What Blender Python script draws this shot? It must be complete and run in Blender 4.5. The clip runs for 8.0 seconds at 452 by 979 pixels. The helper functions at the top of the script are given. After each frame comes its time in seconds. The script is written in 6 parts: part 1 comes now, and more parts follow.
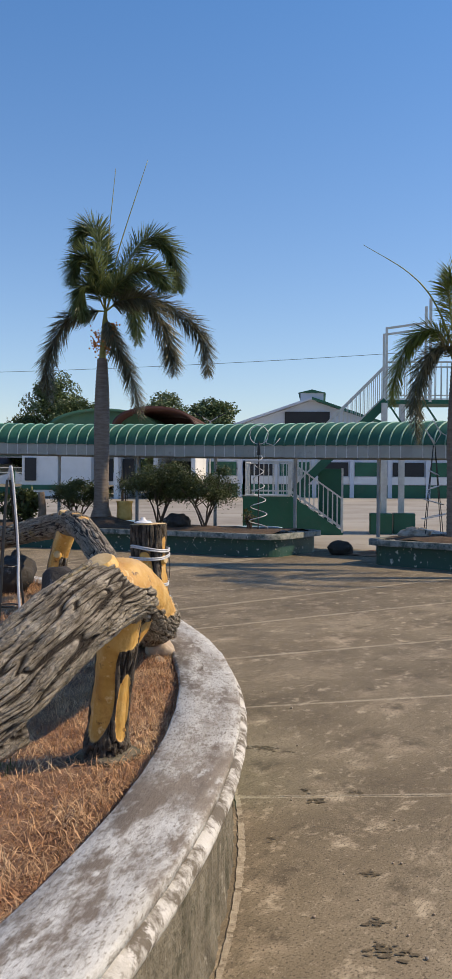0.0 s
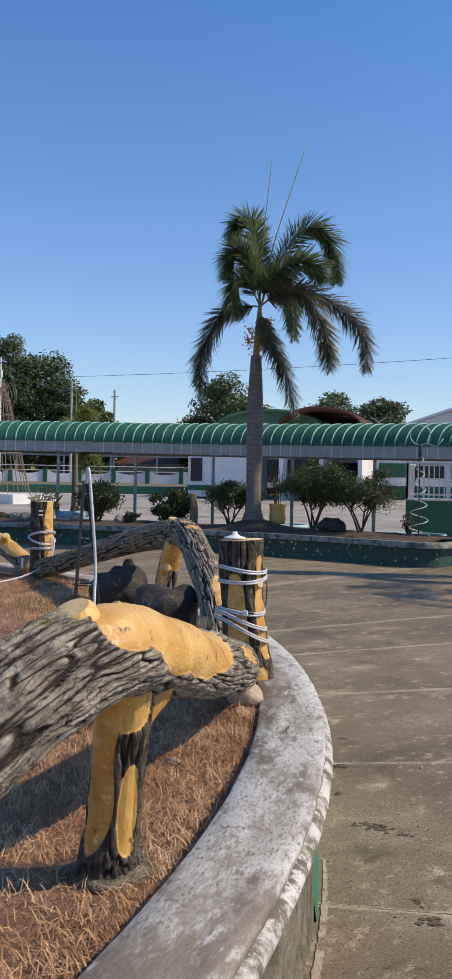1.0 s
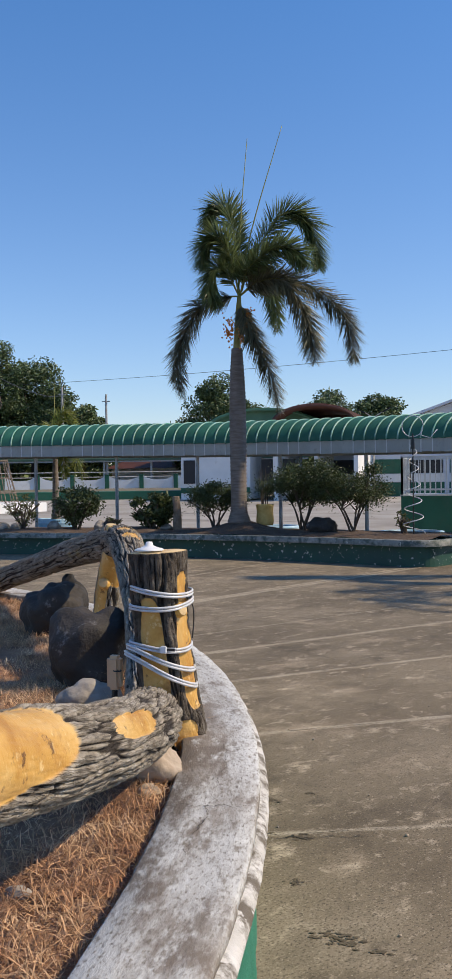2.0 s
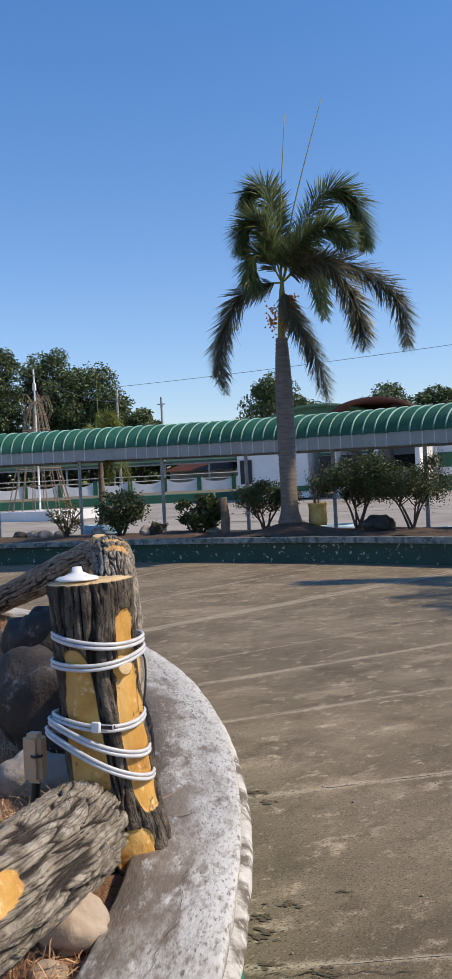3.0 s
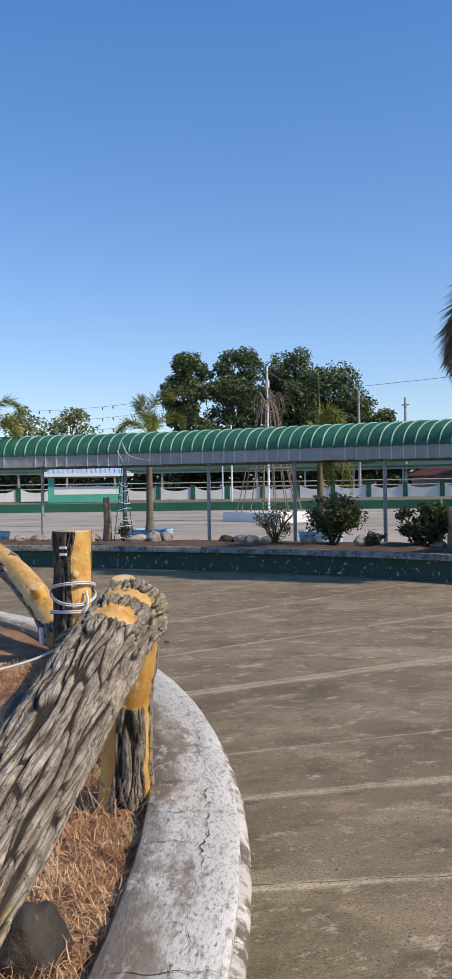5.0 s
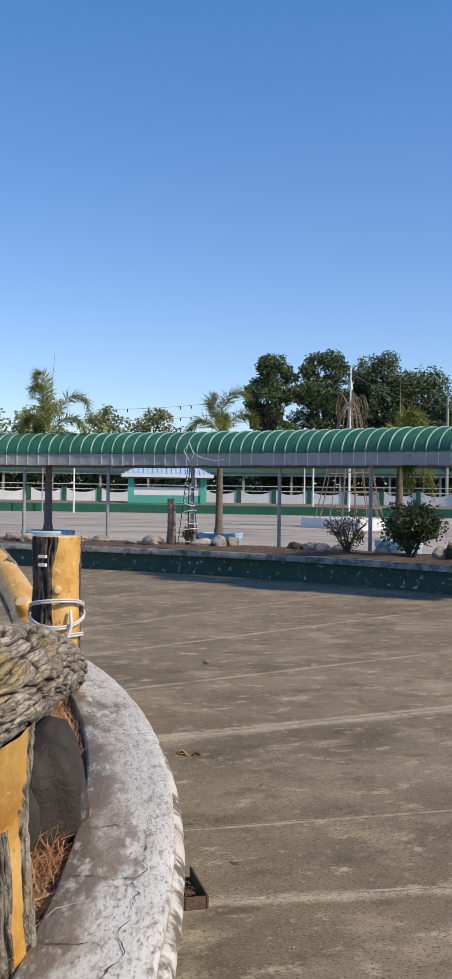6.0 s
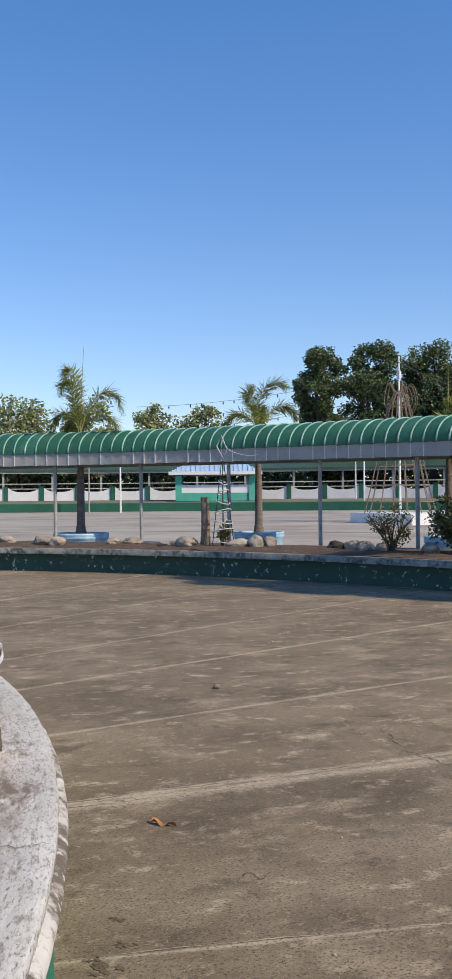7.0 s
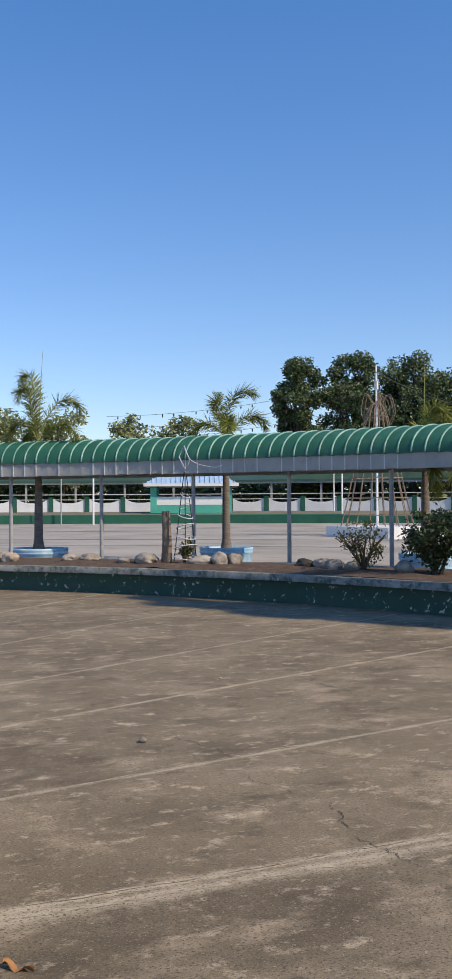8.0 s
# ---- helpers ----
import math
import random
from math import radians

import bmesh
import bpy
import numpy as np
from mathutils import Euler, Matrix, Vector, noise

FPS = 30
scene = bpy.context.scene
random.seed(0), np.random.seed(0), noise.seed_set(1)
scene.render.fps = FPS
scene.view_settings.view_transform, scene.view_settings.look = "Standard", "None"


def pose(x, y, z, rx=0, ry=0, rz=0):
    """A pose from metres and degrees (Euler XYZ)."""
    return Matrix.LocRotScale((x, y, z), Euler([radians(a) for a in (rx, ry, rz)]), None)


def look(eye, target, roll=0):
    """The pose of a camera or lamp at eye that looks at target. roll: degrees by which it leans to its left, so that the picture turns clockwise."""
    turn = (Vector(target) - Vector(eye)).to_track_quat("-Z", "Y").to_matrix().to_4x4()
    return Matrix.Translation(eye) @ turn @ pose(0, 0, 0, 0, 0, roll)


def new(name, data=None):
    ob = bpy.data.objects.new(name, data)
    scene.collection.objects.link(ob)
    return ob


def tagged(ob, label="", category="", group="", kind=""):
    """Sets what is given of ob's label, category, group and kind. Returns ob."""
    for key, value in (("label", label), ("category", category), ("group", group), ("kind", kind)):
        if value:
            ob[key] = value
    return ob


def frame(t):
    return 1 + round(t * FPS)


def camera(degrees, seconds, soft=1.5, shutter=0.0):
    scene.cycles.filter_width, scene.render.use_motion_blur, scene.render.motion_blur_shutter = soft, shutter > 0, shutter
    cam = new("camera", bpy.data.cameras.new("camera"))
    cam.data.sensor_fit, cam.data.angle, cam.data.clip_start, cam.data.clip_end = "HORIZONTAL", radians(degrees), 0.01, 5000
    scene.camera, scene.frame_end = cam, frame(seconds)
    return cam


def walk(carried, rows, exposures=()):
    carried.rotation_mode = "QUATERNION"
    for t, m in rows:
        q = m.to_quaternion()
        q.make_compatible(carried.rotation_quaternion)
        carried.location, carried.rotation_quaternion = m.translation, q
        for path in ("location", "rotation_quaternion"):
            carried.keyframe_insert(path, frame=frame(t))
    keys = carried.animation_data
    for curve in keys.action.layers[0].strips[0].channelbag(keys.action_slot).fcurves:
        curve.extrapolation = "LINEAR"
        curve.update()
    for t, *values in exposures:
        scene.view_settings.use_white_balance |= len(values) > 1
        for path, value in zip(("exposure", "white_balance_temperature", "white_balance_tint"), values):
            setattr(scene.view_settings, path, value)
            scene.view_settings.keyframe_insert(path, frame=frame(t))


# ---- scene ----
cam = camera(27.1, 8.0)
PATH = [
    (0, (0.797, -0.68, 1.518), (0.597, 1.31, 1.502), 0.5),
    (0.5, (0.865, -0.119, 1.543), (0.53, 1.852, 1.526), 1.2),
    (1, (0.994, 0.405, 1.553), (0.436, 2.325, 1.534), 1.1),
    (1.5, (1.011, 0.985, 1.529), (0.475, 2.912, 1.513), -0.0),
    (1.7, (1.021, 1.225, 1.524), (0.479, 3.15, 1.51), -0.6),
    (2.8, (0.953, 2.526, 1.496), (0.332, 4.427, 1.481), -1.2),
    (3, (0.946, 2.762, 1.492), (0.261, 4.641, 1.483), -2.8),
    (3.5, (0.893, 3.325, 1.492), (0.026, 5.127, 1.49), 0.4),
    (4, (0.767, 3.884, 1.514), (-0.207, 5.63, 1.514), 0.1),
    (4.2, (0.749, 4.102, 1.497), (-0.304, 5.802, 1.504), -1.4),
    (5.3, (0.433, 5.373, 1.512), (-0.723, 7.005, 1.525), -0.6),
    (5.5, (0.381, 5.614, 1.505), (-0.785, 7.239, 1.523), -0.5),
    (6, (0.109, 6.14, 1.499), (-1.182, 7.667, 1.519), 0.85),
    (6.5, (-0.153, 6.729, 1.513), (-1.477, 8.228, 1.531), -0.8),
    (7, (-0.36, 7.259, 1.525), (-1.738, 8.709, 1.537), -0.5),
    (7.5, (-0.686, 7.794, 1.543), (-2.058, 9.249, 1.569), -0.7),
    (8, (-0.878, 8.309, 1.571), (-2.226, 9.786, 1.607), -0.3),
]
walk(cam, [(t, look(eye, target, roll)) for t, eye, target, roll in PATH], exposures=[(0.0, -0.05, 7000, 10), (0.5, -0.08, 6650, 10), (1.2, -0.05, 6500, 10), (8.0, 0.0, 6500, 10)])

# ---- world, sun ----
SUN_AZ, SUN_EL = 80.0, 42.0          # degrees clockwise from +y, and above the horizon
world = bpy.data.worlds.new("sky")
scene.world = world
world.use_nodes = True
wn = world.node_tree
sky = wn.nodes.new("ShaderNodeTexSky")
sky.sky_type, sky.sun_disc = "NISHITA", False
sky.sun_elevation, sky.sun_rotation = radians(SUN_EL), radians(SUN_AZ)
sky.air_density, sky.dust_density, sky.ozone_density = 1.0, 0.25, 3.5
tint = wn.nodes.new("ShaderNodeMix")
tint.data_type, tint.blend_type = "RGBA", "MULTIPLY"
tint.inputs["Factor"].default_value = 1.0
height = wn.nodes.new("ShaderNodeSeparateXYZ")
wn.links.new(wn.nodes.new("ShaderNodeTexCoord").outputs["Generated"], height.inputs[0])
hue = wn.nodes.new("ShaderNodeValToRGB")
hue.color_ramp.elements[0].position, hue.color_ramp.elements[0].color = 0.0, (1.24, 1.16, 1.22, 1)
hue.color_ramp.elements[1].position, hue.color_ramp.elements[1].color = 0.55, (0.66, 1.15, 1.55, 1)
hue.color_ramp.elements.new(1.0).color = (0.92, 1.12, 1.28, 1)
wn.links.new(height.outputs["Z"], hue.inputs[0])
wn.links.new(hue.outputs[0], tint.inputs["B"])
wn.links.new(sky.outputs[0], tint.inputs["A"])
wn.links.new(tint.outputs["Result"], wn.nodes["Background"].inputs[0])
wn.nodes["Background"].inputs[1].default_value = 0.122
sun = new("sun", bpy.data.lights.new("sun", "SUN"))
sun.data.energy, sun.data.angle, sun.data.color = 4.5, radians(0.53), (1.0, 0.83, 0.60)
_d = Vector((math.sin(radians(SUN_AZ)) * math.cos(radians(SUN_EL)), math.cos(radians(SUN_AZ)) * math.cos(radians(SUN_EL)), math.sin(radians(SUN_EL))))
sun.matrix_world = look(_d * 50, (0, 0, 0))
scene.view_settings.exposure = 0.0

# ---- plan: everything lies in rings round the middle of the planter ----
CX, CY = -7.534, 2.552
R_RIM, R_RIM_IN, Z_RIM = 8.035, 7.76, 0.57
R_WALL, R_WALL_BACK, Z_WALL = 17.4, 19.7, 0.475
R_CAN = 20.0


def polar(r, a, z=0.0):
    return Vector((CX + r * math.cos(radians(a)), CY + r * math.sin(radians(a)), z))


def outer(r, a, z=0.0):
    """Like polar(), for the outer planters and the canopy, whose ring swings away from the middle as it turns."""
    p = polar(r, a, z)
    swing = -0.2 + 0.022 * max(0.0, min(a, 128.0) - 66.0)
    heart = Vector((-0.3, 6.6, z))
    away = Vector((math.cos(radians(a)), math.sin(radians(a)), 0))
    return heart + (p - heart) * (1 + swing / (p - heart).dot(away))


def ground_z(r, a=60.0):
    bank = min(1.0, max(0.0, (a - 78.0) / 22.0)) * min(1.0, max(0.0, (r - 20.7) / 1.0)) if a < 200 else 0.0
    return min(max(0.0, (r - 21.0) * 0.0145, 0.31 * bank), 0.6)


def eave_z(a):
    marks = ((40.0, 2.0), (60.0, 2.06), (80.0, 2.15), (95.0, 2.235), (108.0, 2.26), (121.0, 2.255), (150.0, 2.24))
    for (a0, z0), (a1, z1) in zip(marks, marks[1:]):
        if a <= a1:
            return z0 + (z1 - z0) * (a - a0) / (a1 - a0)
    return marks[-1][1]


# ---- materials ----
def surface(name, colours, scale=4.0, rough=0.8, bump=0.3, bump_scale=60.0, stretch=(1, 1, 1), metal=0.0, fleck=None, stain=None,
            vary=0.0, leaf=0.0, island=False, distance=0.01, detail=6.0, cleft=None, wood=None, streak=None, ringed=None, seams=None):
    """A procedural surface at world size: a broad mix of colours, grain, flecks and stains."""
    m = bpy.data.materials.new(name)
    m.use_nodes = True
    n, k = m.node_tree.nodes, m.node_tree.links
    b = n["Principled BSDF"]
    geo = n.new("ShaderNodeNewGeometry")
    mp = n.new("ShaderNodeMapping")
    mp.inputs["Scale"].default_value = stretch
    if ringed:
        rel = n.new("ShaderNodeVectorMath")
        rel.operation = "SUBTRACT"
        rel.inputs[1].default_value = (CX, CY, 0)
        k.new(geo.outputs["Position"], rel.inputs[0])
        xyz = n.new("ShaderNodeSeparateXYZ")
        k.new(rel.outputs[0], xyz.inputs[0])
        ang = n.new("ShaderNodeMath")
        ang.operation = "ARCTAN2"
        k.new(xyz.outputs["Y"], ang.inputs[0])
        k.new(xyz.outputs["X"], ang.inputs[1])
        arc = n.new("ShaderNodeMath")
        arc.operation = "MULTIPLY"
        arc.inputs[1].default_value = ringed
        k.new(ang.outputs[0], arc.inputs[0])
        flat = n.new("ShaderNodeVectorMath")
        flat.operation = "MULTIPLY"
        flat.inputs[1].default_value = (1, 1, 0)
        k.new(rel.outputs[0], flat.inputs[0])
        far = n.new("ShaderNodeVectorMath")
        far.operation = "LENGTH"
        k.new(flat.outputs[0], far.inputs[0])
        join = n.new("ShaderNodeCombineXYZ")
        k.new(arc.outputs[0], join.inputs["X"])
        k.new(far.outputs["Value"], join.inputs["Y"])
        k.new(xyz.outputs["Z"], join.inputs["Z"])
        k.new(join.outputs[0], mp.inputs[0])
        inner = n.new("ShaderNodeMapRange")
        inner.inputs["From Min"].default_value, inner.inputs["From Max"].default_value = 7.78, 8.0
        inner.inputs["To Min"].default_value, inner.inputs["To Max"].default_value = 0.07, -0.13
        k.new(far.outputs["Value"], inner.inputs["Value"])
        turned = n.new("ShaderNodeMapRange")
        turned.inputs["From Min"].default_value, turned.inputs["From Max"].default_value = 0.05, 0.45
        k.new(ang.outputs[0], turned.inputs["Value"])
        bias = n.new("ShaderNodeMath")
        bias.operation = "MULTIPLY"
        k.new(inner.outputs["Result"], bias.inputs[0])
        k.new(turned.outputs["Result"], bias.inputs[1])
    elif streak:
        turn = n.new("ShaderNodeMapping")
        turn.inputs["Rotation"].default_value = (0, 0, radians(-streak))
        k.new(geo.outputs["Position"], turn.inputs[0])
        k.new(turn.outputs[0], mp.inputs[0])
    else:
        k.new(geo.outputs["Position"], mp.inputs[0])

    def noise_at(s, d=detail, r=0.6):
        t = n.new("ShaderNodeTexNoise")
        t.inputs["Scale"].default_value, t.inputs["Detail"].default_value, t.inputs["Roughness"].default_value = s, d, r
        k.new(mp.outputs[0], t.inputs["Vector"])
        return t.outputs["Fac"]

    def blend(fac, a, c):
        x = n.new("ShaderNodeMix")
        x.data_type = "RGBA"
        k.new(fac, x.inputs["Factor"])
        for socket, v in ((x.inputs["A"], a), (x.inputs["B"], c)):
            if isinstance(v, tuple):
                socket.default_value = (*v, 1)
            else:
                k.new(v, socket)
        return x.outputs["Result"]

    def step(fac, lo, hi):
        x = n.new("ShaderNodeMapRange")
        x.inputs["From Min"].default_value, x.inputs["From Max"].default_value = lo, hi
        k.new(fac, x.inputs["Value"])
        return x.outputs["Result"]

    ramp = n.new("ShaderNodeValToRGB")
    el = ramp.color_ramp.elements
    span = len(colours) - 1
    el[0].position, el[0].color = 0.32, (*colours[0], 1)
    el[1].position, el[1].color = 0.68, (*colours[-1], 1)
    for i, c in enumerate(colours[1:-1], 1):
        e = el.new(0.32 + 0.36 * i / span)
        e.color = (*c, 1)
    k.new(noise_at(scale), ramp.inputs[0])
    col = ramp.outputs[0]
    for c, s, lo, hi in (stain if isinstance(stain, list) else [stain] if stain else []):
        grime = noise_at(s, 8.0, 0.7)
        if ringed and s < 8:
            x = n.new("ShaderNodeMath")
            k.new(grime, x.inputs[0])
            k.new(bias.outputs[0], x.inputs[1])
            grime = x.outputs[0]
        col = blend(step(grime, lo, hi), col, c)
    if seams:
        lime, near = seams[0], None
        rel = n.new("ShaderNodeVectorMath")
        rel.operation = "SUBTRACT"
        rel.inputs[1].default_value = (CX, CY, 0)
        k.new(geo.outputs["Position"], rel.inputs[0])
        for a, w in seams[1]:
            dot = n.new("ShaderNodeVectorMath")
            dot.operation = "DOT_PRODUCT"
            dot.inputs[1].default_value = (-math.sin(radians(a)) / w, math.cos(radians(a)) / w, 0)
            k.new(rel.outputs[0], dot.inputs[0])
            off = n.new("ShaderNodeMath")
            off.operation = "ABSOLUTE"
            k.new(dot.outputs["Value"], off.inputs[0])
            if near:
                least = n.new("ShaderNodeMath")
                least.operation = "MINIMUM"
                k.new(near, least.inputs[0])
                k.new(off.outputs[0], least.inputs[1])
                near = least.outputs[0]
            else:
                near = off.outputs[0]
        for sc, much in ((2.2, 2.6), (24.0, 2.2)):
            x = n.new("ShaderNodeMath")
            x.operation = "MULTIPLY_ADD"
            k.new(noise_at(sc, 8.0, 0.7), x.inputs[0])
            x.inputs[1].default_value = much
            k.new(near, x.inputs[2])
            near = x.outputs[0]
        x = n.new("ShaderNodeMapRange")
        x.inputs["From Min"].default_value, x.inputs["From Max"].default_value = 2.5, 3.6
        x.inputs["To Min"].default_value, x.inputs["To Max"].default_value = 0.75, 0.0
        k.new(near, x.inputs["Value"])
        col = blend(x.outputs["Result"], col, lime)
    if fleck:
        c, s, lo, hi = fleck
        col = blend(step(noise_at(s, 5.0, 0.65), lo, hi), col, c)
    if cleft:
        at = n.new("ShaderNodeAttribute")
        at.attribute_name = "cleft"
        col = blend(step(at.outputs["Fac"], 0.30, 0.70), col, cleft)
    wear = fine = None
    if wood:
        at = n.new("ShaderNodeAttribute")
        at.attribute_name = "grain"
        fine = None
        for s_, hi_ in ((58.0, 0.034), (120.0, 0.026)):
            t = n.new("ShaderNodeTexNoise")
            t.inputs["Scale"].default_value, t.inputs["Detail"].default_value, t.inputs["Distortion"].default_value = s_, 3.0, 0.25
            k.new(at.outputs["Vector"], t.inputs["Vector"])
            x = n.new("ShaderNodeMath")
            x.operation = "SUBTRACT"
            k.new(t.outputs["Fac"], x.inputs[0])
            x.inputs[1].default_value = 0.5
            y = n.new("ShaderNodeMath")
            y.operation = "ABSOLUTE"
            k.new(x.outputs[0], y.inputs[0])
            groove = step(y.outputs[0], 0.005, hi_)
            if fine is None:
                fine = groove
            else:
                x = n.new("ShaderNodeMath")
                x.operation = "MULTIPLY"
                k.new(fine, x.inputs[0])
                k.new(groove, x.inputs[1])
                fine = x.outputs[0]
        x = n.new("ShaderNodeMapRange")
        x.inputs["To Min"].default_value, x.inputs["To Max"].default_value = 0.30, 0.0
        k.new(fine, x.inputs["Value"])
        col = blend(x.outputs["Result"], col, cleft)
        at = n.new("ShaderNodeAttribute")
        at.attribute_name = "bare"
        wear = step(at.outputs["Fac"], -0.035, 0.02)
        tone = n.new("ShaderNodeValToRGB")
        tone.color_ramp.elements[0].position, tone.color_ramp.elements[0].color = 0.30, (*wood[0], 1)
        tone.color_ramp.elements[1].position, tone.color_ramp.elements[1].color = 0.66, (*wood[-1], 1)
        tone.color_ramp.elements.new(0.48).color = (*wood[1], 1)
        k.new(noise_at(7.0, 4.0), tone.inputs[0])
        pale = blend(step(noise_at(5.0, 8.0, 0.7), 0.57, 0.70), tone.outputs[0], (0.36, 0.16, 0.035))
        pale = blend(step(noise_at(16.0, 6.0, 0.7), 0.60, 0.67), pale, (0.15, 0.07, 0.025))
        pale = blend(step(noise_at(30.0, 4.0, 0.6), 0.60, 0.72), pale, (0.80, 0.60, 0.30))
        col = blend(wear, col, pale)
    if vary:
        if island:
            rnd = geo.outputs["Random Per Island"]
        else:
            rnd = n.new("ShaderNodeObjectInfo").outputs["Random"]
        h = n.new("ShaderNodeHueSaturation")
        x = n.new("ShaderNodeMapRange")
        x.inputs["To Min"].default_value, x.inputs["To Max"].default_value = 1 - vary, 1 + vary
        k.new(rnd, x.inputs["Value"])
        k.new(x.outputs[0], h.inputs["Value"])
        k.new(col, h.inputs["Color"])
        col = h.outputs[0]
    k.new(col, b.inputs["Base Color"])
    b.inputs["Roughness"].default_value, b.inputs["Metallic"].default_value = rough, metal
    if bump:
        bp = n.new("ShaderNodeBump")
        bp.inputs["Strength"].default_value, bp.inputs["Distance"].default_value = bump, distance
        k.new(noise_at(bump_scale, 4.0), bp.inputs["Height"])
        if wear:
            x = n.new("ShaderNodeMix")
            x.data_type = "FLOAT"
            k.new(wear, x.inputs["Factor"])
            k.new(fine, x.inputs["A"])
            x.inputs["B"].default_value = 1.0
            deep = n.new("ShaderNodeBump")
            deep.inputs["Strength"].default_value, deep.inputs["Distance"].default_value = 0.9, 0.006
            k.new(x.outputs["Result"], deep.inputs["Height"])
            k.new(deep.outputs[0], bp.inputs["Normal"])
            for socket, lo, hi in ((bp.inputs["Strength"], bump, 0.25), (b.inputs["Roughness"], rough, 0.42)):
                x = n.new("ShaderNodeMapRange")
                x.inputs["To Min"].default_value, x.inputs["To Max"].default_value = lo, hi
                k.new(wear, x.inputs["Value"])
                k.new(x.outputs["Result"], socket)
        k.new(bp.outputs[0], b.inputs["Normal"])
    if leaf:
        tr = n.new("ShaderNodeBsdfTranslucent")
        k.new(col, tr.inputs[0])
        mx = n.new("ShaderNodeMixShader")
        mx.inputs[0].default_value = leaf
        k.new(b.outputs[0], mx.inputs[1])
        k.new(tr.outputs[0], mx.inputs[2])
        k.new(mx.outputs[0], n["Material Output"].inputs[0])
    return m


SEAMS = [(9.0, 0.02), (21.3, 0.028), (32.3, 0.032), (42.0, 0.036), (49.3, 0.05), (54.6, 0.014), (65.25, 0.07), (65.8, 0.04), (75.0, 0.03), (84.5, 0.03),
         (92.3, 0.026), (102, 0.026), (111, 0.03), (120, 0.03), (-3, 0.02), (-14, 0.02)]
M_PAVE = surface("weathered concrete", [(0.13, 0.098, 0.058), (0.205, 0.160, 0.100), (0.285, 0.228, 0.152)], 0.7, 0.9, 0.45, 90, vary=0.10,
                 stain=[((0.105, 0.079, 0.047), 1.1, 0.50, 0.68), ((0.37, 0.29, 0.195), 1.9, 0.53, 0.68), ((0.47, 0.38, 0.265), 5.5, 0.56, 0.66), ((0.105, 0.080, 0.048), 3.7, 0.55, 0.68), ((0.39, 0.315, 0.22), 17.0, 0.58, 0.68),
                        ((0.10, 0.076, 0.046), 26.0, 0.58, 0.68), ((0.46, 0.38, 0.27), 120.0, 0.58, 0.66)], fleck=((0.08, 0.06, 0.036), 95.0, 0.53, 0.63), distance=0.006, detail=9.0, stretch=(0.78, 1.1, 1), streak=62, seams=((0.50, 0.42, 0.305), SEAMS))
M_JOINT = surface("mortar joint", [(0.30, 0.24, 0.165), (0.50, 0.42, 0.31)], 13, 0.9, 0.7, 50, stain=((0.18, 0.14, 0.09), 16, 0.52, 0.60))
M_CRACK = surface("dark crack", [(0.03, 0.026, 0.02), (0.06, 0.05, 0.04)], 20, 1.0, 0.2)
M_DIRT = surface("damp stain", [(0.085, 0.064, 0.038), (0.15, 0.115, 0.07)], 30, 0.95, 0.4, 80)
M_PLAZA = surface("pale plaza concrete", [(0.25, 0.22, 0.185), (0.345, 0.31, 0.265), (0.40, 0.365, 0.315)], 0.25, 0.9, 0.3, 20,
                  stain=((0.22, 0.19, 0.155), 0.35, 0.56, 0.7))
M_COPING = surface("worn white coping", [(0.46, 0.45, 0.425), (0.61, 0.605, 0.585)], 3, 0.8, 0.6, 70, detail=10.0, ringed=8.0, stretch=(0.45, 1.15, 1),
                   stain=[((0.24, 0.20, 0.16), 2.0, 0.45, 0.58), ((0.185, 0.15, 0.12), 6.5, 0.49, 0.60), ((0.60, 0.595, 0.57), 15.0, 0.54, 0.66), ((0.21, 0.18, 0.145), 34.0, 0.52, 0.68)],
                   fleck=((0.17, 0.145, 0.115), 95, 0.53, 0.68), distance=0.004)
M_LIP = surface("peeling white moulding", [(0.46, 0.43, 0.38), (0.64, 0.615, 0.575)], 5, 0.75, 0.6, 60,
                stain=[((0.14, 0.115, 0.085), 7, 0.46, 0.56), ((0.60, 0.57, 0.53), 16, 0.55, 0.60)], distance=0.005)
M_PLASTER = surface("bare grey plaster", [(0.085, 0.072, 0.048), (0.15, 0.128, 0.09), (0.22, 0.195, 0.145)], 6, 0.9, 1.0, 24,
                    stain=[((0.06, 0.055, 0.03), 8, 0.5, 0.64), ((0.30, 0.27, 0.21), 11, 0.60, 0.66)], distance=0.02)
M_GREENWALL = surface("green wall paint", [(0.012, 0.16, 0.10), (0.02, 0.21, 0.135)], 6, 0.5, 0.4, 50, stain=((0.3, 0.3, 0.26), 9, 0.66, 0.74))
M_TEAL = surface("dark green planter paint", [(0.005, 0.046, 0.033), (0.010, 0.070, 0.048)], 1.6, 0.55, 0.4, 50,
                 stain=((0.02, 0.055, 0.05), 2.2, 0.5, 0.7), fleck=((0.42, 0.44, 0.40), 11, 0.615, 0.64))
M_TEALLIP = surface("grey green coping", [(0.16, 0.17, 0.15), (0.30, 0.30, 0.275)], 4, 0.7, 0.4, 60, stain=[((0.05, 0.07, 0.06), 6, 0.46, 0.60), ((0.5, 0.5, 0.47), 11, 0.6, 0.68)])
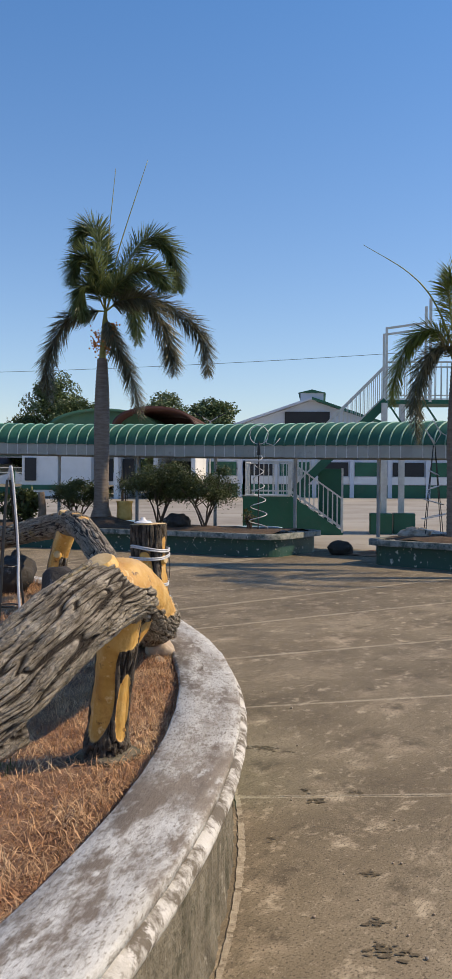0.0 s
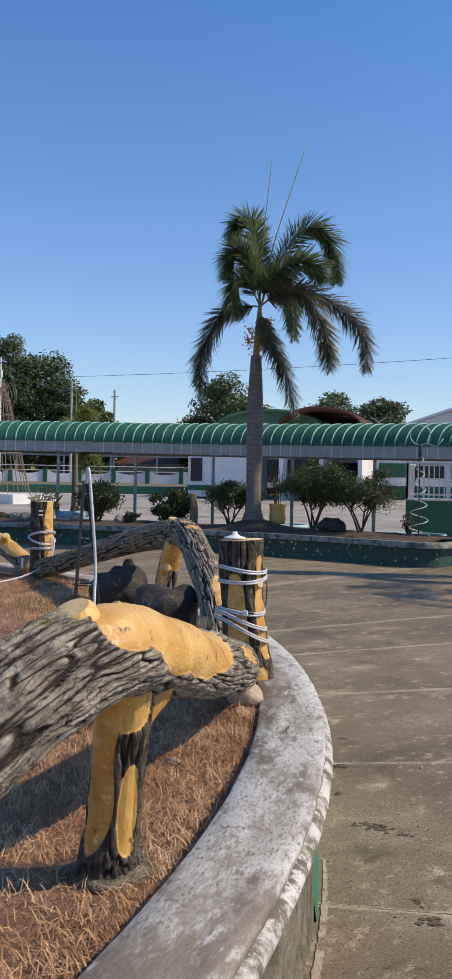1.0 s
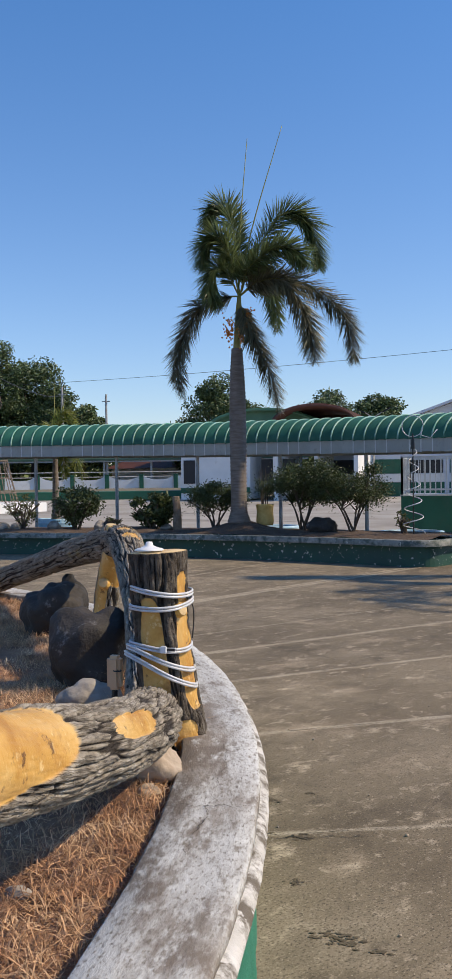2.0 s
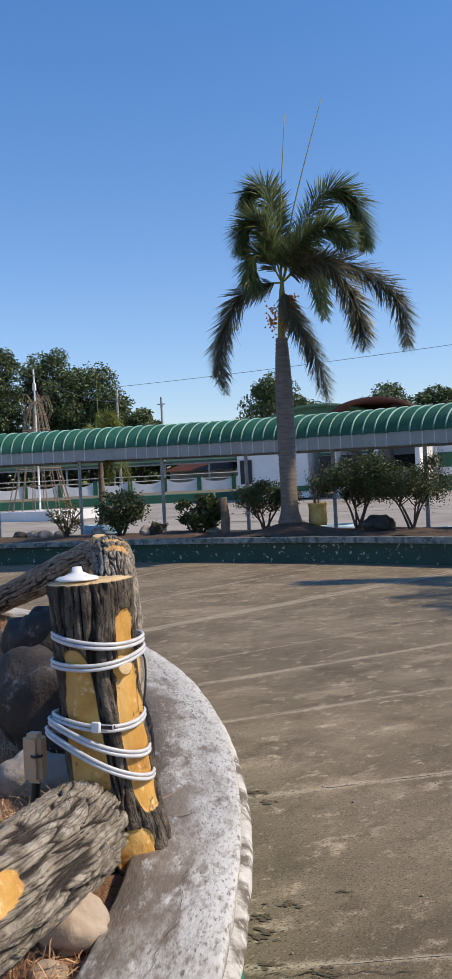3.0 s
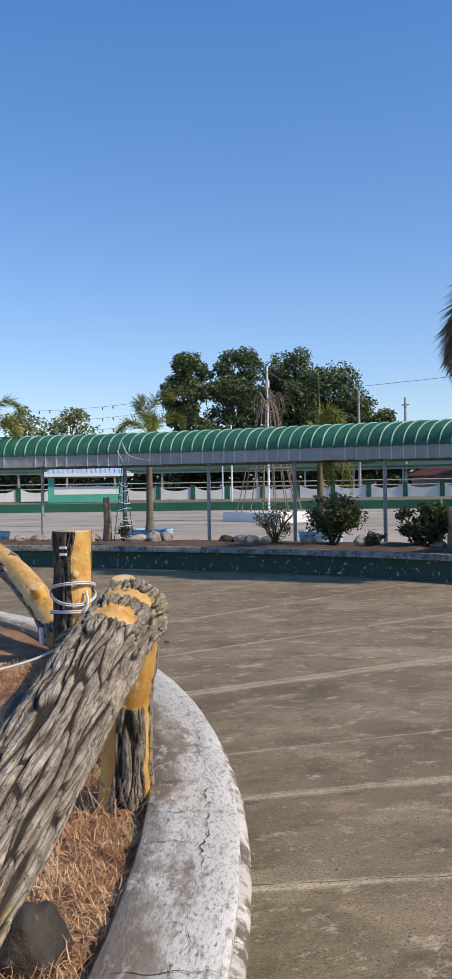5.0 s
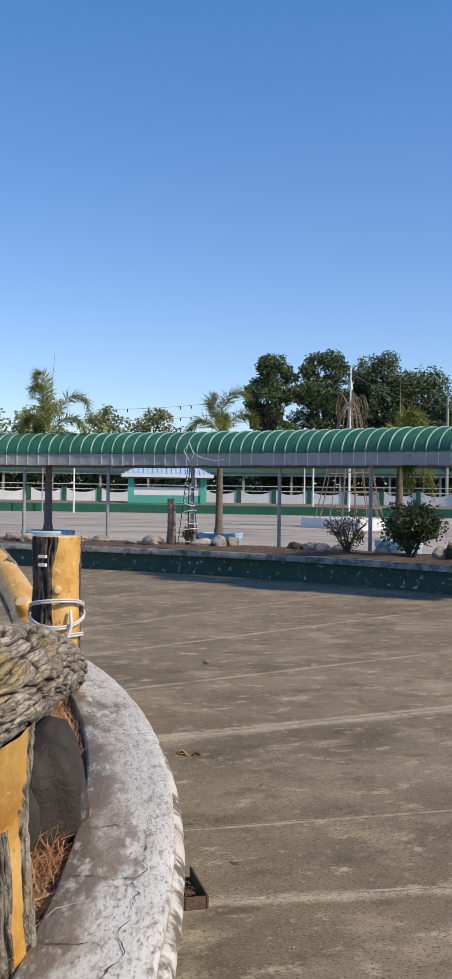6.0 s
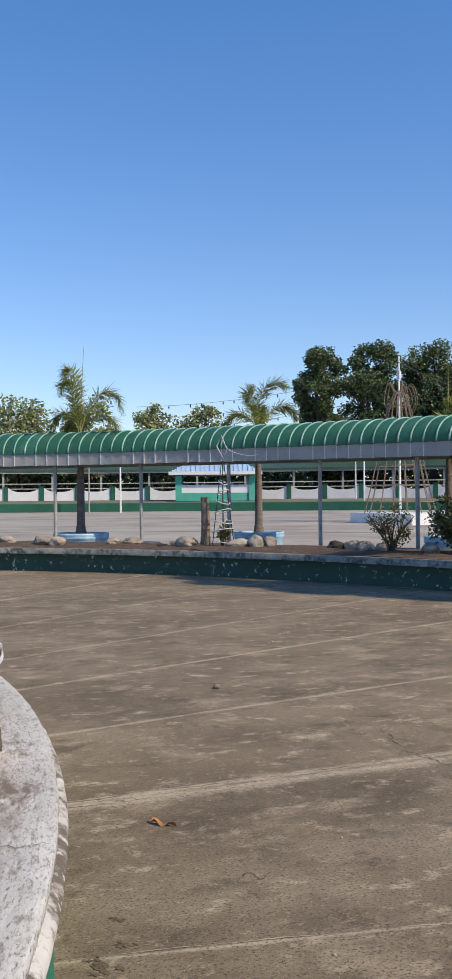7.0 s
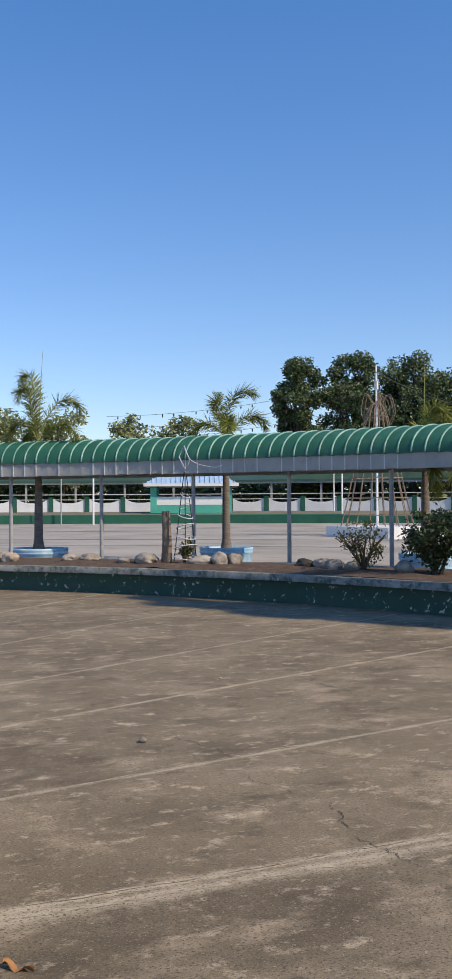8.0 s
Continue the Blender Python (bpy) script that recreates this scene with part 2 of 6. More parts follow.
M_SOIL = surface("brown soil", [(0.07, 0.045, 0.03), (0.13, 0.085, 0.058)], 6, 0.95, 0.9, 40, stain=((0.20, 0.15, 0.10), 5, 0.56, 0.7), distance=0.03)
M_EARTH = surface("dry earth", [(0.14, 0.07, 0.04), (0.26, 0.14, 0.08), (0.38, 0.23, 0.14)], 3.5, 0.95, 0.9, 60, distance=0.02)
M_STRAW = surface("dry straw", [(0.36, 0.175, 0.09), (0.58, 0.36, 0.20), (0.72, 0.53, 0.34)], 4.5, 0.8, 0, vary=0.45, island=True, leaf=0.2)
M_GREENBLADE = surface("green grass", [(0.07, 0.11, 0.025), (0.16, 0.19, 0.06)], 5, 0.7, 0, vary=0.3, island=True, leaf=0.2)
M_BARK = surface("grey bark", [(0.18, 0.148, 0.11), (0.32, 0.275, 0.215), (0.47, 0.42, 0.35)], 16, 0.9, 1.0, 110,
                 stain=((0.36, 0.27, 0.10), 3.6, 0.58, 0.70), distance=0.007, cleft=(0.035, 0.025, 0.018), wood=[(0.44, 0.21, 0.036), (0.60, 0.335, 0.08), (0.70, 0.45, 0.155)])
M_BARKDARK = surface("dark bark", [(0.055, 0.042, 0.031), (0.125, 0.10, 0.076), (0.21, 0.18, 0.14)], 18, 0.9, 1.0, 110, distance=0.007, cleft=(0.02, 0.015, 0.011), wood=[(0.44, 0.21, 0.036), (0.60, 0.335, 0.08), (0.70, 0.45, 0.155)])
M_WOOD = surface("varnished bare wood", [(0.55, 0.29, 0.055), (0.70, 0.42, 0.11), (0.78, 0.53, 0.20)], 7, 0.42, 0.5, 45, stretch=(2.2, 2.2, 0.5),
                 stain=[((0.30, 0.13, 0.03), 6, 0.58, 0.68), ((0.14, 0.06, 0.02), 14, 0.64, 0.70)], distance=0.006)
M_CUT = surface("pale sawn wood", [(0.56, 0.37, 0.16), (0.72, 0.53, 0.28)], 14, 0.6, 0.4, 60)
M_ROCK = surface("river rock", [(0.15, 0.125, 0.10), (0.30, 0.26, 0.215), (0.38, 0.34, 0.29)], 5, 0.85, 0.6, 40, vary=0.2, distance=0.01)
M_ROCKDARK = surface("dark boulder", [(0.020, 0.017, 0.014), (0.052, 0.043, 0.036)], 4, 0.75, 0.7, 40, stain=((0.2, 0.19, 0.18), 8, 0.62, 0.7), distance=0.012)
M_STONE = surface("tan pebble", [(0.36, 0.27, 0.19), (0.46, 0.37, 0.28)], 8, 0.8, 0.25, 90)
M_WHITE = surface("white plastic", [(0.72, 0.72, 0.73), (0.8, 0.8, 0.8)], 20, 0.35, 0.0)
M_ROPE = surface("white rope light", [(0.50, 0.51, 0.53), (0.66, 0.66, 0.67)], 25, 0.35, 0.05)
M_BLACK = surface("black paint", [(0.012, 0.012, 0.012), (0.025, 0.024, 0.023)], 10, 0.5, 0.0)
M_PEACH = surface("peach plastic", [(0.62, 0.38, 0.21), (0.70, 0.46, 0.28)], 9, 0.45, 0.0)
M_ROOF = surface("green roofing sheet", [(0.013, 0.092, 0.055), (0.025, 0.126, 0.079)], 1.5, 0.62, 0.1, 30, vary=0.10, stain=((0.05, 0.16, 0.11), 3, 0.55, 0.75))
M_RIB = surface("faded roof rib", [(0.07, 0.24, 0.17), (0.30, 0.44, 0.38)], 3, 0.5, 0.1, vary=0.2)
M_FASCIA = surface("grey sheet fascia", [(0.32, 0.32, 0.30), (0.41, 0.41, 0.385)], 2, 0.5, 0.15, 20, vary=0.06, stain=((0.24, 0.235, 0.225), 4, 0.56, 0.75))
M_SEAM = surface("pale seam", [(0.55, 0.55, 0.54), (0.70, 0.70, 0.69)], 5, 0.5, 0.0)
M_POST = surface("grey painted post", [(0.27, 0.265, 0.255), (0.40, 0.395, 0.38)], 5, 0.6, 0.2, 60, stain=((0.16, 0.12, 0.09), 9, 0.6, 0.75))
M_WHITEPAINT = surface("white wall paint", [(0.66, 0.66, 0.655), (0.76, 0.76, 0.755)], 0.8, 0.75, 0.1, 20, stain=((0.45, 0.44, 0.42), 1.2, 0.6, 0.8))
M_BLUEWHITE = surface("pale blue grey wall", [(0.50, 0.55, 0.62), (0.58, 0.62, 0.68)], 0.5, 0.75, 0.1, 20)
M_GREENPAINT = surface("green paint", [(0.008, 0.088, 0.048), (0.015, 0.12, 0.068)], 1.2, 0.55, 0.15, 30, stain=((0.03, 0.10, 0.06), 2, 0.5, 0.7))
M_MINT = surface("mint green paint", [(0.06, 0.34, 0.26), (0.09, 0.40, 0.31)], 1, 0.6, 0.1)
M_STEEL = surface("pale steel rail", [(0.50, 0.49, 0.45), (0.66, 0.65, 0.61)], 5, 0.5, 0.05)
M_BLUEROOF = surface("blue roof tile", [(0.30, 0.45, 0.62), (0.42, 0.55, 0.70)], 3, 0.4, 0.1)
M_TUB = surface("pale blue tub", [(0.20, 0.42, 0.60), (0.50, 0.63, 0.72)], 4, 0.5, 0.2)
M_SACK = surface("yellow sack", [(0.58, 0.38, 0.10), (0.72, 0.53, 0.20)], 8, 0.6, 0.3, 40)
M_RUST = surface("brown vaulted roof", [(0.075, 0.028, 0.02), (0.12, 0.045, 0.03)], 1, 0.6, 0.1)
M_DARK = surface("dark opening", [(0.012, 0.013, 0.016), (0.02, 0.021, 0.024)], 1, 0.6, 0.0)
M_DOME = surface("dull green sheet", [(0.055, 0.15, 0.085), (0.08, 0.19, 0.11)], 1, 0.55, 0.1, stain=((0.12, 0.16, 0.10), 1.5, 0.55, 0.7))
M_TURF = surface("dry turf", [(0.13, 0.11, 0.065), (0.21, 0.18, 0.115)], 0.8, 0.95, 0.4, 20)
M_SHEDROOF = surface("dull dark green sheet", [(0.025, 0.065, 0.045), (0.045, 0.095, 0.068)], 0.6, 0.6, 0.1)
M_VINE = surface("dry vine", [(0.16, 0.115, 0.08), (0.26, 0.20, 0.15)], 8, 0.9, 0.2)
M_RUSTIRON = surface("rusty iron", [(0.07, 0.04, 0.026), (0.15, 0.09, 0.06)], 14, 0.8, 0.5, 70)
M_TRUNK = surface("ringed palm trunk", [(0.13, 0.105, 0.088), (0.235, 0.20, 0.175)], 5, 0.85, 0.7, 45, stretch=(1, 1, 5), distance=0.015)
M_SHAFT = surface("green crownshaft", [(0.20, 0.22, 0.05), (0.34, 0.30, 0.09)], 6, 0.5, 0.2)
M_FROND = surface("dark palm leaf", [(0.11, 0.148, 0.055), (0.185, 0.225, 0.092)], 3, 0.34, 0, vary=0.4, island=True, leaf=0.35)
M_FRONDDRY = surface("browning palm leaf", [(0.125, 0.125, 0.075), (0.215, 0.195, 0.125)], 3, 0.36, 0, vary=0.4, island=True, leaf=0.3)
M_FRONDLIT = surface("yellow green palm leaf", [(0.16, 0.19, 0.035), (0.27, 0.28, 0.06)], 3, 0.45, 0, vary=0.3, island=True, leaf=0.3)
M_FRUIT = surface("orange palm fruit", [(0.55, 0.16, 0.02), (0.68, 0.26, 0.05)], 9, 0.5, 0)
M_SHRUB = surface("shrub leaf", [(0.042, 0.062, 0.018), (0.085, 0.105, 0.035)], 5, 0.5, 0, vary=0.45, island=True, leaf=0.2)
M_SHRUBLIT = surface("yellowing shrub leaf", [(0.06, 0.075, 0.018), (0.12, 0.12, 0.035)], 5, 0.55, 0, vary=0.4, island=True, leaf=0.2)
M_STEM = surface("shrub stem", [(0.055, 0.04, 0.03), (0.11, 0.085, 0.065)], 12, 0.9, 0.4)
M_TREE = surface("mango foliage", [(0.068, 0.102, 0.036), (0.11, 0.15, 0.055)], 0.6, 0.5, 0, vary=0.5, island=True, leaf=0.15)
M_TREELIT = surface("light tree foliage", [(0.22, 0.26, 0.11), (0.34, 0.35, 0.17)], 0.6, 0.6, 0, vary=0.35, island=True, leaf=0.3)
M_DEADLEAF = surface("fallen leaf", [(0.30, 0.13, 0.04), (0.42, 0.20, 0.07)], 20, 0.7, 0)
M_CABLE = surface("black cable", [(0.02, 0.02, 0.022), (0.035, 0.035, 0.04)], 5, 0.6, 0)


# ---- building helpers ----
class Geo:
    """Collects faces of one part."""

    def __init__(self):
        self.v, self.f, self.m = [], [], []

    def add(self, verts, faces, mat=0):
        o = len(self.v)
        self.v += [tuple(p) for p in verts]
        self.f += [tuple(i + o for i in q) for q in faces]
        self.m += [mat] * len(faces)
        return self

    def box(self, c, s, rz=0.0, mat=0, turn=None):
        m = turn or Matrix.Rotation(radians(rz), 3, "Z")
        p = [Vector(c) + m @ Vector((x * s[0] / 2, y * s[1] / 2, z * s[2] / 2)) for x in (-1, 1) for y in (-1, 1) for z in (-1, 1)]
        return self.add(p, [(0, 1, 3, 2), (4, 6, 7, 5), (0, 4, 5, 1), (2, 3, 7, 6), (0, 2, 6, 4), (1, 5, 7, 3)], mat)

    def span(self, a, b, w, h, mat=0):
        """A bar from a to b, w across and h high."""
        a, b = Vector(a), Vector(b)
        d = b - a
        x = d.normalized()
        up = Vector((0, 0, 1)) if abs(x.z) < 0.95 else Vector((0, 1, 0))
        y = up.cross(x).normalized()
        z = x.cross(y)
        m = Matrix((x, y, z)).transposed()
        return self.box((a + b) / 2, (d.length, w, h), mat=mat, turn=m)

    def tube(self, pts, radii, n=8, mat=0, cap=True):
        pts = [Vector(p) for p in pts]
        if not isinstance(radii, (list, tuple)):
            radii = [radii] * len(pts)
        t0 = (pts[1] - pts[0]).normalized()
        u = (Vector((0, 0, 1)) if abs(t0.z) < 0.9 else Vector((1, 0, 0))).cross(t0).normalized()
        vs = []
        for i, p in enumerate(pts):
            t = (pts[min(i + 1, len(pts) - 1)] - pts[max(i - 1, 0)]).normalized()
            u = (u - t * u.dot(t)).normalized()
            w = t.cross(u)
            vs += [p + (u * math.cos(2 * math.pi * j / n) + w * math.sin(2 * math.pi * j / n)) * radii[i] for j in range(n)]
        fs = [(i * n + j, i * n + (j + 1) % n, (i + 1) * n + (j + 1) % n, (i + 1) * n + j) for i in range(len(pts) - 1) for j in range(n)]
        if cap:
            fs += [tuple(range(n))[::-1], tuple((len(pts) - 1) * n + j for j in range(n))]
        return self.add(vs, fs, mat)

    def lathe(self, profile, n=24, c=(0, 0, 0), mat=0, a0=0.0, a1=360.0):
        """Turns (radius, height) points round c."""
        full = abs(a1 - a0) >= 360
        cols = n if full else n + 1
        vs = [(c[0] + r * math.cos(radians(a0 + (a1 - a0) * i / n)), c[1] + r * math.sin(radians(a0 + (a1 - a0) * i / n)), c[2] + z) for i in range(cols) for r, z in profile]
        k = len(profile)
        fs = [(i * k + j, ((i + 1) % cols) * k + j, ((i + 1) % cols) * k + j + 1, i * k + j + 1) for i in range(n) for j in range(k - 1)]
        return self.add(vs, fs, mat)

    def make(self, name, mats, parent=None, label="", smooth=False, bevel=0.0):
        me = mesh_of(self, name, mats, smooth, bevel)
        ob = new(name, me)
        if parent:
            ob.parent = parent
        return tagged(ob, label)


def mesh_of(g, name, mats, smooth=False, bevel=0.0):
    me = bpy.data.meshes.new(name)
    me.from_pydata(g.v, [], g.f)
    for m in (mats if isinstance(mats, (list, tuple)) else [mats]):
        me.materials.append(m)
    me.polygons.foreach_set("material_index", g.m)
    if bevel:
        bm = bmesh.new()
        bm.from_mesh(me)
        bmesh.ops.bevel(bm, geom=bm.edges[:], offset=bevel, segments=2, affect="EDGES")
        bm.to_mesh(me)
        bm.free()
    if smooth:
        me.polygons.foreach_set("use_smooth", [True] * len(me.polygons))
    me.update()
    return me


def thing(name, loc, label, category, group="", kind="", rz=0.0):
    ob = new(name)
    ob.matrix_basis = pose(*loc, 0, 0, rz)
    ob.empty_display_size = 0.1
    return tagged(ob, label, category, group, kind)


def share(name, me, parent, m):
    """One more piece on shared mesh data."""
    ob = new(name, me)
    ob.parent = parent
    ob.matrix_basis = m
    return ob


def curve_through(pts, n):
    """Points of a smooth curve through pts."""
    p = [Vector(q) for q in pts]
    p = [p[0] * 2 - p[1]] + p + [p[-1] * 2 - p[-2]]
    out = []
    k = len(p) - 3
    for i in range(n + 1):
        u = i / n * k
        j = min(int(u), k - 1)
        t = u - j
        a, b, c, d = p[j:j + 4]
        out.append(0.5 * ((2 * b) + (c - a) * t + (2 * a - 5 * b + 4 * c - d) * t * t + (3 * b - a - 3 * c + d) * t ** 3))
    return out


def along(values, u):
    k = u * (len(values) - 1)
    j = min(int(k), len(values) - 2)
    return values[j] + (values[j + 1] - values[j]) * (k - j)


def rough_ball(g, c, size, seed, n=3, amp=0.22, freq=1.3, mat=0, flat=0.0):
    bm = bmesh.new()
    bmesh.ops.create_icosphere(bm, subdivisions=n, radius=1.0)
    vs = []
    for v in bm.verts:
        p = v.co.copy()
        d = 1 + amp * noise.noise(p * freq + Vector((seed * 7.3, 1.7, 0))) + amp * 0.4 * noise.noise(p * freq * 3 + Vector((seed, 0, 3)))
        q = p * d
        if flat and q.z < -flat:
            q.z = -flat
        vs.append((c[0] + q.x * size[0], c[1] + q.y * size[1], c[2] + q.z * size[2]))
    g.add(vs, [tuple(v.index for v in f.verts) for f in bm.faces], mat)
    bm.free()


def rock(name, c, size, seed, material, label, rz=0.0, group="", category="rock", fine=4):
    g = Geo()
    rough_ball(g, (0, 0, 0), size, seed, fine, 0.3, 1.1, flat=0.75)
    ob = g.make(name, material, smooth=True)
    ob.matrix_basis = pose(*c, 0, 0, rz)
    return tagged(ob, label, category, group)


# ---- ground, pavement ----
g = Geo()
rings = [0.0, 7.0, 12.0, 17.0, 19.0, 20.7, 21.2, 21.7, 25.0, 30.0, 38.0, 48.0, 57.8, 62.4, 80.0, 120.0, 300.0, 1000.0, 3500.0]
vs = [polar(r, a * 5, -0.03 if r < 20.5 else ground_z(r, a * 5) - 0.006) for r in rings for a in range(72)]
g.add(vs, [(i * 72 + j, (i + 1) * 72 + j, (i + 1) * 72 + (j + 1) % 72, i * 72 + (j + 1) % 72) for i in range(len(rings) - 1) for j in range(72)])
ground = tagged(g.make("ground", M_PLAZA), "pale sunlit concrete plaza and open ground", "ground", kind="structure")

JOINTS = [-62, -50, -38, -26, -14, -3, 9.0, 21.3, 32.3, 42.0, 49.3, 65.3, 75.0, 84.5, 92.3, 102, 111, 120, 129, 138, 148, 160]
pavement = thing("pavement", (CX, CY, 0), "weathered brown concrete ring pavement with radial joints", "pavement", kind="structure")
M_PLAZASEAM = surface("dark plaza seam", [(0.13, 0.115, 0.095), (0.20, 0.18, 0.15)], 3, 0.95, 0.3)
for r, w in ((30.8, 0.16), (36.6, 0.20), (46.0, 0.2)):
    g = Geo()
    vs = [polar(r + e + 0.06 * noise.noise((i * 0.21, r, e)), 84 + i * 0.5, ground_z(r + 0.5, 84 + i * 0.5) + 0.006) for i in range(110) for e in (-w / 2, w / 2)]
    g.add(vs, [(2 * i, 2 * i + 1, 2 * i + 3, 2 * i + 2) for i in range(109)])
    g.make("plaza_seam", M_PLAZASEAM, ground, "dark weathered plaza joint")
for a0, a1 in zip(JOINTS, JOINTS[1:]):
    g = Geo()
    na, radii = max(4, int((a1 - a0) / 1.5)), [7.9, 9, 10.5, 12, 13.5, 15, 16.5, 17.6, 20.6]
    tip = random.uniform(-0.0015, 0.0015)
    top = [(r * math.cos(radians(a0 + (a1 - a0) * i / na)), r * math.sin(radians(a0 + (a1 - a0) * i / na)), tip) for r in radii for i in range(na + 1)]
    w = na + 1
    g.add(top, [(i * w + j, (i + 1) * w + j, (i + 1) * w + j + 1, i * w + j + 1) for i in range(len(radii) - 1) for j in range(na)])
    for j in (0, na):
        line = [Vector(top[i * w + j]) for i in range(len(radii))]
        low = [p - Vector((0, 0, 0.05)) for p in line]
        k = len(line)
        g.add(line + low, [(i, i + 1, k + i + 1, k + i) for i in range(k - 1)])
    g.make("slab", M_PAVE, pavement)


def strip(name, pts, widths, material, parent, z=0.004, seed=0.0, rag=0.5):
    """A thin irregular band lying along pts, as a mortar joint or a crack."""
    g = Geo()
    pts = [Vector((p[0], p[1], p[2] if len(p) > 2 else z)) for p in pts]
    vs = []
    for i, p in enumerate(pts):
        t = (pts[min(i + 1, len(pts) - 1)] - pts[max(i - 1, 0)])
        nrm = Vector((-t.y, t.x, 0)).normalized()
        w = along(widths, i / (len(pts) - 1)) / 2
        q = p * 24
        vs += [p + nrm * w * (1 + rag * 2 * noise.noise(q + Vector((seed, 0, 0)))), p - nrm * w * (1 + rag * 2 * noise.noise(q + Vector((seed, 5, 9))))]
    g.add(vs, [(2 * i, 2 * i + 1, 2 * i + 3, 2 * i + 2) for i in range(len(pts) - 1)])
    return g.make(name, material, parent)


for i, (a, w) in enumerate(SEAMS):
    pts = []
    for j in range(620):
        r = 8.05 + j * 0.01525
        wob = noise.noise((r * 0.7, i * 3.1, 0)) * 0.05 + noise.noise((r * 4.0, i * 3.1, 5)) * 0.012
        pts.append((r * math.cos(radians(a)) - wob * math.sin(radians(a)), r * math.sin(radians(a)) + wob * math.cos(radians(a)), 0.0028 + 0.0007 * (i % 2)))
    ws = [w * max(0.02, 0.50 + 1.5 * noise.noise((j * 0.35, i * 2.3, 8)) + 0.8 * noise.noise((j * 1.3, i * 2.3, 3))) for j in range(120)]
    strip("joint", pts, [0.45 * q for q in ws], M_JOINT, pavement, seed=i * 4.7, rag=0.4)


def wander(a, b, n, amp, seed):
    a, b = Vector((*a, 0)), Vector((*b, 0))
    d = b - a
    nrm = Vector((-d.y, d.x, 0)).normalized()
    return [a + d * (i / n) + nrm * amp * (1.6 * noise.noise((i * 0.09, seed, 0)) + 0.35 * noise.noise((i * 0.4, seed, 4))) for i in range(n + 1)]


for i, (a, b, w) in enumerate([((-5.65, 12.86), (-4.73, 12.69), 0.010), ((-4.63, 12.46), (-3.91, 12.32), 0.007), ((-3.82, 12.39), (-3.45, 12.03), 0.011), ((-3.45, 12.03), (-3.0, 11.89), 0.009),
                               ((-6.4, 15.2), (-5.1, 14.7), 0.012), ((0.55, 3.4), (1.5, 3.5), 0.005), ((-0.8, 9.86), (0.0, 9.18), 0.009), ((-0.02, 5.43), (0.48, 5.59), 0.009),
                               ((-1.6, 8.0), (-1.1, 8.2), 0.005), ((-2.95, 9.98), (-2.8, 10.12), 0.007), ((-2.9, 14.6), (-1.7, 14.0), 0.009)]):
    strip("crack", [(p.x - CX, p.y - CY, 0.0045) for p in wander(a, b, 60, 0.045, i * 3.3)], [w * 0.15, w * 0.5, w * 0.4, w * 0.12], M_CRACK, pavement, rag=1.0, seed=i)
# dark damp patches beside the planter
for i, (x, y, s) in enumerate([(0.52, 4.64, 0.05), (0.46, 4.66, 0.045), (0.64, 4.6, 0.03), (1.01, 2.39, 0.06), (1.0, 2.57, 0.05), (1.0, 2.99, 0.035), (0.8, 3.79, 0.05), (0.74, 3.95, 0.03), (0.98, 3.95, 0.03),
                               (-0.55, 7.03, 0.05), (-0.43, 6.92, 0.035), (-0.04, 5.92, 0.04), (-0.06, 5.68, 0.055), (-0.11, 5.8, 0.04), (0.12, 6.06, 0.03), (0.0, 5.5, 0.04), (0.2, 5.5, 0.045),
                               (-2.77, 9.17, 0.055), (-2.82, 9.32, 0.035), (-2.98, 9.43, 0.025), (-2.35, 9.13, 0.02), (-2.3, 8.75, 0.05), (0.25, 5.05, 0.03), (0.6, 3.3, 0.03)]):
    g = Geo()
    rs = random.Random(300 + i)
    for blot in range(22):
        bx, by, br = x - CX + rs.gauss(0, s * 0.6), y - CY + rs.gauss(0, s * 0.4), s * rs.uniform(0.04, 0.24)
        rim = [br * (1 + 1.1 * noise.noise((math.cos(q * math.pi / 8) * 3.1, math.sin(q * math.pi / 8) * 3.1, i * 5 + blot * 1.7))) for q in range(16)]
        g.add([(bx + rim[q] * 1.5 * math.cos(q * math.pi / 8), by + rim[q] * 0.8 * math.sin(q * math.pi / 8), 0.0032 + blot * 0.00004) for q in range(16)], [tuple(range(16))])
    g.make("stain", M_DIRT, pavement)

# ---- round planter with the log fence ----
planter = thing("round_planter", (CX, CY, 0), "low round planter wall with a worn white coping", "planter", kind="structure")


def ring_sweep(profile, a0, a1, n, amp=0.004, seed=0.0):
    g = Geo()
    k = len(profile)
    vs = []
    for i in range(n + 1):
        a = a0 + (a1 - a0) * i / n
        for r, z in profile:
            d = amp * noise.noise((a * 0.9, r * 30, z * 30 + seed)) + amp * 0.7 * noise.noise((a * 4.3, r * 40, z * 40 + seed))
            vs.append(((r + d) * math.cos(radians(a)), (r + d) * math.sin(radians(a)), z + d * 0.6))
    return g.add(vs, [(i * k + j, (i + 1) * k + j, (i + 1) * k + j + 1, i * k + j + 1) for i in range(n) for j in range(k - 1)])


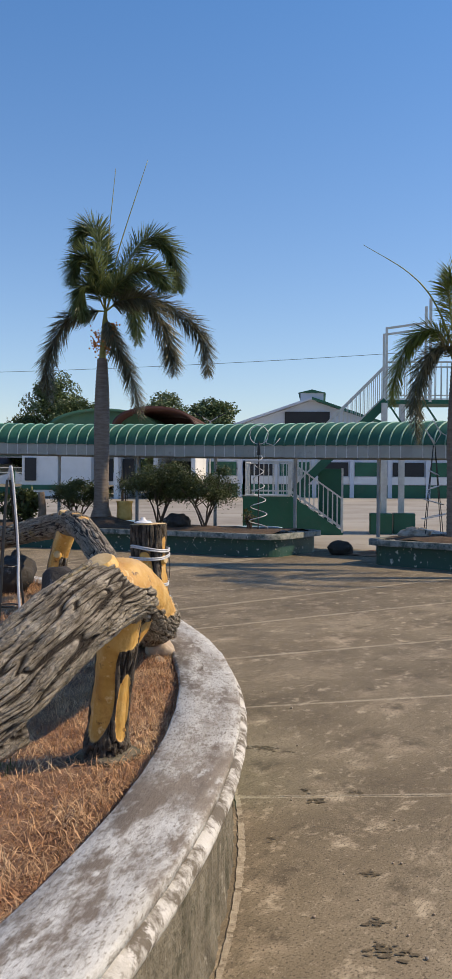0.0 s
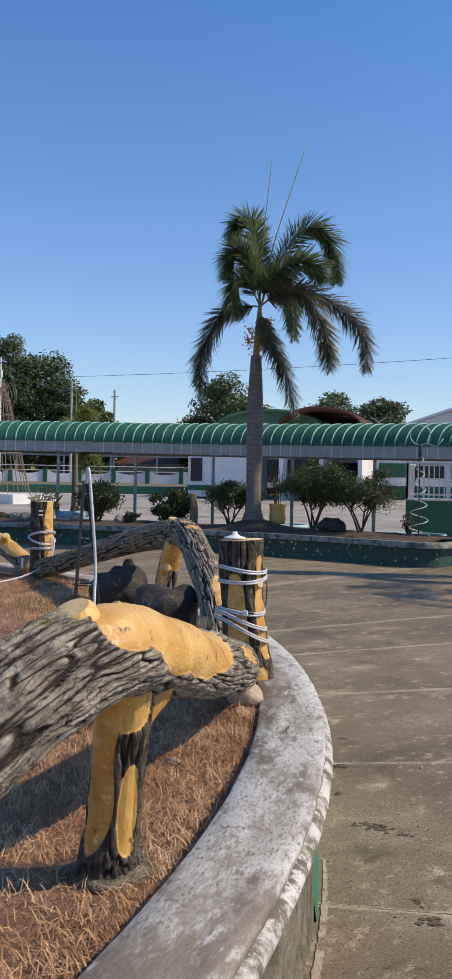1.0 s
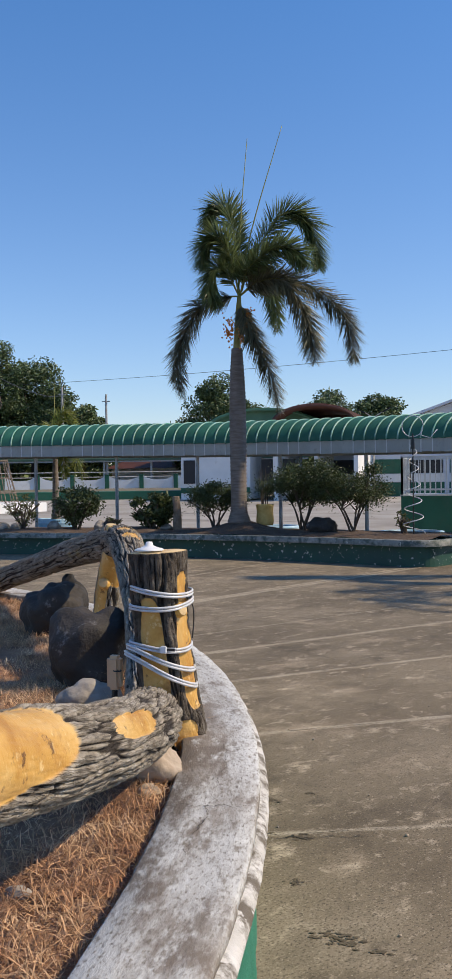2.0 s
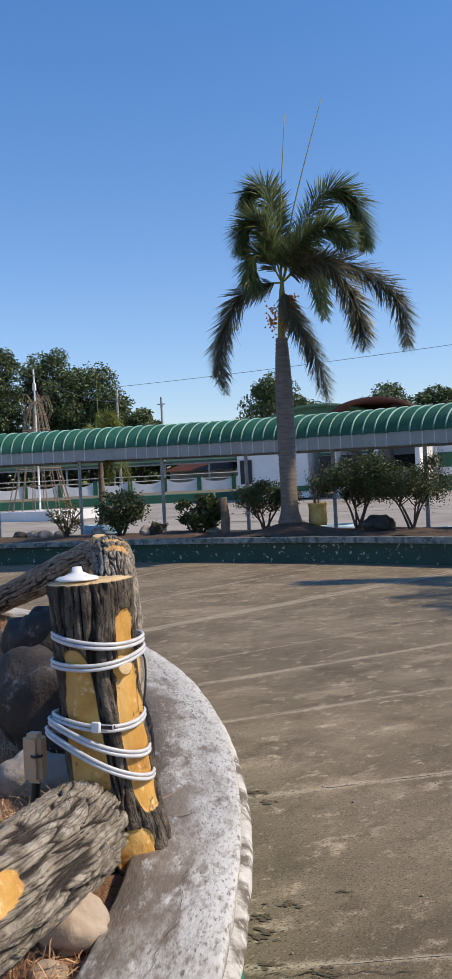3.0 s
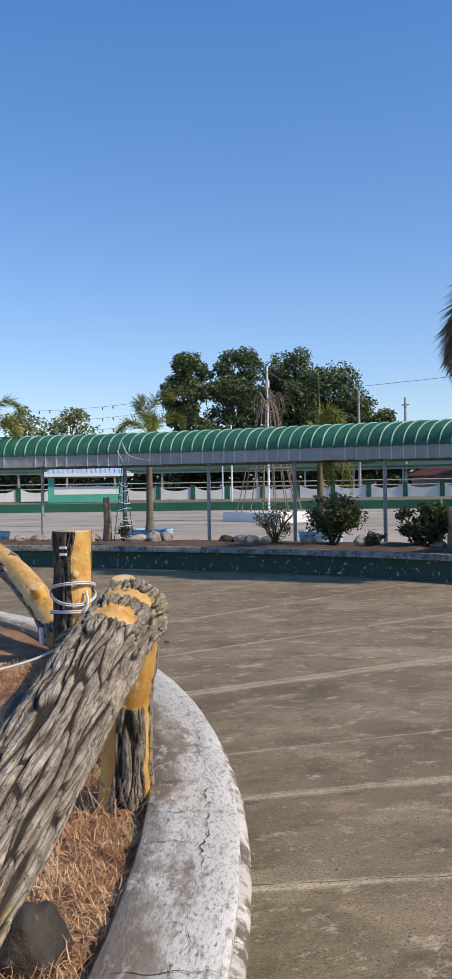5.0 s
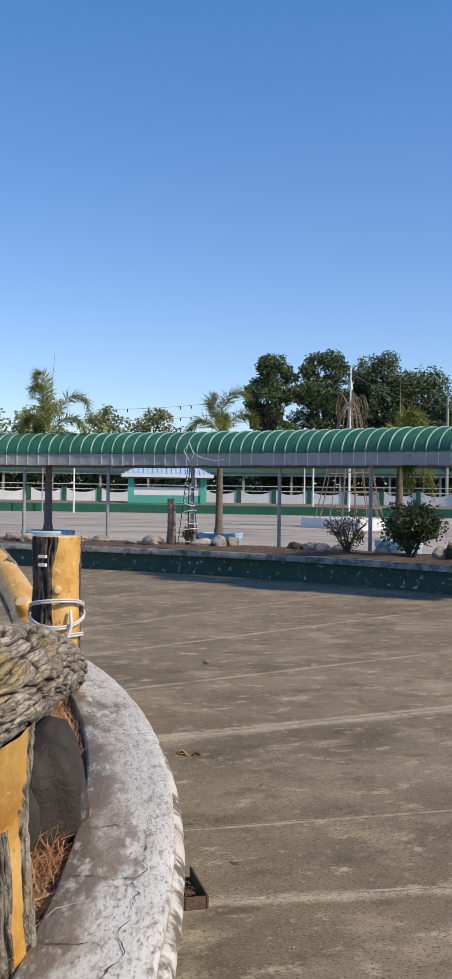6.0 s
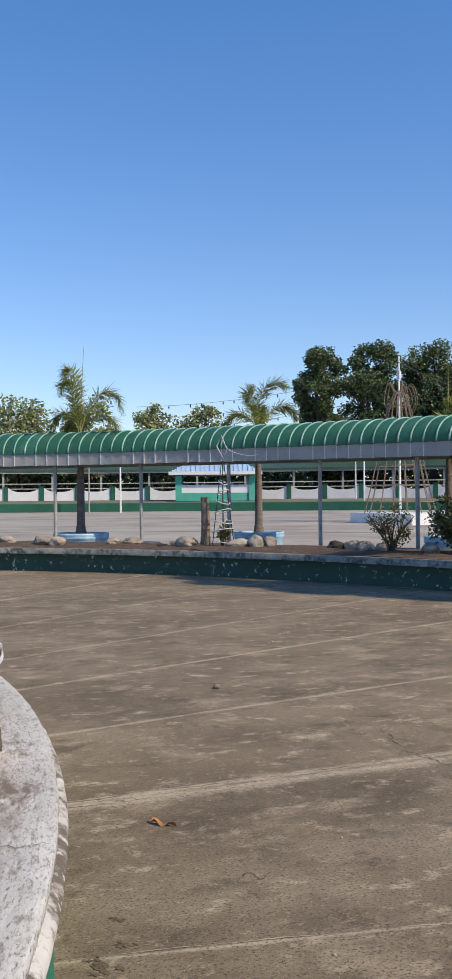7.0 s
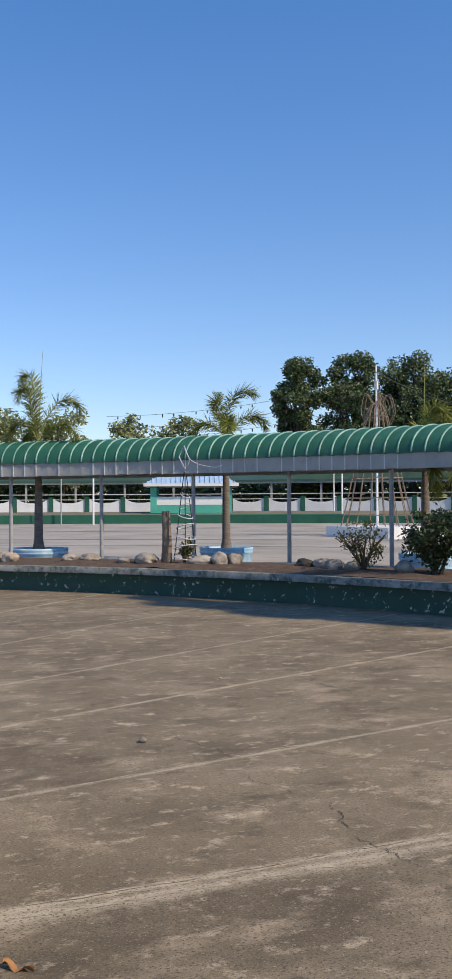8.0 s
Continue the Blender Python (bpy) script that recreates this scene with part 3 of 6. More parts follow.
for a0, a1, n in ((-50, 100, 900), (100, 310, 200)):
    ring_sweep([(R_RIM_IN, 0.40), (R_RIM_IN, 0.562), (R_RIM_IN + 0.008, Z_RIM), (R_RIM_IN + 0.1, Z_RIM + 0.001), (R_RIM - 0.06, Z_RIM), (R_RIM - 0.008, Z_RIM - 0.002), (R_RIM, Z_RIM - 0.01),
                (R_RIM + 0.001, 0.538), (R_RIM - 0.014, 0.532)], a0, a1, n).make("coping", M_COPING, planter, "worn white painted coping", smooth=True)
    ring_sweep([(R_RIM - 0.012, 0.534), (R_RIM + 0.006, 0.531), (R_RIM + 0.022, 0.520), (R_RIM + 0.03, 0.502), (R_RIM + 0.024, 0.482), (R_RIM + 0.006, 0.470), (R_RIM - 0.02, 0.466)],
               a0, a1, n, 0.0025, 3).make("moulding", M_LIP, planter, "peeling white roll moulding", smooth=True)
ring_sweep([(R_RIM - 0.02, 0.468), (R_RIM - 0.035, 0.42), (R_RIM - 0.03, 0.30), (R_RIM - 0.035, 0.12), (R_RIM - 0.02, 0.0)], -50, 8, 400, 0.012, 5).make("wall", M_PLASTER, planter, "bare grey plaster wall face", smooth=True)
ring_sweep([(R_RIM - 0.02, 0.468), (R_RIM - 0.03, 0.42), (R_RIM - 0.03, 0.30), (R_RIM - 0.03, 0.12), (R_RIM - 0.015, 0.0)], 8, 310, 700, 0.006, 6).make("wall", M_GREENWALL, planter, "green painted wall face", smooth=True)
strip("gutter_line", [(8.045 * math.cos(radians(a * 0.1)), 8.045 * math.sin(radians(a * 0.1)), 0.0042) for a in range(-400, 120)], [0.03, 0.02, 0.034, 0.015, 0.03, 0.02, 0.032, 0.014], M_JOINT, planter, seed=8, rag=0.22)
for i, (a0, a1, r0, r1, w) in enumerate([(43.9, 39.5, 7.965, 7.95, 0.005), (39.3, 33.2, 7.955, 7.93, 0.008), (33.0, 26.0, 7.93, 7.95, 0.003), (17.0, 9.0, 7.93, 7.87, 0.003)]):
    pts = []
    for j in range(70):
        u = j / 69
        a, r = a0 + (a1 - a0) * u, r0 + (r1 - r0) * u + 0.022 * noise.noise((u * 9, i * 3.7, 1)) + 0.012 * noise.noise((u * 31, i * 3.7, 4))
        pts.append((r * math.cos(radians(a)), r * math.sin(radians(a)), Z_RIM + 0.004))
    strip("crack", pts, [w * 0.15, w * 0.4, w * 0.2, w * 0.5, w * 0.1], M_CRACK, planter, rag=1.2, seed=i)
for i, a in enumerate([3, 12, 19.5, 29.5, 34.5, 36.3, 38.4, 41, 43.5, 51]):
    pts = [((r0 := R_RIM_IN + 0.26 * j / 14) * math.cos(radians(a + 0.25 * noise.noise((j * 0.5, i * 2.2, 0)))), r0 * math.sin(radians(a + 0.25 * noise.noise((j * 0.5, i * 2.2, 0)))), Z_RIM + 0.004) for j in range(15)]
    strip("crack", pts[: 15 if i % 2 else 10], [0.001, 0.003, 0.001], M_CRACK, planter, rag=1.0, seed=i * 2)


def soil_z(x, y):
    edge = min(1.0, max(0.0, (math.hypot(x, y) - 7.0) / 0.7))
    return 0.47 + 0.045 * edge + 0.03 * noise.noise((x * 0.9, y * 0.9, 2)) + 0.012 * noise.noise((x * 4, y * 4, 5))


g = Geo()
rr = [0.01, 2, 4, 5, 5.5] + [5.7 + 0.08 * i for i in range(26)] + [7.77]
vs = [(r * math.cos(radians(a)), r * math.sin(radians(a)), soil_z(r * math.cos(radians(a)), r * math.sin(radians(a)))) for r in rr for a in range(360)]
g.add(vs, [(i * 360 + j, (i + 1) * 360 + j, (i + 1) * 360 + (j + 1) % 360, i * 360 + (j + 1) % 360) for i in range(len(rr) - 1) for j in range(360)])
g.make("soil", M_EARTH, planter, "dry reddish earth", smooth=True)


def grass(name, count, spots, length, lean, material, label, seed):
    """Loose blades, each a bent sliver."""
    rs = np.random.RandomState(seed)
    v, f = [], []
    for r0, r1, a0, a1, share_ in spots:
        for _ in range(int(count * share_)):
            r, a = math.sqrt(rs.uniform(r0 * r0, r1 * r1)), rs.uniform(a0, a1)
            x, y = r * math.cos(radians(a)), r * math.sin(radians(a))
            if noise.noise((x * 1.7, y * 1.7, 11)) + rs.uniform(-0.3, 0.3) < -0.22:
                continue
            z = soil_z(x, y)
            h, ln, w = rs.uniform(0, 2 * math.pi), length * rs.uniform(0.4, 1.3), rs.uniform(0.0008, 0.0019)
            el = radians(rs.uniform(*lean))
            d = Vector((math.cos(h) * math.cos(el), math.sin(h) * math.cos(el), math.sin(el)))
            s = Vector((-math.sin(h), math.cos(h), rs.uniform(-0.5, 0.5))) * w
            p = Vector((x, y, z + rs.uniform(0, 0.012)))
            q = p + d * ln * 0.55
            e = p + d * ln + Vector((rs.uniform(-0.3, 0.3), rs.uniform(-0.3, 0.3), -0.35)) * ln * 0.5
            e.z = max(e.z, z + 0.002)
            o = len(v)
            v += [p - s, p + s, q + s * 0.8, q - s * 0.8, e]
            f += [(o, o + 1, o + 2, o + 3), (o + 3, o + 2, o + 4)]
    me = bpy.data.meshes.new(name)
    me.from_pydata(v, [], f)
    me.materials.append(material)
    ob = new(name, me)
    ob.location = (CX, CY, 0)
    return tagged(ob, label, "grass", kind="stuff")


grass("dry_grass", 125000, [(6.6, 7.75, -24, 34, 0.62), (6.6, 7.75, 34, 60, 0.25), (5.2, 6.6, 0, 75, 0.13)], 0.055, (4, 65), M_STRAW, "dry orange-brown straw grass covering the planter", 3)
grass("green_grass_tuft", 900, [(7.0, 7.25, -4, 0.5, 0.5), (6.9, 7.1, 12, 16, 0.25), (6.7, 7.0, 40, 46, 0.25)], 0.11, (35, 80), M_GREENBLADE, "sparse tufts of green grass in the dry planter", 4)
grass("weed_tuft", 1300, [(7.55, 7.745, 37, 45, 0.55), (7.5, 7.74, 19, 28, 0.45)], 0.17, (15, 60), M_STRAW, "long dry weeds hanging over the coping", 5)


def log_part(name, pts, radii, patches, parent, label, bark=None, n_round=210, step=0.0065, seed=0.0, upright=False, ends=(True, True), lump=0.05):
    """A barked log: furrowed bark with smooth bare patches let into it. patches: (place 0..1, degrees round, half length, half width in degrees)."""
    path = curve_through(pts, 60)
    length = sum((b - a).length for a, b in zip(path, path[1:]))
    n = max(8, int(length / step))
    path = curve_through(pts, n)
    u = Vector((1, 0, 0)) if upright else Vector((0, 0, 1))
    g, depth = Geo(), 0.009
    bare, cleft, grain = [], [], []
    vs = []
    for i, p in enumerate(path):
        t = (path[min(i + 1, n)] - path[max(i - 1, 0)]).normalized()
        w0 = (u - t * u.dot(t)).normalized()
        side = t.cross(w0)
        s = i / n
        rad = along(radii, s)
        for j in range(n_round):
            th = 2 * math.pi * j / n_round
            c, sn = math.cos(th), math.sin(th)
            q = Vector((c * rad, sn * rad, s * length))
            lumpy = 1 + lump * noise.noise(Vector((c * 1.3, sn * 1.3, s * length * 4 + seed))) + lump * 0.6 * noise.noise(Vector((c * 2.6, sn * 2.6, s * length * 9 + seed)))
            hole = -1.0
            for ps, pa, hs, ha in patches:
                da = (math.degrees(th) - pa + 180) % 360 - 180
                e = 1 - abs((s - ps) / hs) ** 2.8 - abs(da / ha) ** 2.8 + 0.32 * noise.noise(q * 8 + Vector((seed, 0, 0))) + 0.09 * noise.noise(q * 19)
                hole = max(hole, e)
            tw = th + s * length * 0.25 + 0.10 * noise.noise(Vector((c * 2, sn * 2, s * length * 5 + seed)))
            ct, st = math.cos(tw), math.sin(tw)
            b = noise.noise(Vector((ct * rad * 150, st * rad * 150, s * length * 30 + seed + 9)))
            plate = Vector((ct * rad * 42, st * rad * 42, s * length * 2.3 + seed))
            plate += noise.noise_vector(Vector((ct * rad * 30, st * rad * 30, s * length * 6 + seed))) * 0.30
            near = noise.voronoi(plate)[0]
            fine = noise.voronoi(plate * 2.3)[0]
            gap, gap2 = near[1] - near[0], fine[1] - fine[0]
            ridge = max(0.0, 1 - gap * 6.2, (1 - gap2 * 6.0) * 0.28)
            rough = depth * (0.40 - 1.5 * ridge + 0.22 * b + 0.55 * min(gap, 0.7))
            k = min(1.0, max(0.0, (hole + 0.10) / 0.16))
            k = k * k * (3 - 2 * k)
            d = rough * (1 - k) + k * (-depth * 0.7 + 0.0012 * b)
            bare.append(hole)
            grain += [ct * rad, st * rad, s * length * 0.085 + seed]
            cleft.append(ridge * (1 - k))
            vs.append(p + (w0 * c + side * sn) * (rad * lumpy + d))
    fs, ms = [], []
    for i in range(n):
        for j in range(n_round):
            k = (i * n_round + j, i * n_round + (j + 1) % n_round, (i + 1) * n_round + (j + 1) % n_round, (i + 1) * n_round + j)
            fs.append(k)
            ms.append(0)
    g.v, g.f, g.m = [tuple(v) for v in vs], fs, ms
    for e, row in ((0, 0), (1, n)):
        if ends[e]:
            o = row * n_round
            mid = path[row]
            g.v.append(tuple(mid))
            k = len(g.v) - 1
            g.f += [(o + j, o + (j + 1) % n_round, k) if e else (o + (j + 1) % n_round, o + j, k) for j in range(n_round)]
            g.m += [2] * n_round
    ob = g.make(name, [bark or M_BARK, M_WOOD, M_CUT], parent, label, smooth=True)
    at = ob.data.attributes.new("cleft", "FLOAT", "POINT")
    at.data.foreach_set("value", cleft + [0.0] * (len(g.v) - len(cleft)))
    at = ob.data.attributes.new("grain", "FLOAT_VECTOR", "POINT")
    at.data.foreach_set("vector", grain + [0.0] * (3 * len(g.v) - len(grain)))
    at = ob.data.attributes.new("bare", "FLOAT", "POINT")
    at.data.foreach_set("value", bare + [0.0] * (len(g.v) - len(bare)))
    return ob


def knob(parent, c, r, seed, label="sawn yellow branch stub", direction=(0, 0, 1), length=0.05, name="branch_stub", skin=None):
    d = Vector(direction).normalized()
    g = Geo()
    pts = [Vector(c) - d * 0.05, Vector(c), Vector(c) + d * length * 0.7, Vector(c) + d * length]
    g.tube(pts, [r * 1.15, r * 1.1, r, r * 0.82], 18, 0, False)
    o = len(g.v)
    ring = g.v[-18:]
    g.add(ring + [tuple(sum((Vector(q) for q in ring), Vector()) / 18 + d * 0.006)], [(j, (j + 1) % 18, 18) for j in range(18)], 1)
    return g.make(name, [skin or M_WOOD, skin or M_CUT], parent, label, smooth=True)


# first arched log, rising from the grass and running down to the first post
fence_a = thing("log_rail", (0, 0, 0), "arched grey-barked log with bare yellow patches on a forked prop", "log rail", "log fence")
log_a = log_part("log", [(-0.78, 1.42, 0.42), (-0.45, 1.75, 0.66), (-0.145, 2.01, 0.91), (0.02, 2.2, 1.08), (0.12, 2.42, 1.15), (0.13, 2.75, 1.09), (0.09, 3.2, 0.98), (0.02, 3.8, 0.85), (-0.11, 4.38, 0.73), (-0.235, 4.82, 0.645)],
         [0.15, 0.14, 0.135, 0.125, 0.115, 0.108, 0.105, 0.105, 0.11, 0.12], [(0.44, 20, 0.03, 60), (0.575, 48, 0.12, 72), (0.79, 60, 0.045, 20)], fence_a, "", seed=1.0)
knob(log_a, (0.09, 2.33, 1.235), 0.05, 2, direction=(-0.2, -0.5, 1), length=0.03)
prop_a = log_part("prop", [(0.02, 2.72, 0.44), (0.03, 2.70, 0.62), (0.06, 2.66, 0.85), (0.10, 2.60, 1.06)], [0.10, 0.072, 0.072, 0.08], [(0.71, 232, 0.45, 58), (0.46, 325, 0.19, 23), (0.95, 300, 0.15, 95)], fence_a,
         "peeled yellow prop with bark strips", M_BARKDARK, 110, 0.007, seed=5.0, upright=True, ends=(False, False))
knob(prop_a, (0.068, 2.655, 0.72), 0.03, 3, direction=(0.76, -0.62, 0.25), length=0.012)
log_part("fork", [(0.07, 2.66, 0.86), (0.13, 2.70, 0.96), (0.17, 2.74, 1.03)], [0.035, 0.036, 0.03], [(0.5, 300, 0.6, 100)], prop_a, "yellow fork branch", M_BARKDARK, 32, seed=7.0, upright=True)
log_part("low_branch", [(-0.5, 1.72, 0.55), (-0.28, 1.95, 0.70), (-0.12, 2.10, 0.78)], [0.085, 0.09, 0.075], [(0.25, 60, 0.2, 40)], fence_a, "short barked branch stump", None, 48, seed=8.0)
# concrete foot under the prop
g = Geo()
rough_ball(g, (0.02, 2.72, 0.495), (0.13, 0.13, 0.05), 4, 3, 0.3)
g.make("footing", M_PLASTER, prop_a, "grey cement foot", smooth=True)

post_a = thing("log_post", (-0.24, 4.94, 0.45), "upright log post with bark strips and yellow bare wood", "log post", "log fence")
trunk_a = log_part("trunk", [(0.075, 0.035, 0.06), (0.04, 0.018, 0.25), (0.01, 0.005, 0.55), (0.0, 0.0, 0.81)], [0.106, 0.110, 0.102, 0.104],
         [(0.45, 262, 0.33, 31), (0.81, 354, 0.09, 24), (0.50, 352, 0.23, 31), (0.12, 308, 0.10, 30)], post_a, "", M_BARKDARK, 150, 0.006, seed=12.0, upright=True)
knob(trunk_a, (0.098, -0.04, 0.595), 0.026, 6, direction=(0.9, -0.4, 0.2), length=0.02)
dish = thing("lamp_base", (-0.27, 4.93, 1.265), "small white conical lamp base on the post top", "lamp base")
Geo().lathe([(0.0, 0.034), (0.012, 0.033), (0.015, 0.020), (0.033, 0.011), (0.053, 0.006), (0.057, 0.0), (0.0, 0.0)], 28).make("base", M_WHITE, dish, smooth=True)


def wraps(name, centre, r, heights, label, tilt=0.05, group="rope lights", tube=0.005, phase=0.0):
    ob = thing(name, centre, label, "rope light", group)
    for h, dz, rr in heights:
        for off in (0.0, 0.0108):
            pts = []
            for i in range(49):
                th = 2 * math.pi * i / 48
                rad = r + rr + 0.004 * math.sin(3 * th + h * 9)
                pts.append((rad * math.cos(th), rad * math.sin(th), h + off + dz * math.sin(th + phase) + 0.006 * math.sin(2 * th)))
            Geo().tube(pts, tube, 8, cap=False).make("loop", M_ROPE, ob, smooth=True)
    return ob


wrap_a = wraps("rope_light", (-0.23, 4.945, 0.45), 0.114, [(0.655, -0.010, 0.003), (0.605, 0.012, 0.006), (0.45, -0.006, 0.004), (0.40, -0.045, 0.014), (0.355, -0.065, 0.022)],
               "white rope light wound round the log post", phase=1.0)
Geo().box((0.05, -0.118, 0.457), (0.022, 0.014, 0.026)).box((0.075, -0.108, 0.457), (0.04, 0.012, 0.014), mat=1).make("clip", [M_WHITE, M_BLACK], wrap_a, "white cable clip", bevel=0.002)
Geo().tube(curve_through([(0.06, 0.10, 0.62), (0.108, 0.055, 0.6), (0.118, 0.035, 0.54), (0.116, 0.02, 0.48)], 24), 0.003, 6).make("lead", M_BLACK, wrap_a, "thin black lead", smooth=True)

# second arched log
fence_b = thing("log_rail", (0, 0, 0), "arched grey-barked log with a long bare patch on a yellow prop", "log rail", "log fence")
log_b = log_part("log", [(-0.36, 5.09, 0.50), (-0.49, 5.48, 0.68), (-0.73, 6.04, 0.88), (-1.0, 6.58, 1.05), (-1.18, 6.92, 1.14), (-1.33, 7.16, 1.15), (-1.62, 7.48, 1.10), (-2.1, 7.95, 0.99), (-2.8, 8.58, 0.80), (-3.45, 9.05, 0.62)],
         [0.095, 0.096, 0.097, 0.097, 0.098, 0.105, 0.105, 0.095, 0.092, 0.095], [(0.152, 28, 0.066, 40), (0.415, 14, 0.016, 36), (0.475, 15, 0.02, 40)], fence_b, "", seed=21.0)
knob(log_b, (-1.40, 7.20, 1.23), 0.04, 8, direction=(0.1, -0.2, 1), length=0.03)
knob(log_b, (-1.20, 7.02, 1.13), 0.06, 9, "barked knot", (0.85, 0.3, 0.1), 0.05, "knot", M_BARKDARK)
prop_b = log_part("prop", [(-1.52, 7.33, 0.44), (-1.49, 7.30, 0.66), (-1.44, 7.25, 0.88), (-1.36, 7.19, 1.08)], [0.105, 0.082, 0.08, 0.09], [(0.6, 238, 0.52, 50), (0.88, 330, 0.22, 70), (0.35, 12, 0.40, 15)], fence_b,
         "yellow peeled prop with a strip of bark", M_BARK, 110, 0.007, seed=24.0, upright=True, ends=(False, False))
knob(prop_b, (-1.44, 7.175, 0.88), 0.036, 10, direction=(0.1, -1, 0.2), length=0.03)
g = Geo()
rough_ball(g, (-1.52, 7.33, 0.485), (0.14, 0.14, 0.045), 6, 3, 0.3)
g.make("footing", M_EARTH, prop_b, "earth mound", smooth=True)

post_c = thing("log_post", (-3.50, 9.13, 0.45), "upright log post, half bark and half yellow wood", "log post", "log fence")
trunk_c = log_part("trunk", [(0.01, 0.0, -0.02), (0.005, 0, 0.22), (0, 0, 0.6), (0, 0, 0.855)], [0.140, 0.120, 0.113, 0.116], [(0.6, 0, 0.55, 50), (0.1, 0, 0.12, 50)], post_c, "", M_BARKDARK, 120, seed=31.0, upright=True)
knob(trunk_c, (0.09, -0.07, 0.60), 0.02, 11, direction=(0.8, -0.6, 0), length=0.012)
for dz in (0.76, 0.72):
    Geo().box((0.045, -0.125, dz), (0.04, 0.016, 0.014), rz=20).make("clip", M_WHITE, trunk_c, "white plastic clip")
wrap_c = wraps("rope_light", (-3.50, 9.13, 0.45), 0.128, [(0.50, 0.05, 0.004), (0.46, -0.04, 0.008), (0.36, 0.02, 0.005)], "white rope light wound round the log post", phase=2.2)
Geo().tube(curve_through([(0.13, -0.02, 0.5), (0.16, -0.05, 0.4), (0.12, -0.16, 0.22), (-0.05, -0.45, 0.10), (-0.35, -1.0, 0.05), (-0.7, -1.6, 0.05), (-1.2, -2.2, 0.05)], 40), 0.008, 8).make("cable", M_ROPE, wrap_c, "loose white cable", smooth=True)

fence_c = thing("log_rail", (0, 0, 0), "arched log with mostly bare yellow wood", "log rail", "log fence")
log_c = log_part("log", [(-3.70, 9.24, 0.62), (-4.1, 9.45, 0.80), (-4.7, 9.72, 1.0), (-5.4, 9.98, 1.12), (-6.2, 10.12, 1.02), (-7.2, 10.2, 0.6)], [0.10, 0.10, 0.095, 0.1, 0.1, 0.1],
         [(0.22, 20, 0.2, 110), (0.5, 330, 0.1, 60)], fence_c, "", seed=41.0)
knob(log_c, (-4.05, 9.36, 0.90), 0.045, 12, direction=(0.2, -0.6, 0.8), length=0.035)
log_part("prop", [(-5.4, 9.95, 0.44), (-5.4, 9.96, 0.8), (-5.4, 9.97, 1.05)], [0.09, 0.075, 0.08], [(0.6, 270, 0.5, 70)], fence_c, "yellow peeled prop", M_BARKDARK, 40, 0.02, seed=44.0, upright=True, ends=(False, False))
Geo().tube([(-3.66, 9.02, 0.62), (-3.66, 9.02, 0.72)], 0.013, 10).make("plug", M_WHITE, log_c, "white plug")

# stones and boulders in the planter
rock("boulder", (-1.98, 7.50, 0.63), (0.21, 0.21, 0.22), 3, M_ROCKDARK, "dark smooth boulder under the arched log")
rock("boulder", (-1.0, 5.98, 0.66), (0.215, 0.20, 0.25), 5, M_ROCKDARK, "dark boulder with pale lichen beside the log")
rock("boulder", (-2.02, 7.875, 0.60), (0.115, 0.16, 0.255), 8, M_ROCKDARK, "dark slab-like boulder leaning on the coping", 40)
rock("boulder", (-0.98, 6.42, 0.52), (0.08, 0.10, 0.12), 9, M_ROCKDARK, "dark grey boulder beneath the log", 30)
rock("boulder", (-0.80, 5.52, 0.52), (0.14, 0.13, 0.10), 11, M_ROCK, "pale grey boulder behind the post", 10)
rock("stone", (-0.085, 4.50, 0.58), (0.078, 0.07, 0.068), 14, M_STONE, "smooth tan river stone on dry grass", 20)
rock("stone", (-0.07, 4.38, 0.53), (0.04, 0.034, 0.03), 17, M_STONE, "small tan river stone on dry grass", 60)
rock("stone", (-0.12, 3.62, 0.525), (0.03, 0.02, 0.02), 19, M_ROCK, "small grey stone in the dry grass")

# garden spotlight on a stake
spot = thing("garden_spotlight", (-0.405, 4.90, 0.47), "peach plastic spotlight on a black stake", "spotlight")
Geo().box((0, 0, 0.33), (0.055, 0.05, 0.13)).make("head", M_PEACH, spot, "peach plastic head", bevel=0.012)
Geo().lathe([(0.0, 0.0), (0.016, 0.0), (0.016, 0.004)], 14, (0.022, -0.028, 0.34)).make("lens", M_BLACK, spot, "dark lens")
Geo().tube([(0, 0, 0.28), (-0.02, -0.01, 0.0)], 0.012, 10).make("stake", M_BLACK, spot, "black stake")

# wire stand with rope light in the grass
stand = thing("wire_stand", (-1.18, 5.12, 0.47), "black wire cone stand with a white rope light", "light stand")
for i in range(3):
    th = 2 * math.pi * i / 3 + 0.4
    Geo().tube([(0.13 * math.cos(th), 0.13 * math.sin(th), 0), (0.012 * math.cos(th), 0.012 * math.sin(th), 1.05)], 0.008, 6).make("leg", M_BLACK, stand)
for h in (0.25, 0.5, 0.75):
    rr = 0.10 * (1 - h / 1.13)
    Geo().tube([(rr * math.cos(k * math.pi / 8), rr * math.sin(k * math.pi / 8), h) for k in range(17)], 0.005, 6, cap=False).make("hoop", M_BLACK, stand)
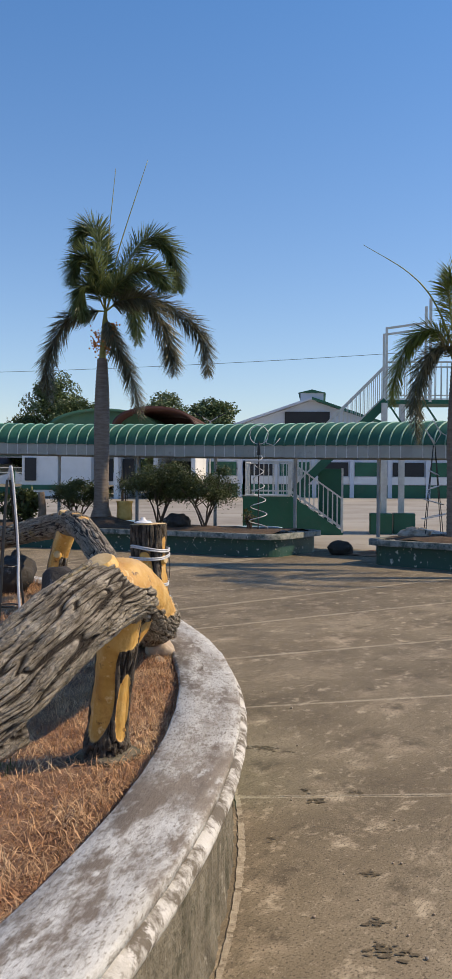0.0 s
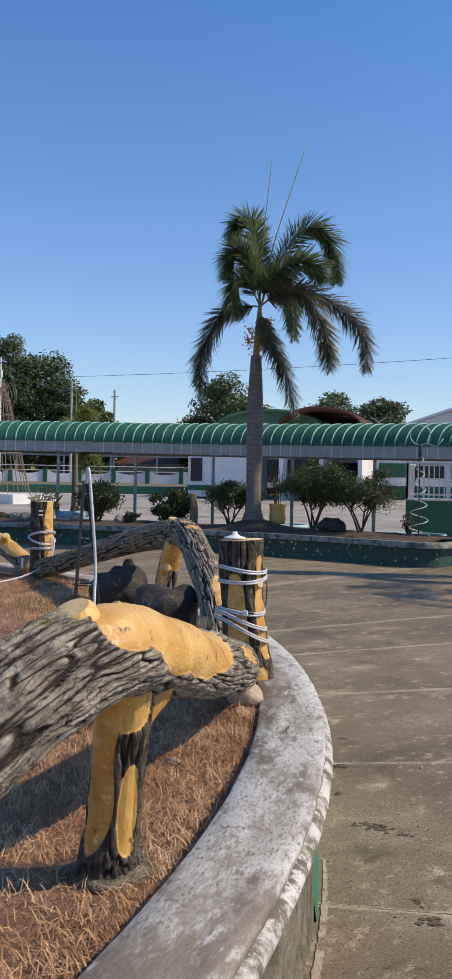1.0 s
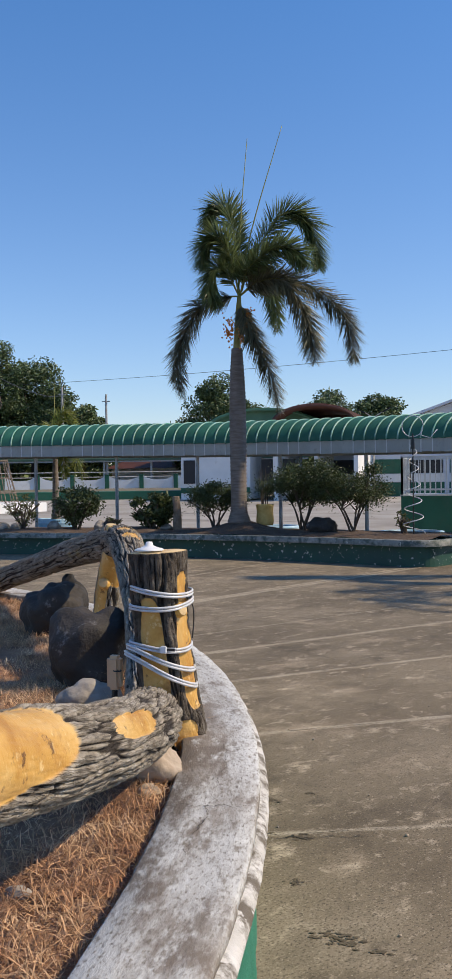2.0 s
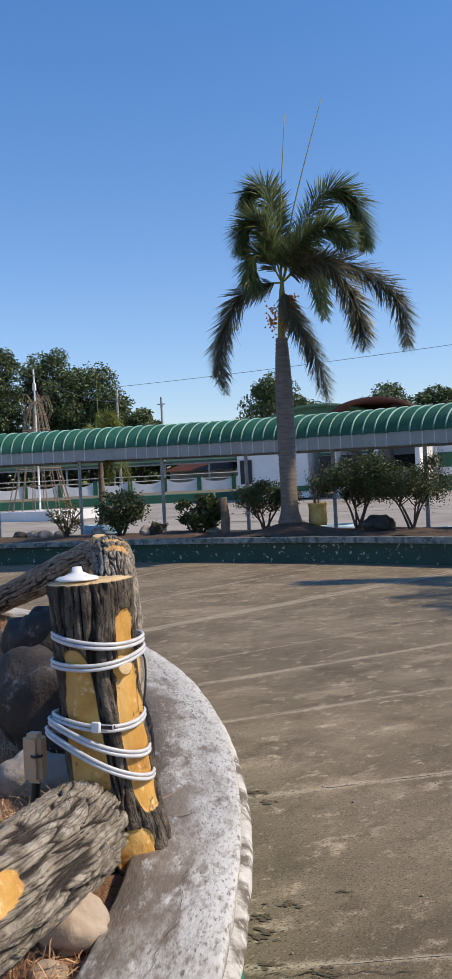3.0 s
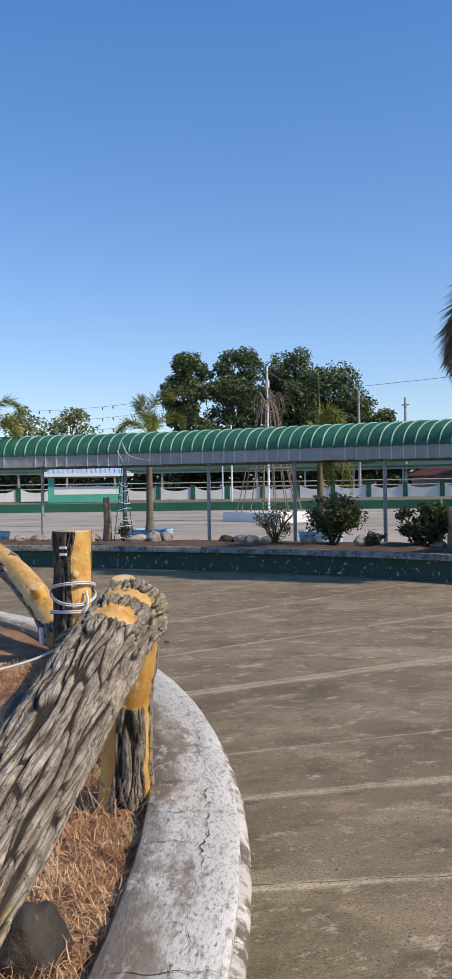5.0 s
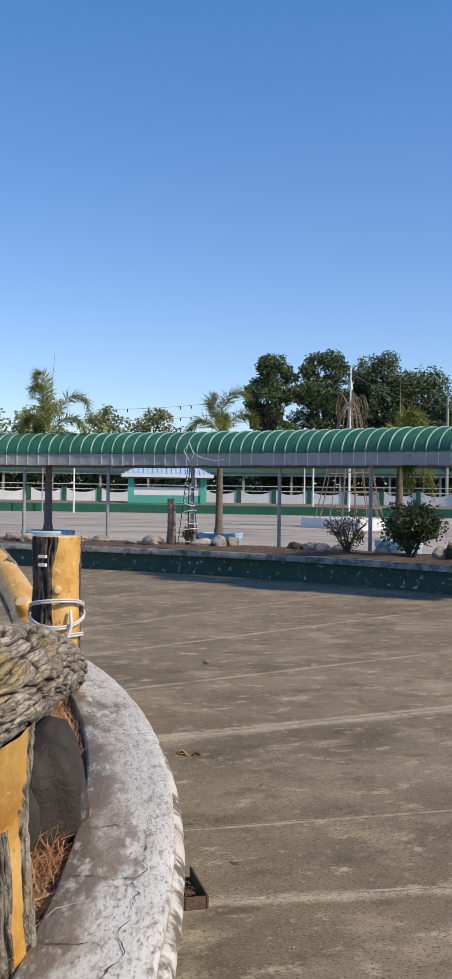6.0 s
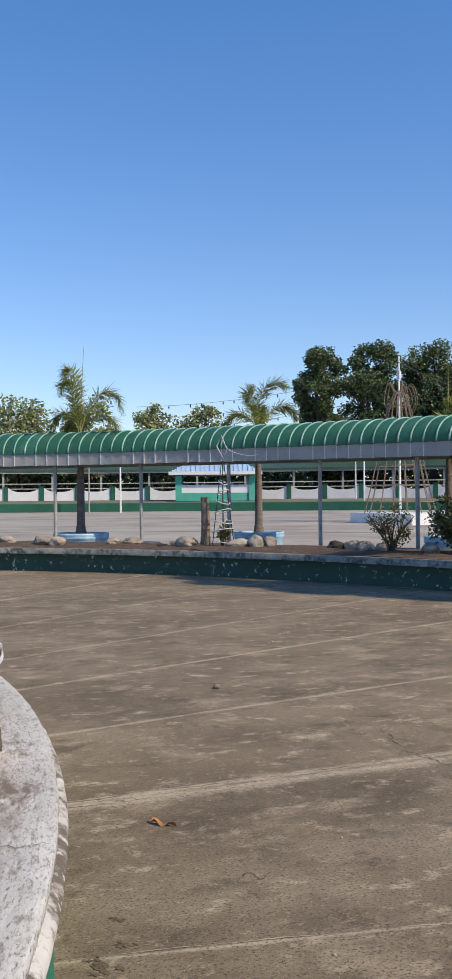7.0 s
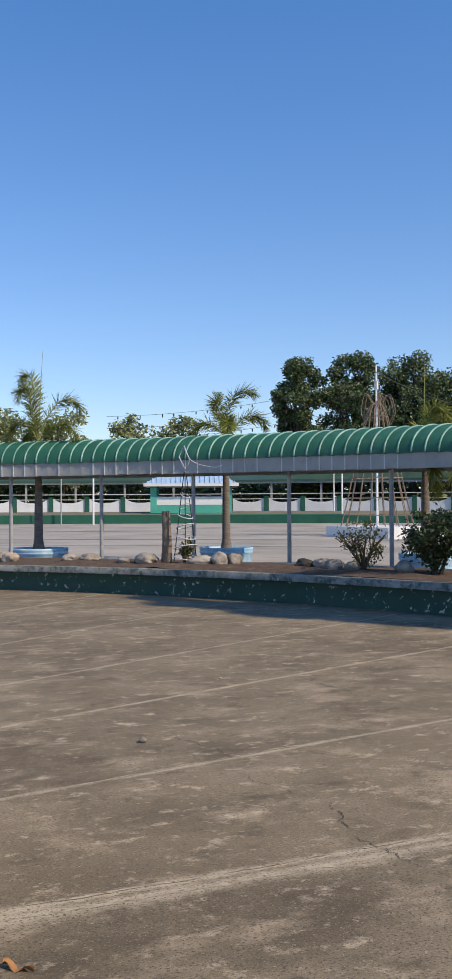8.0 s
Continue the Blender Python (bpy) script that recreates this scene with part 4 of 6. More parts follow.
Geo().tube(curve_through([(0.12, -0.05, 0.0), (0.10, -0.06, 0.25), (0.08, -0.03, 0.42), (0.065, 0.01, 0.6), (0.05, 0.0, 0.85), (0.02, 0, 1.13), (0.0, 0.01, 1.05)], 40), 0.009, 8).make("rope_light", M_ROPE, stand, "white rope light", smooth=True)

# rusty drain trough against the planter, and a fallen leaf
drain = thing("drain_trough", tuple(polar(8.145, 49.9, 0.0)), "small rusty iron drain trough with dry leaf litter", "drain", rz=145)
Geo().box((0, -0.045, 0.022), (0.28, 0.01, 0.055)).box((0, 0.045, 0.018), (0.28, 0.01, 0.045)).make("frame", M_RUSTIRON, drain, bevel=0.003)
Geo().box((-0.136, 0, 0.022), (0.01, 0.08, 0.05)).make("end_plate", M_RUSTIRON, drain, bevel=0.003)
Geo().box((0, 0, 0.006), (0.27, 0.08, 0.004)).make("bottom", M_CRACK, drain)
g = Geo()
for i in range(150):
    x, y, h = random.uniform(-0.13, 0.13), random.uniform(-0.035, 0.035), random.uniform(0, 6.3)
    p, d = Vector((x, y, 0.008 + 0.02 * random.random())), Vector((math.cos(h), math.sin(h), random.uniform(-0.1, 0.5))) * random.uniform(0.012, 0.035)
    s = Vector((-d.y, d.x, random.uniform(-0.01, 0.01))).normalized() * random.uniform(0.002, 0.006)
    g.add([p, p + d * 0.5 + s, p + d, p + d * 0.5 - s], [(0, 1, 2, 3)])
tagged(g.make("litter", M_RUSTIRON, drain), "dry brown litter", kind="stuff")


def fallen_leaf(x, y, s, rz, seed):
    g = Geo()
    vs = []
    for i in range(9):
        u = i / 8
        w = 0.15 * math.sin(math.pi * u ** 0.8) * s
        z = 0.010 + 0.009 * math.sin(u * 5 + seed) ** 2
        vs += [((u - 0.5) * s, -w, z + 0.012 * math.sin(u * 9)), ((u - 0.5) * s, 0, z - 0.006), ((u - 0.5) * s, w, z + 0.016 * math.cos(u * 6))]
    g.add(vs, [(3 * i + j, 3 * i + j + 1, 3 * i + 4 + j, 3 * i + 3 + j) for i in range(8) for j in range(2)])
    g.tube([(-0.5 * s, 0, 0.012), (-0.72 * s, 0.04 * s, 0.008)], 0.003, 5)
    ob = g.make("fallen_leaf", M_DEADLEAF, smooth=True)
    ob.matrix_basis = pose(x, y, 0.0, 0, 0, rz)
    return tagged(ob, "curled orange-brown dead leaf on the pavement", "leaf")


fallen_leaf(-3.57, 10.2, 0.125, 20, 1)
rs = random.Random(41)
spots = [(-5.53, 12.57, 0.03), (-2.25, 9.75, 0.008), (0.62, 5.62, 0.011), (1.15, 2.35, 0.009), (1.25, 2.05, 0.006), (0.95, 2.75, 0.006), (-0.05, 7.0, 0.009), (-6.7, 14.6, 0.016), (1.1, 3.1, 0.006), (0.75, 1.9, 0.006)]
for i in range(44):
    p = polar(8.1 + abs(rs.gauss(0, 1.1)), rs.uniform(-8, 62))
    spots.append((p.x, p.y, rs.uniform(0.003, 0.008)))
for i, (x, y, s) in enumerate(spots):
    rock("pebble", (x, y, s * 0.5), (s, s * 0.8, s * 0.7), 20 + i, M_STONE if i % 3 else M_ROCK, "small loose pebble on the pavement", 37 * i, "pebbles", "pebble", 1 if s < 0.012 else 3)

# ---- outer planters ----
def sector_outline(r0, r1, a0, a1, corner):
    """Outline of a ring sector with rounded ends, turning to the left."""
    pts = []
    n = int((a1 - a0) / 0.6)
    d0, d1 = math.degrees(corner / r0), math.degrees(corner / r1)
    pts += [Vector(outer(r0, a1 - d0 - (a1 - a0 - 2 * d0) * i / n)) for i in range(n + 1)]

    def bend(p, q, c):
        return [(1 - u) ** 2 * p + 2 * u * (1 - u) * c + u * u * q for u in (0.12, 0.25, 0.38, 0.5, 0.62, 0.75, 0.88)]

    e0, e1 = outer(r0 + corner, a0), outer(r1 - corner, a0)
    pts += bend(pts[-1], e0, outer(r0, a0)) + [e0, e1]
    s1 = outer(r1, a0 + d1)
    pts += bend(e1, s1, outer(r1, a0))
    pts += [Vector(outer(r1, a0 + d1 + (a1 - a0 - 2 * d1) * i / n)) for i in range(n + 1)]
    e2, e3 = outer(r1 - corner, a1), outer(r0 + corner, a1)
    pts += bend(pts[-1], e2, outer(r1, a1)) + [e2, e3] + bend(e3, pts[0], outer(r0, a1))
    return pts


def sweep_closed(outline, profile):
    """profile: (inward offset, height)."""
    g, k, n = Geo(), len(profile), len(outline)
    vs = []
    for i, p in enumerate(outline):
        t = outline[(i + 1) % n] - outline[i - 1]
        inward = Vector((t.y, -t.x, 0)).normalized()
        for d, z in profile:
            w = 0.004 * noise.noise((p.x * 2, p.y * 2, z * 20))
            vs.append(p + inward * (d + w) + Vector((0, 0, z + w)))
    return g.add(vs, [(i * k + j, ((i + 1) % n) * k + j, ((i + 1) % n) * k + j + 1, i * k + j + 1) for i in range(n) for j in range(k - 1)])


def bed_z(x, y):
    return 0.445 + 0.05 * noise.noise((x * 0.8, y * 0.8, 3)) + 0.03 * noise.noise((x * 2.6, y * 2.6, 7))


PALM = outer(18.25, 79.5)


def bed_height(r, a):
    p = outer(r, a)
    edge = min(1.0, (r - 17.55) / 0.5, (19.6 - r) / 0.4)
    mound = 0.20 * math.exp(-((p.x - PALM.x) ** 2 + (p.y - PALM.y) ** 2) / 0.35)
    return bed_z(p.x, p.y) + max(0, edge) * 0.07 + mound


for a0, a1 in ((65.0, 152.0), (-8.0, 57.6)):
    bed = thing("ring_planter", (0, 0, 0), "low dark green curved planter wall with peeling paint and grey coping", "planter", "ring planters", "structure")
    line = sector_outline(R_WALL, R_WALL_BACK, a0, a1, 0.45)
    sweep_closed(line, [(0.035, 0.0), (0.03, 0.2), (0.03, 0.375), (0.02, 0.385)]).make("wall", M_TEAL, bed, "dark green wall with white paint flakes")
    sweep_closed(line, [(0.03, 0.380), (0.0, 0.385), (-0.012, 0.400), (-0.012, 0.420), (0.006, 0.431), (0.016, 0.433)]).make("moulding", M_LIP, bed, "pale peeling lower moulding", smooth=True)
    sweep_closed(line, [(0.016, 0.432), (0.002, 0.439), (-0.006, 0.453), (-0.002, 0.467), (0.012, Z_WALL), (0.17, Z_WALL), (0.18, 0.465), (0.18, 0.365)]).make("coping", M_TEALLIP, bed, "weathered grey coping", smooth=True)
    g = Geo()
    na, nr = int((a1 - a0) / 0.5), 18
    d = 0.5
    vs = [outer(17.56 + (19.54 - 17.56) * j / nr, a0 + d + (a1 - a0 - 2 * d) * i / na, bed_height(17.56 + (19.54 - 17.56) * j / nr, a0 + d + (a1 - a0 - 2 * d) * i / na)) for i in range(na + 1) for j in range(nr + 1)]
    w = nr + 1
    g.add(vs, [(i * w + j, i * w + j + 1, (i + 1) * w + j + 1, (i + 1) * w + j) for i in range(na) for j in range(nr)])
    g.make("soil", M_SOIL, bed, "dark brown soil", smooth=True)

# a strip of dry turf in the opening between the planters
g = Geo()
vs = [outer(19.0 + 1.8 * j / 6, 57.8 + 4.6 * i / 10, 0.012 + 0.02 * abs(noise.noise((i * 0.7, j * 0.7, 1)))) for i in range(11) for j in range(7)]
g.add(vs, [(i * 7 + j, i * 7 + j + 1, (i + 1) * 7 + j + 1, (i + 1) * 7 + j) for i in range(10) for j in range(6)])
tagged(g.make("turf", M_EARTH, smooth=True), "strip of worn dry turf in the planter gap", "ground", kind="structure")
rock("boulder", (1.22, 19.3, 0.13), (0.26, 0.2, 0.16), 31, M_ROCKDARK, "dark boulder lying in the gap between planters")

# ---- covered walkway ----
canopy = thing("covered_walkway", (CX, CY, 0), "curved walkway roof of green arched sheets with a grey fascia", "covered walkway")
PITCH = 0.745
arch = [(R_CAN + 0.95 - 0.97 * math.cos(math.pi * i / 18), 0.27 + 0.55 * math.sin(math.pi * i / 18)) for i in range(19)]
half = PITCH / 2
g = Geo()
k = len(arch)
vs = []
for i in range(6):
    a = -half + PITCH * i / 5
    for j, (r, z) in enumerate(arch):
        lift = 0.012 * math.cos(math.pi * (i - 2.5) / 5) ** 2 + 0.006 * (j % 2)
        vs.append(((r) * math.cos(radians(a)), r * math.sin(radians(a)), z + lift))
g.add(vs, [(i * k + j, (i + 1) * k + j, (i + 1) * k + j + 1, i * k + j + 1) for i in range(5) for j in range(k - 1)])
panel_mesh = mesh_of(g, "roof_panel", M_ROOF, True)
rib_mesh = mesh_of(Geo().tube([(r * math.cos(radians(half)), r * math.sin(radians(half)), z + 0.012) for r, z in arch], 0.02, 6), "rib", M_RIB, True)
fas = Geo()
vs = []
for i in range(7):
    a = -half + PITCH * i / 6
    for z in (0.0, 0.10, 0.2, 0.285):
        rr = R_CAN + 0.008 * math.sin(math.pi * i / 6)
        vs.append((rr * math.cos(radians(a)), rr * math.sin(radians(a)), z))
fas.add(vs, [(i * 4 + j, (i + 1) * 4 + j, (i + 1) * 4 + j + 1, i * 4 + j + 1) for i in range(6) for j in range(3)])
fas.box((R_CAN + 0.02, 0, 0.02), (0.03, 0.27, 0.02))
fascia_mesh = mesh_of(fas, "fascia_panel", M_FASCIA)
seam_mesh = mesh_of(Geo().box(((R_CAN - 0.004) * math.cos(radians(half)), (R_CAN - 0.004) * math.sin(radians(half)), 0.14), (0.012, 0.018, 0.285)), "seam", M_SEAM)


def bay(a, z):
    """Where one bay of the canopy stands."""
    p, q = outer(R_CAN, a - half), outer(R_CAN, a + half)
    d = q - p
    turn = Matrix.Rotation(math.atan2(d.y, d.x) - math.pi / 2, 4, "Z")
    wide = Matrix.Diagonal((1, d.length / (2 * R_CAN * math.sin(radians(half))), 1, 1))
    return Matrix.Translation((p + q) / 2 - Vector((CX, CY, -z))) @ turn @ wide @ Matrix.Translation((-R_CAN * math.cos(radians(half)), 0, 0))


def on_ring(r, a, z):
    return outer(r, a, z) - Vector((CX, CY, 0))


rnd = random.Random(4)
a = 40.0
while a < 142:
    z, bob = eave_z(a), rnd.uniform(-0.006, 0.006)
    share("roof_panel", panel_mesh, canopy, bay(a, z + bob))
    share("rib", rib_mesh, canopy, bay(a, z + bob))
    share("fascia_panel", fascia_mesh, canopy, bay(a, z + rnd.uniform(-0.008, 0.008)))
    if rnd.random() < 0.85:
        share("seam", seam_mesh, canopy, bay(a, z))
    a += PITCH
back = Geo()
vs = [on_ring(rr, 40 + 102 * i / 120, eave_z(40 + 102 * i / 120) + z) for i in range(121) for rr, z in ((21.9, 0.0), (21.9, 0.28))]
back.add(vs, [(2 * i, 2 * i + 2, 2 * i + 3, 2 * i + 1) for i in range(120)])
back.make("back_fascia", M_FASCIA, canopy, "plain grey rear fascia")
beam = Geo()
vs = [on_ring(rr, 40 + 102 * i / 120, eave_z(40 + 102 * i / 120) + z) for i in range(121) for rr, z in ((20.2, 0.06), (20.28, 0.06), (20.28, 0.14), (20.2, 0.14))]
beam.add(vs, [(4 * i + j, 4 * i + 4 + j, 4 * i + 4 + (j + 1) % 4, 4 * i + (j + 1) % 4) for i in range(120) for j in range(4)])
beam.make("beam", M_POST, canopy, "grey steel ring beam")
post_mesh = mesh_of(Geo().lathe([(0.042, 0.0), (0.042, 1.0)], 14).add([], []), "post", M_POST, True)
for i in range(-8, 9):
    a = 91.05 + 5.9 * i
    share("post", post_mesh, canopy, Matrix.LocRotScale(on_ring(20.24, a, -0.02), None, (1, 1, eave_z(a) + 0.13)))
    Geo().span(on_ring(20.24, a, eave_z(a) + 0.10), on_ring(21.88, a, eave_z(a) + 0.10), 0.05, 0.06).make("bracket", M_POST, canopy)


# ---- palms ----
def frond(parent, pts, leaf, count, seed, material, spread=1.0, name="frond", droop=0.75, r0=0.022):
    """A feathery frond: a tapering midrib with leaflets all round, hanging with their weight."""
    rs = random.Random(seed)
    path = curve_through(pts, 40)
    g = Geo()
    g.tube(path, [r0 * (1 - 0.85 * i / 40) for i in range(41)], 6, 1)
    for i in range(count):
        u = 0.10 + 0.90 * (i + rs.random()) / count
        k = min(int(u * 40), 39)
        p = path[k] + (path[k + 1] - path[k]) * (u * 40 - k)
        t = (path[min(k + 1, 40)] - path[max(k - 1, 0)]).normalized()
        side = t.cross(Vector((0, 0, 1)))
        side = side.normalized() if side.length > 0.05 else Vector((1, 0, 0))
        up = side.cross(t).normalized()
        ang = rs.choice((0, math.pi)) + rs.gauss(0, 0.75) * spread
        d = (side * math.cos(ang) + up * math.sin(ang)) * 0.9 + t * rs.uniform(0.6, 1.25)
        d = (d.normalized() + Vector((0, 0, -droop * rs.uniform(0.3, 0.8)))).normalized()
        ln = leaf * (0.62 + 0.38 * math.sin(math.pi * min(1.0, u * 1.05))) * rs.uniform(0.75, 1.15)
        if u > 0.86:
            ln *= 1 - (u - 0.86) * 3.2
        w = 0.0125 * ln / 0.5
        s = d.cross(up + Vector((rs.uniform(-0.6, 0.6), rs.uniform(-0.6, 0.6), 0))).normalized() * w
        q = p + d * ln * 0.5 + Vector((0, 0, -0.03 * ln))
        e = p + d * ln + Vector((0, 0, -0.28 * ln * droop))
        g.add([p - s * 0.4, p + s * 0.4, q + s, q - s, e], [(0, 1, 2, 3), (3, 2, 4)])
    return g.make(name, [material, M_SHAFT], parent, "")


def trunk(parent, profile, material=M_TRUNK, n=28, lean=(0, 0)):
    g, k = Geo(), 90
    top = profile[-1][1]
    vs = []
    for i in range(k + 1):
        z = top * i / k
        for (ra, za), (rb, zb) in zip(profile, profile[1:]):
            if za <= z <= zb + 1e-6:
                r = ra + (rb - ra) * (z - za) / max(zb - za, 1e-6)
        r += 0.005 * (1 if i % 2 else -1)
        vs += [(lean[0] * z / top + r * math.cos(2 * math.pi * j / n), lean[1] * z / top + r * math.sin(2 * math.pi * j / n), z) for j in range(n)]
    g.add(vs, [(i * n + j, i * n + (j + 1) % n, (i + 1) * n + (j + 1) % n, (i + 1) * n + j) for i in range(k) for j in range(n)])
    return g.make("trunk", material, parent, smooth=True)


# main palm; right means across the first view, back away from it
ph = bed_height(18.25, 79.5)
palm = thing("palm_tree", (PALM.x, PALM.y, ph - 0.03), "tall foxtail palm with a ringed grey trunk and drooping plumes", "palm tree", "palms")
trunk(palm, [(0.25, 0), (0.18, 0.22), (0.165, 0.6), (0.172, 1.3), (0.178, 2.0), (0.17, 2.7), (0.145, 3.2), (0.115, 3.65)])
Geo().tube(curve_through([(0.0, 0, 3.6), (0.02, 0, 4.0), (0.05, 0, 4.45), (0.07, 0, 4.8)], 16), [0.085, 0.08, 0.078, 0.076, 0.075, 0.073, 0.07, 0.068, 0.066, 0.064, 0.062, 0.06, 0.056, 0.05, 0.045, 0.04, 0.03], 14).make("crownshaft", M_SHAFT, palm, "yellow-green crownshaft", smooth=True)
zc = 4.74
for i, (pts, leaf, n, m) in enumerate([
        ([(0.0, 0, 0.0), (-0.09, 0.1, 1.04), (-0.28, 0.2, 1.88), (-0.58, 0.25, 1.98), (-0.80, 0.3, 1.55)], 0.40, 560, M_FROND),
        ([(0.0, 0, 0.0), (-0.12, -0.2, 0.75), (-0.34, -0.35, 1.18), (-0.60, -0.45, 1.02), (-0.66, -0.5, 0.55)], 0.40, 520, M_FROND),
        ([(0.0, 0, 0.0), (-0.20, -0.25, 0.45), (-0.40, -0.45, 0.50), (-0.48, -0.55, 0.15), (-0.30, -0.6, -0.30)], 0.36, 360, M_FROND),
        ([(0.0, 0, 0.0), (0.30, 0.2, 0.90), (0.84, 0.35, 1.72), (1.34, 0.4, 1.62), (1.58, 0.4, 1.05), (1.62, 0.4, 0.58)], 0.42, 640, M_FROND),
        ([(0.0, 0, 0.0), (0.30, -0.3, 0.52), (0.90, -0.5, 0.82), (1.32, -0.6, 0.72), (1.52, -0.6, 0.40)], 0.42, 480, M_FROND),
        ([(0.0, 0, 0.0), (0.38, 0.1, 0.26), (1.05, 0.2, 0.34), (1.85, 0.25, -0.12), (2.28, 0.25, -0.72), (2.36, 0.25, -1.45)], 0.40, 640, M_FRONDDRY),
        ([(0.0, 0, 0.0), (0.42, -0.25, 0.20), (1.02, -0.45, 0.18), (1.45, -0.55, -0.42), (1.64, -0.6, -1.0), (1.70, -0.6, -1.50)], 0.40, 600, M_FRONDDRY),
        ([(0.0, 0, -0.1), (0.16, -0.2, -0.45), (0.42, -0.3, -0.98), (0.72, -0.35, -1.65), (0.92, -0.35, -2.45)], 0.34, 520, M_FRONDDRY),
        ([(0.0, 0, 0.0), (-0.32, 0.0, 0.0), (-0.86, 0.0, -0.16), (-1.22, 0.0, -0.72), (-1.38, 0.0, -1.38), (-1.30, 0.0, -2.05)], 0.36, 600, M_FRONDDRY),
        ([(0.05, 0, 0.1), (0.1, 0.5, 0.7), (0.25, 0.95, 0.8), (0.4, 1.35, 0.3), (0.45, 1.55, -0.5)], 0.40, 380, M_FROND)]):
    frond(palm, [(x + 0.07, y, z + zc) for x, y, z in pts], leaf * 1.38, int(n * 2.3), 50 + i, m, 1.3, droop=0.38, r0=0.02)
for i, (x, z, r) in enumerate([(0.27, 3.30, 0.015), (1.02, 3.48, 0.015)]):
    Geo().tube(curve_through([(0.05, 0, zc + 0.2), (x * 0.4, 0.05, zc + 1.6), (x, 0.05, zc + z)], 20), [r * (1.4 - u / 20) for u in range(21)], 6).make("spear_leaf", M_SHAFT, palm, "unopened spear leaf", smooth=True)
rs = random.Random(9)
for b in ((-0.11, -0.22, 3.88), (0.16, -0.24, 3.86), (0.32, -0.2, 4.3), (-0.10, -0.24, 4.1), (0.30, -0.22, 3.98)):
    g = Geo()
    g.tube(curve_through([(0, 0, 4.1), (b[0] * 0.7, b[1] * 0.8, b[2] + 0.14), b], 8), 0.009, 5)
    for i in range(34):
        c = (b[0] + rs.gauss(0, 0.06), b[1] + rs.gauss(0, 0.05), b[2] + rs.gauss(0, 0.10))
        o = rs.uniform(0.018, 0.028)
        g.add([(c[0] + o, c[1], c[2]), (c[0] - o, c[1], c[2]), (c[0], c[1] + o, c[2]), (c[0], c[1] - o, c[2]), (c[0], c[1], c[2] + o), (c[0], c[1], c[2] - o)],
              [(0, 2, 4), (2, 1, 4), (1, 3, 4), (3, 0, 4), (2, 0, 5), (1, 2, 5), (3, 1, 5), (0, 3, 5)])
    tagged(g.make("fruit_cluster", M_FRUIT, palm), "orange fruit cluster", kind="stuff")


def small_palm(loc, height, crown, leaf, seed, material, label, n_fronds=7, r=0.1, spear=1.4, droop=0.75, thick=1.0, lift=0.0):
    p = thing("palm_tree", loc, label, "palm tree", "palms")
    trunk(p, [(r * 1.6, 0), (r * 1.15, 0.25), (r * 1.05, height * 0.5), (r * 0.8, height * 0.8), (r * 0.45, height)])
    rs = random.Random(seed)
    for i in range(n_fronds):
        th = 2 * math.pi * (i + rs.uniform(-0.25, 0.25)) / n_fronds
        ln, rise = crown * rs.uniform(0.8, 1.1), rs.uniform(0.2, 0.75) + lift
        c, s = math.cos(th), math.sin(th)
        frond(p, [(0, 0, height - 0.05), (c * ln * 0.25, s * ln * 0.25, height + ln * rise * 0.7), (c * ln * 0.6, s * ln * 0.6, height + ln * rise * 0.8), (c * ln * 0.9, s * ln * 0.9, height + ln * (rise * 0.3 - 0.1 + lift * 1.2)),
                  (c * ln * 1.02, s * ln * 1.02, height + ln * (rise * 0.1 - 0.55 + lift * 1.7))], leaf, int(190 * thick), seed * 20 + i, material, droop=droop, r0=0.014)
    if spear:
        Geo().tube([(0, 0, height), (0.05, 0, height + spear * 0.6), (0.12, 0.02, height + spear)], [0.014, 0.009, 0.003], 6).make("spear_leaf", M_SHAFT, p, "unopened spear leaf")
    return p


# a palm further along the second planter, whose shadow crosses the pavement
p4 = outer(18.4, 44.0)
small_palm((p4.x, p4.y, 0.5), 4.2, 1.7, 0.42, 8, M_FROND, "foxtail palm further along the curved planter", 8, 0.13, 1.5)

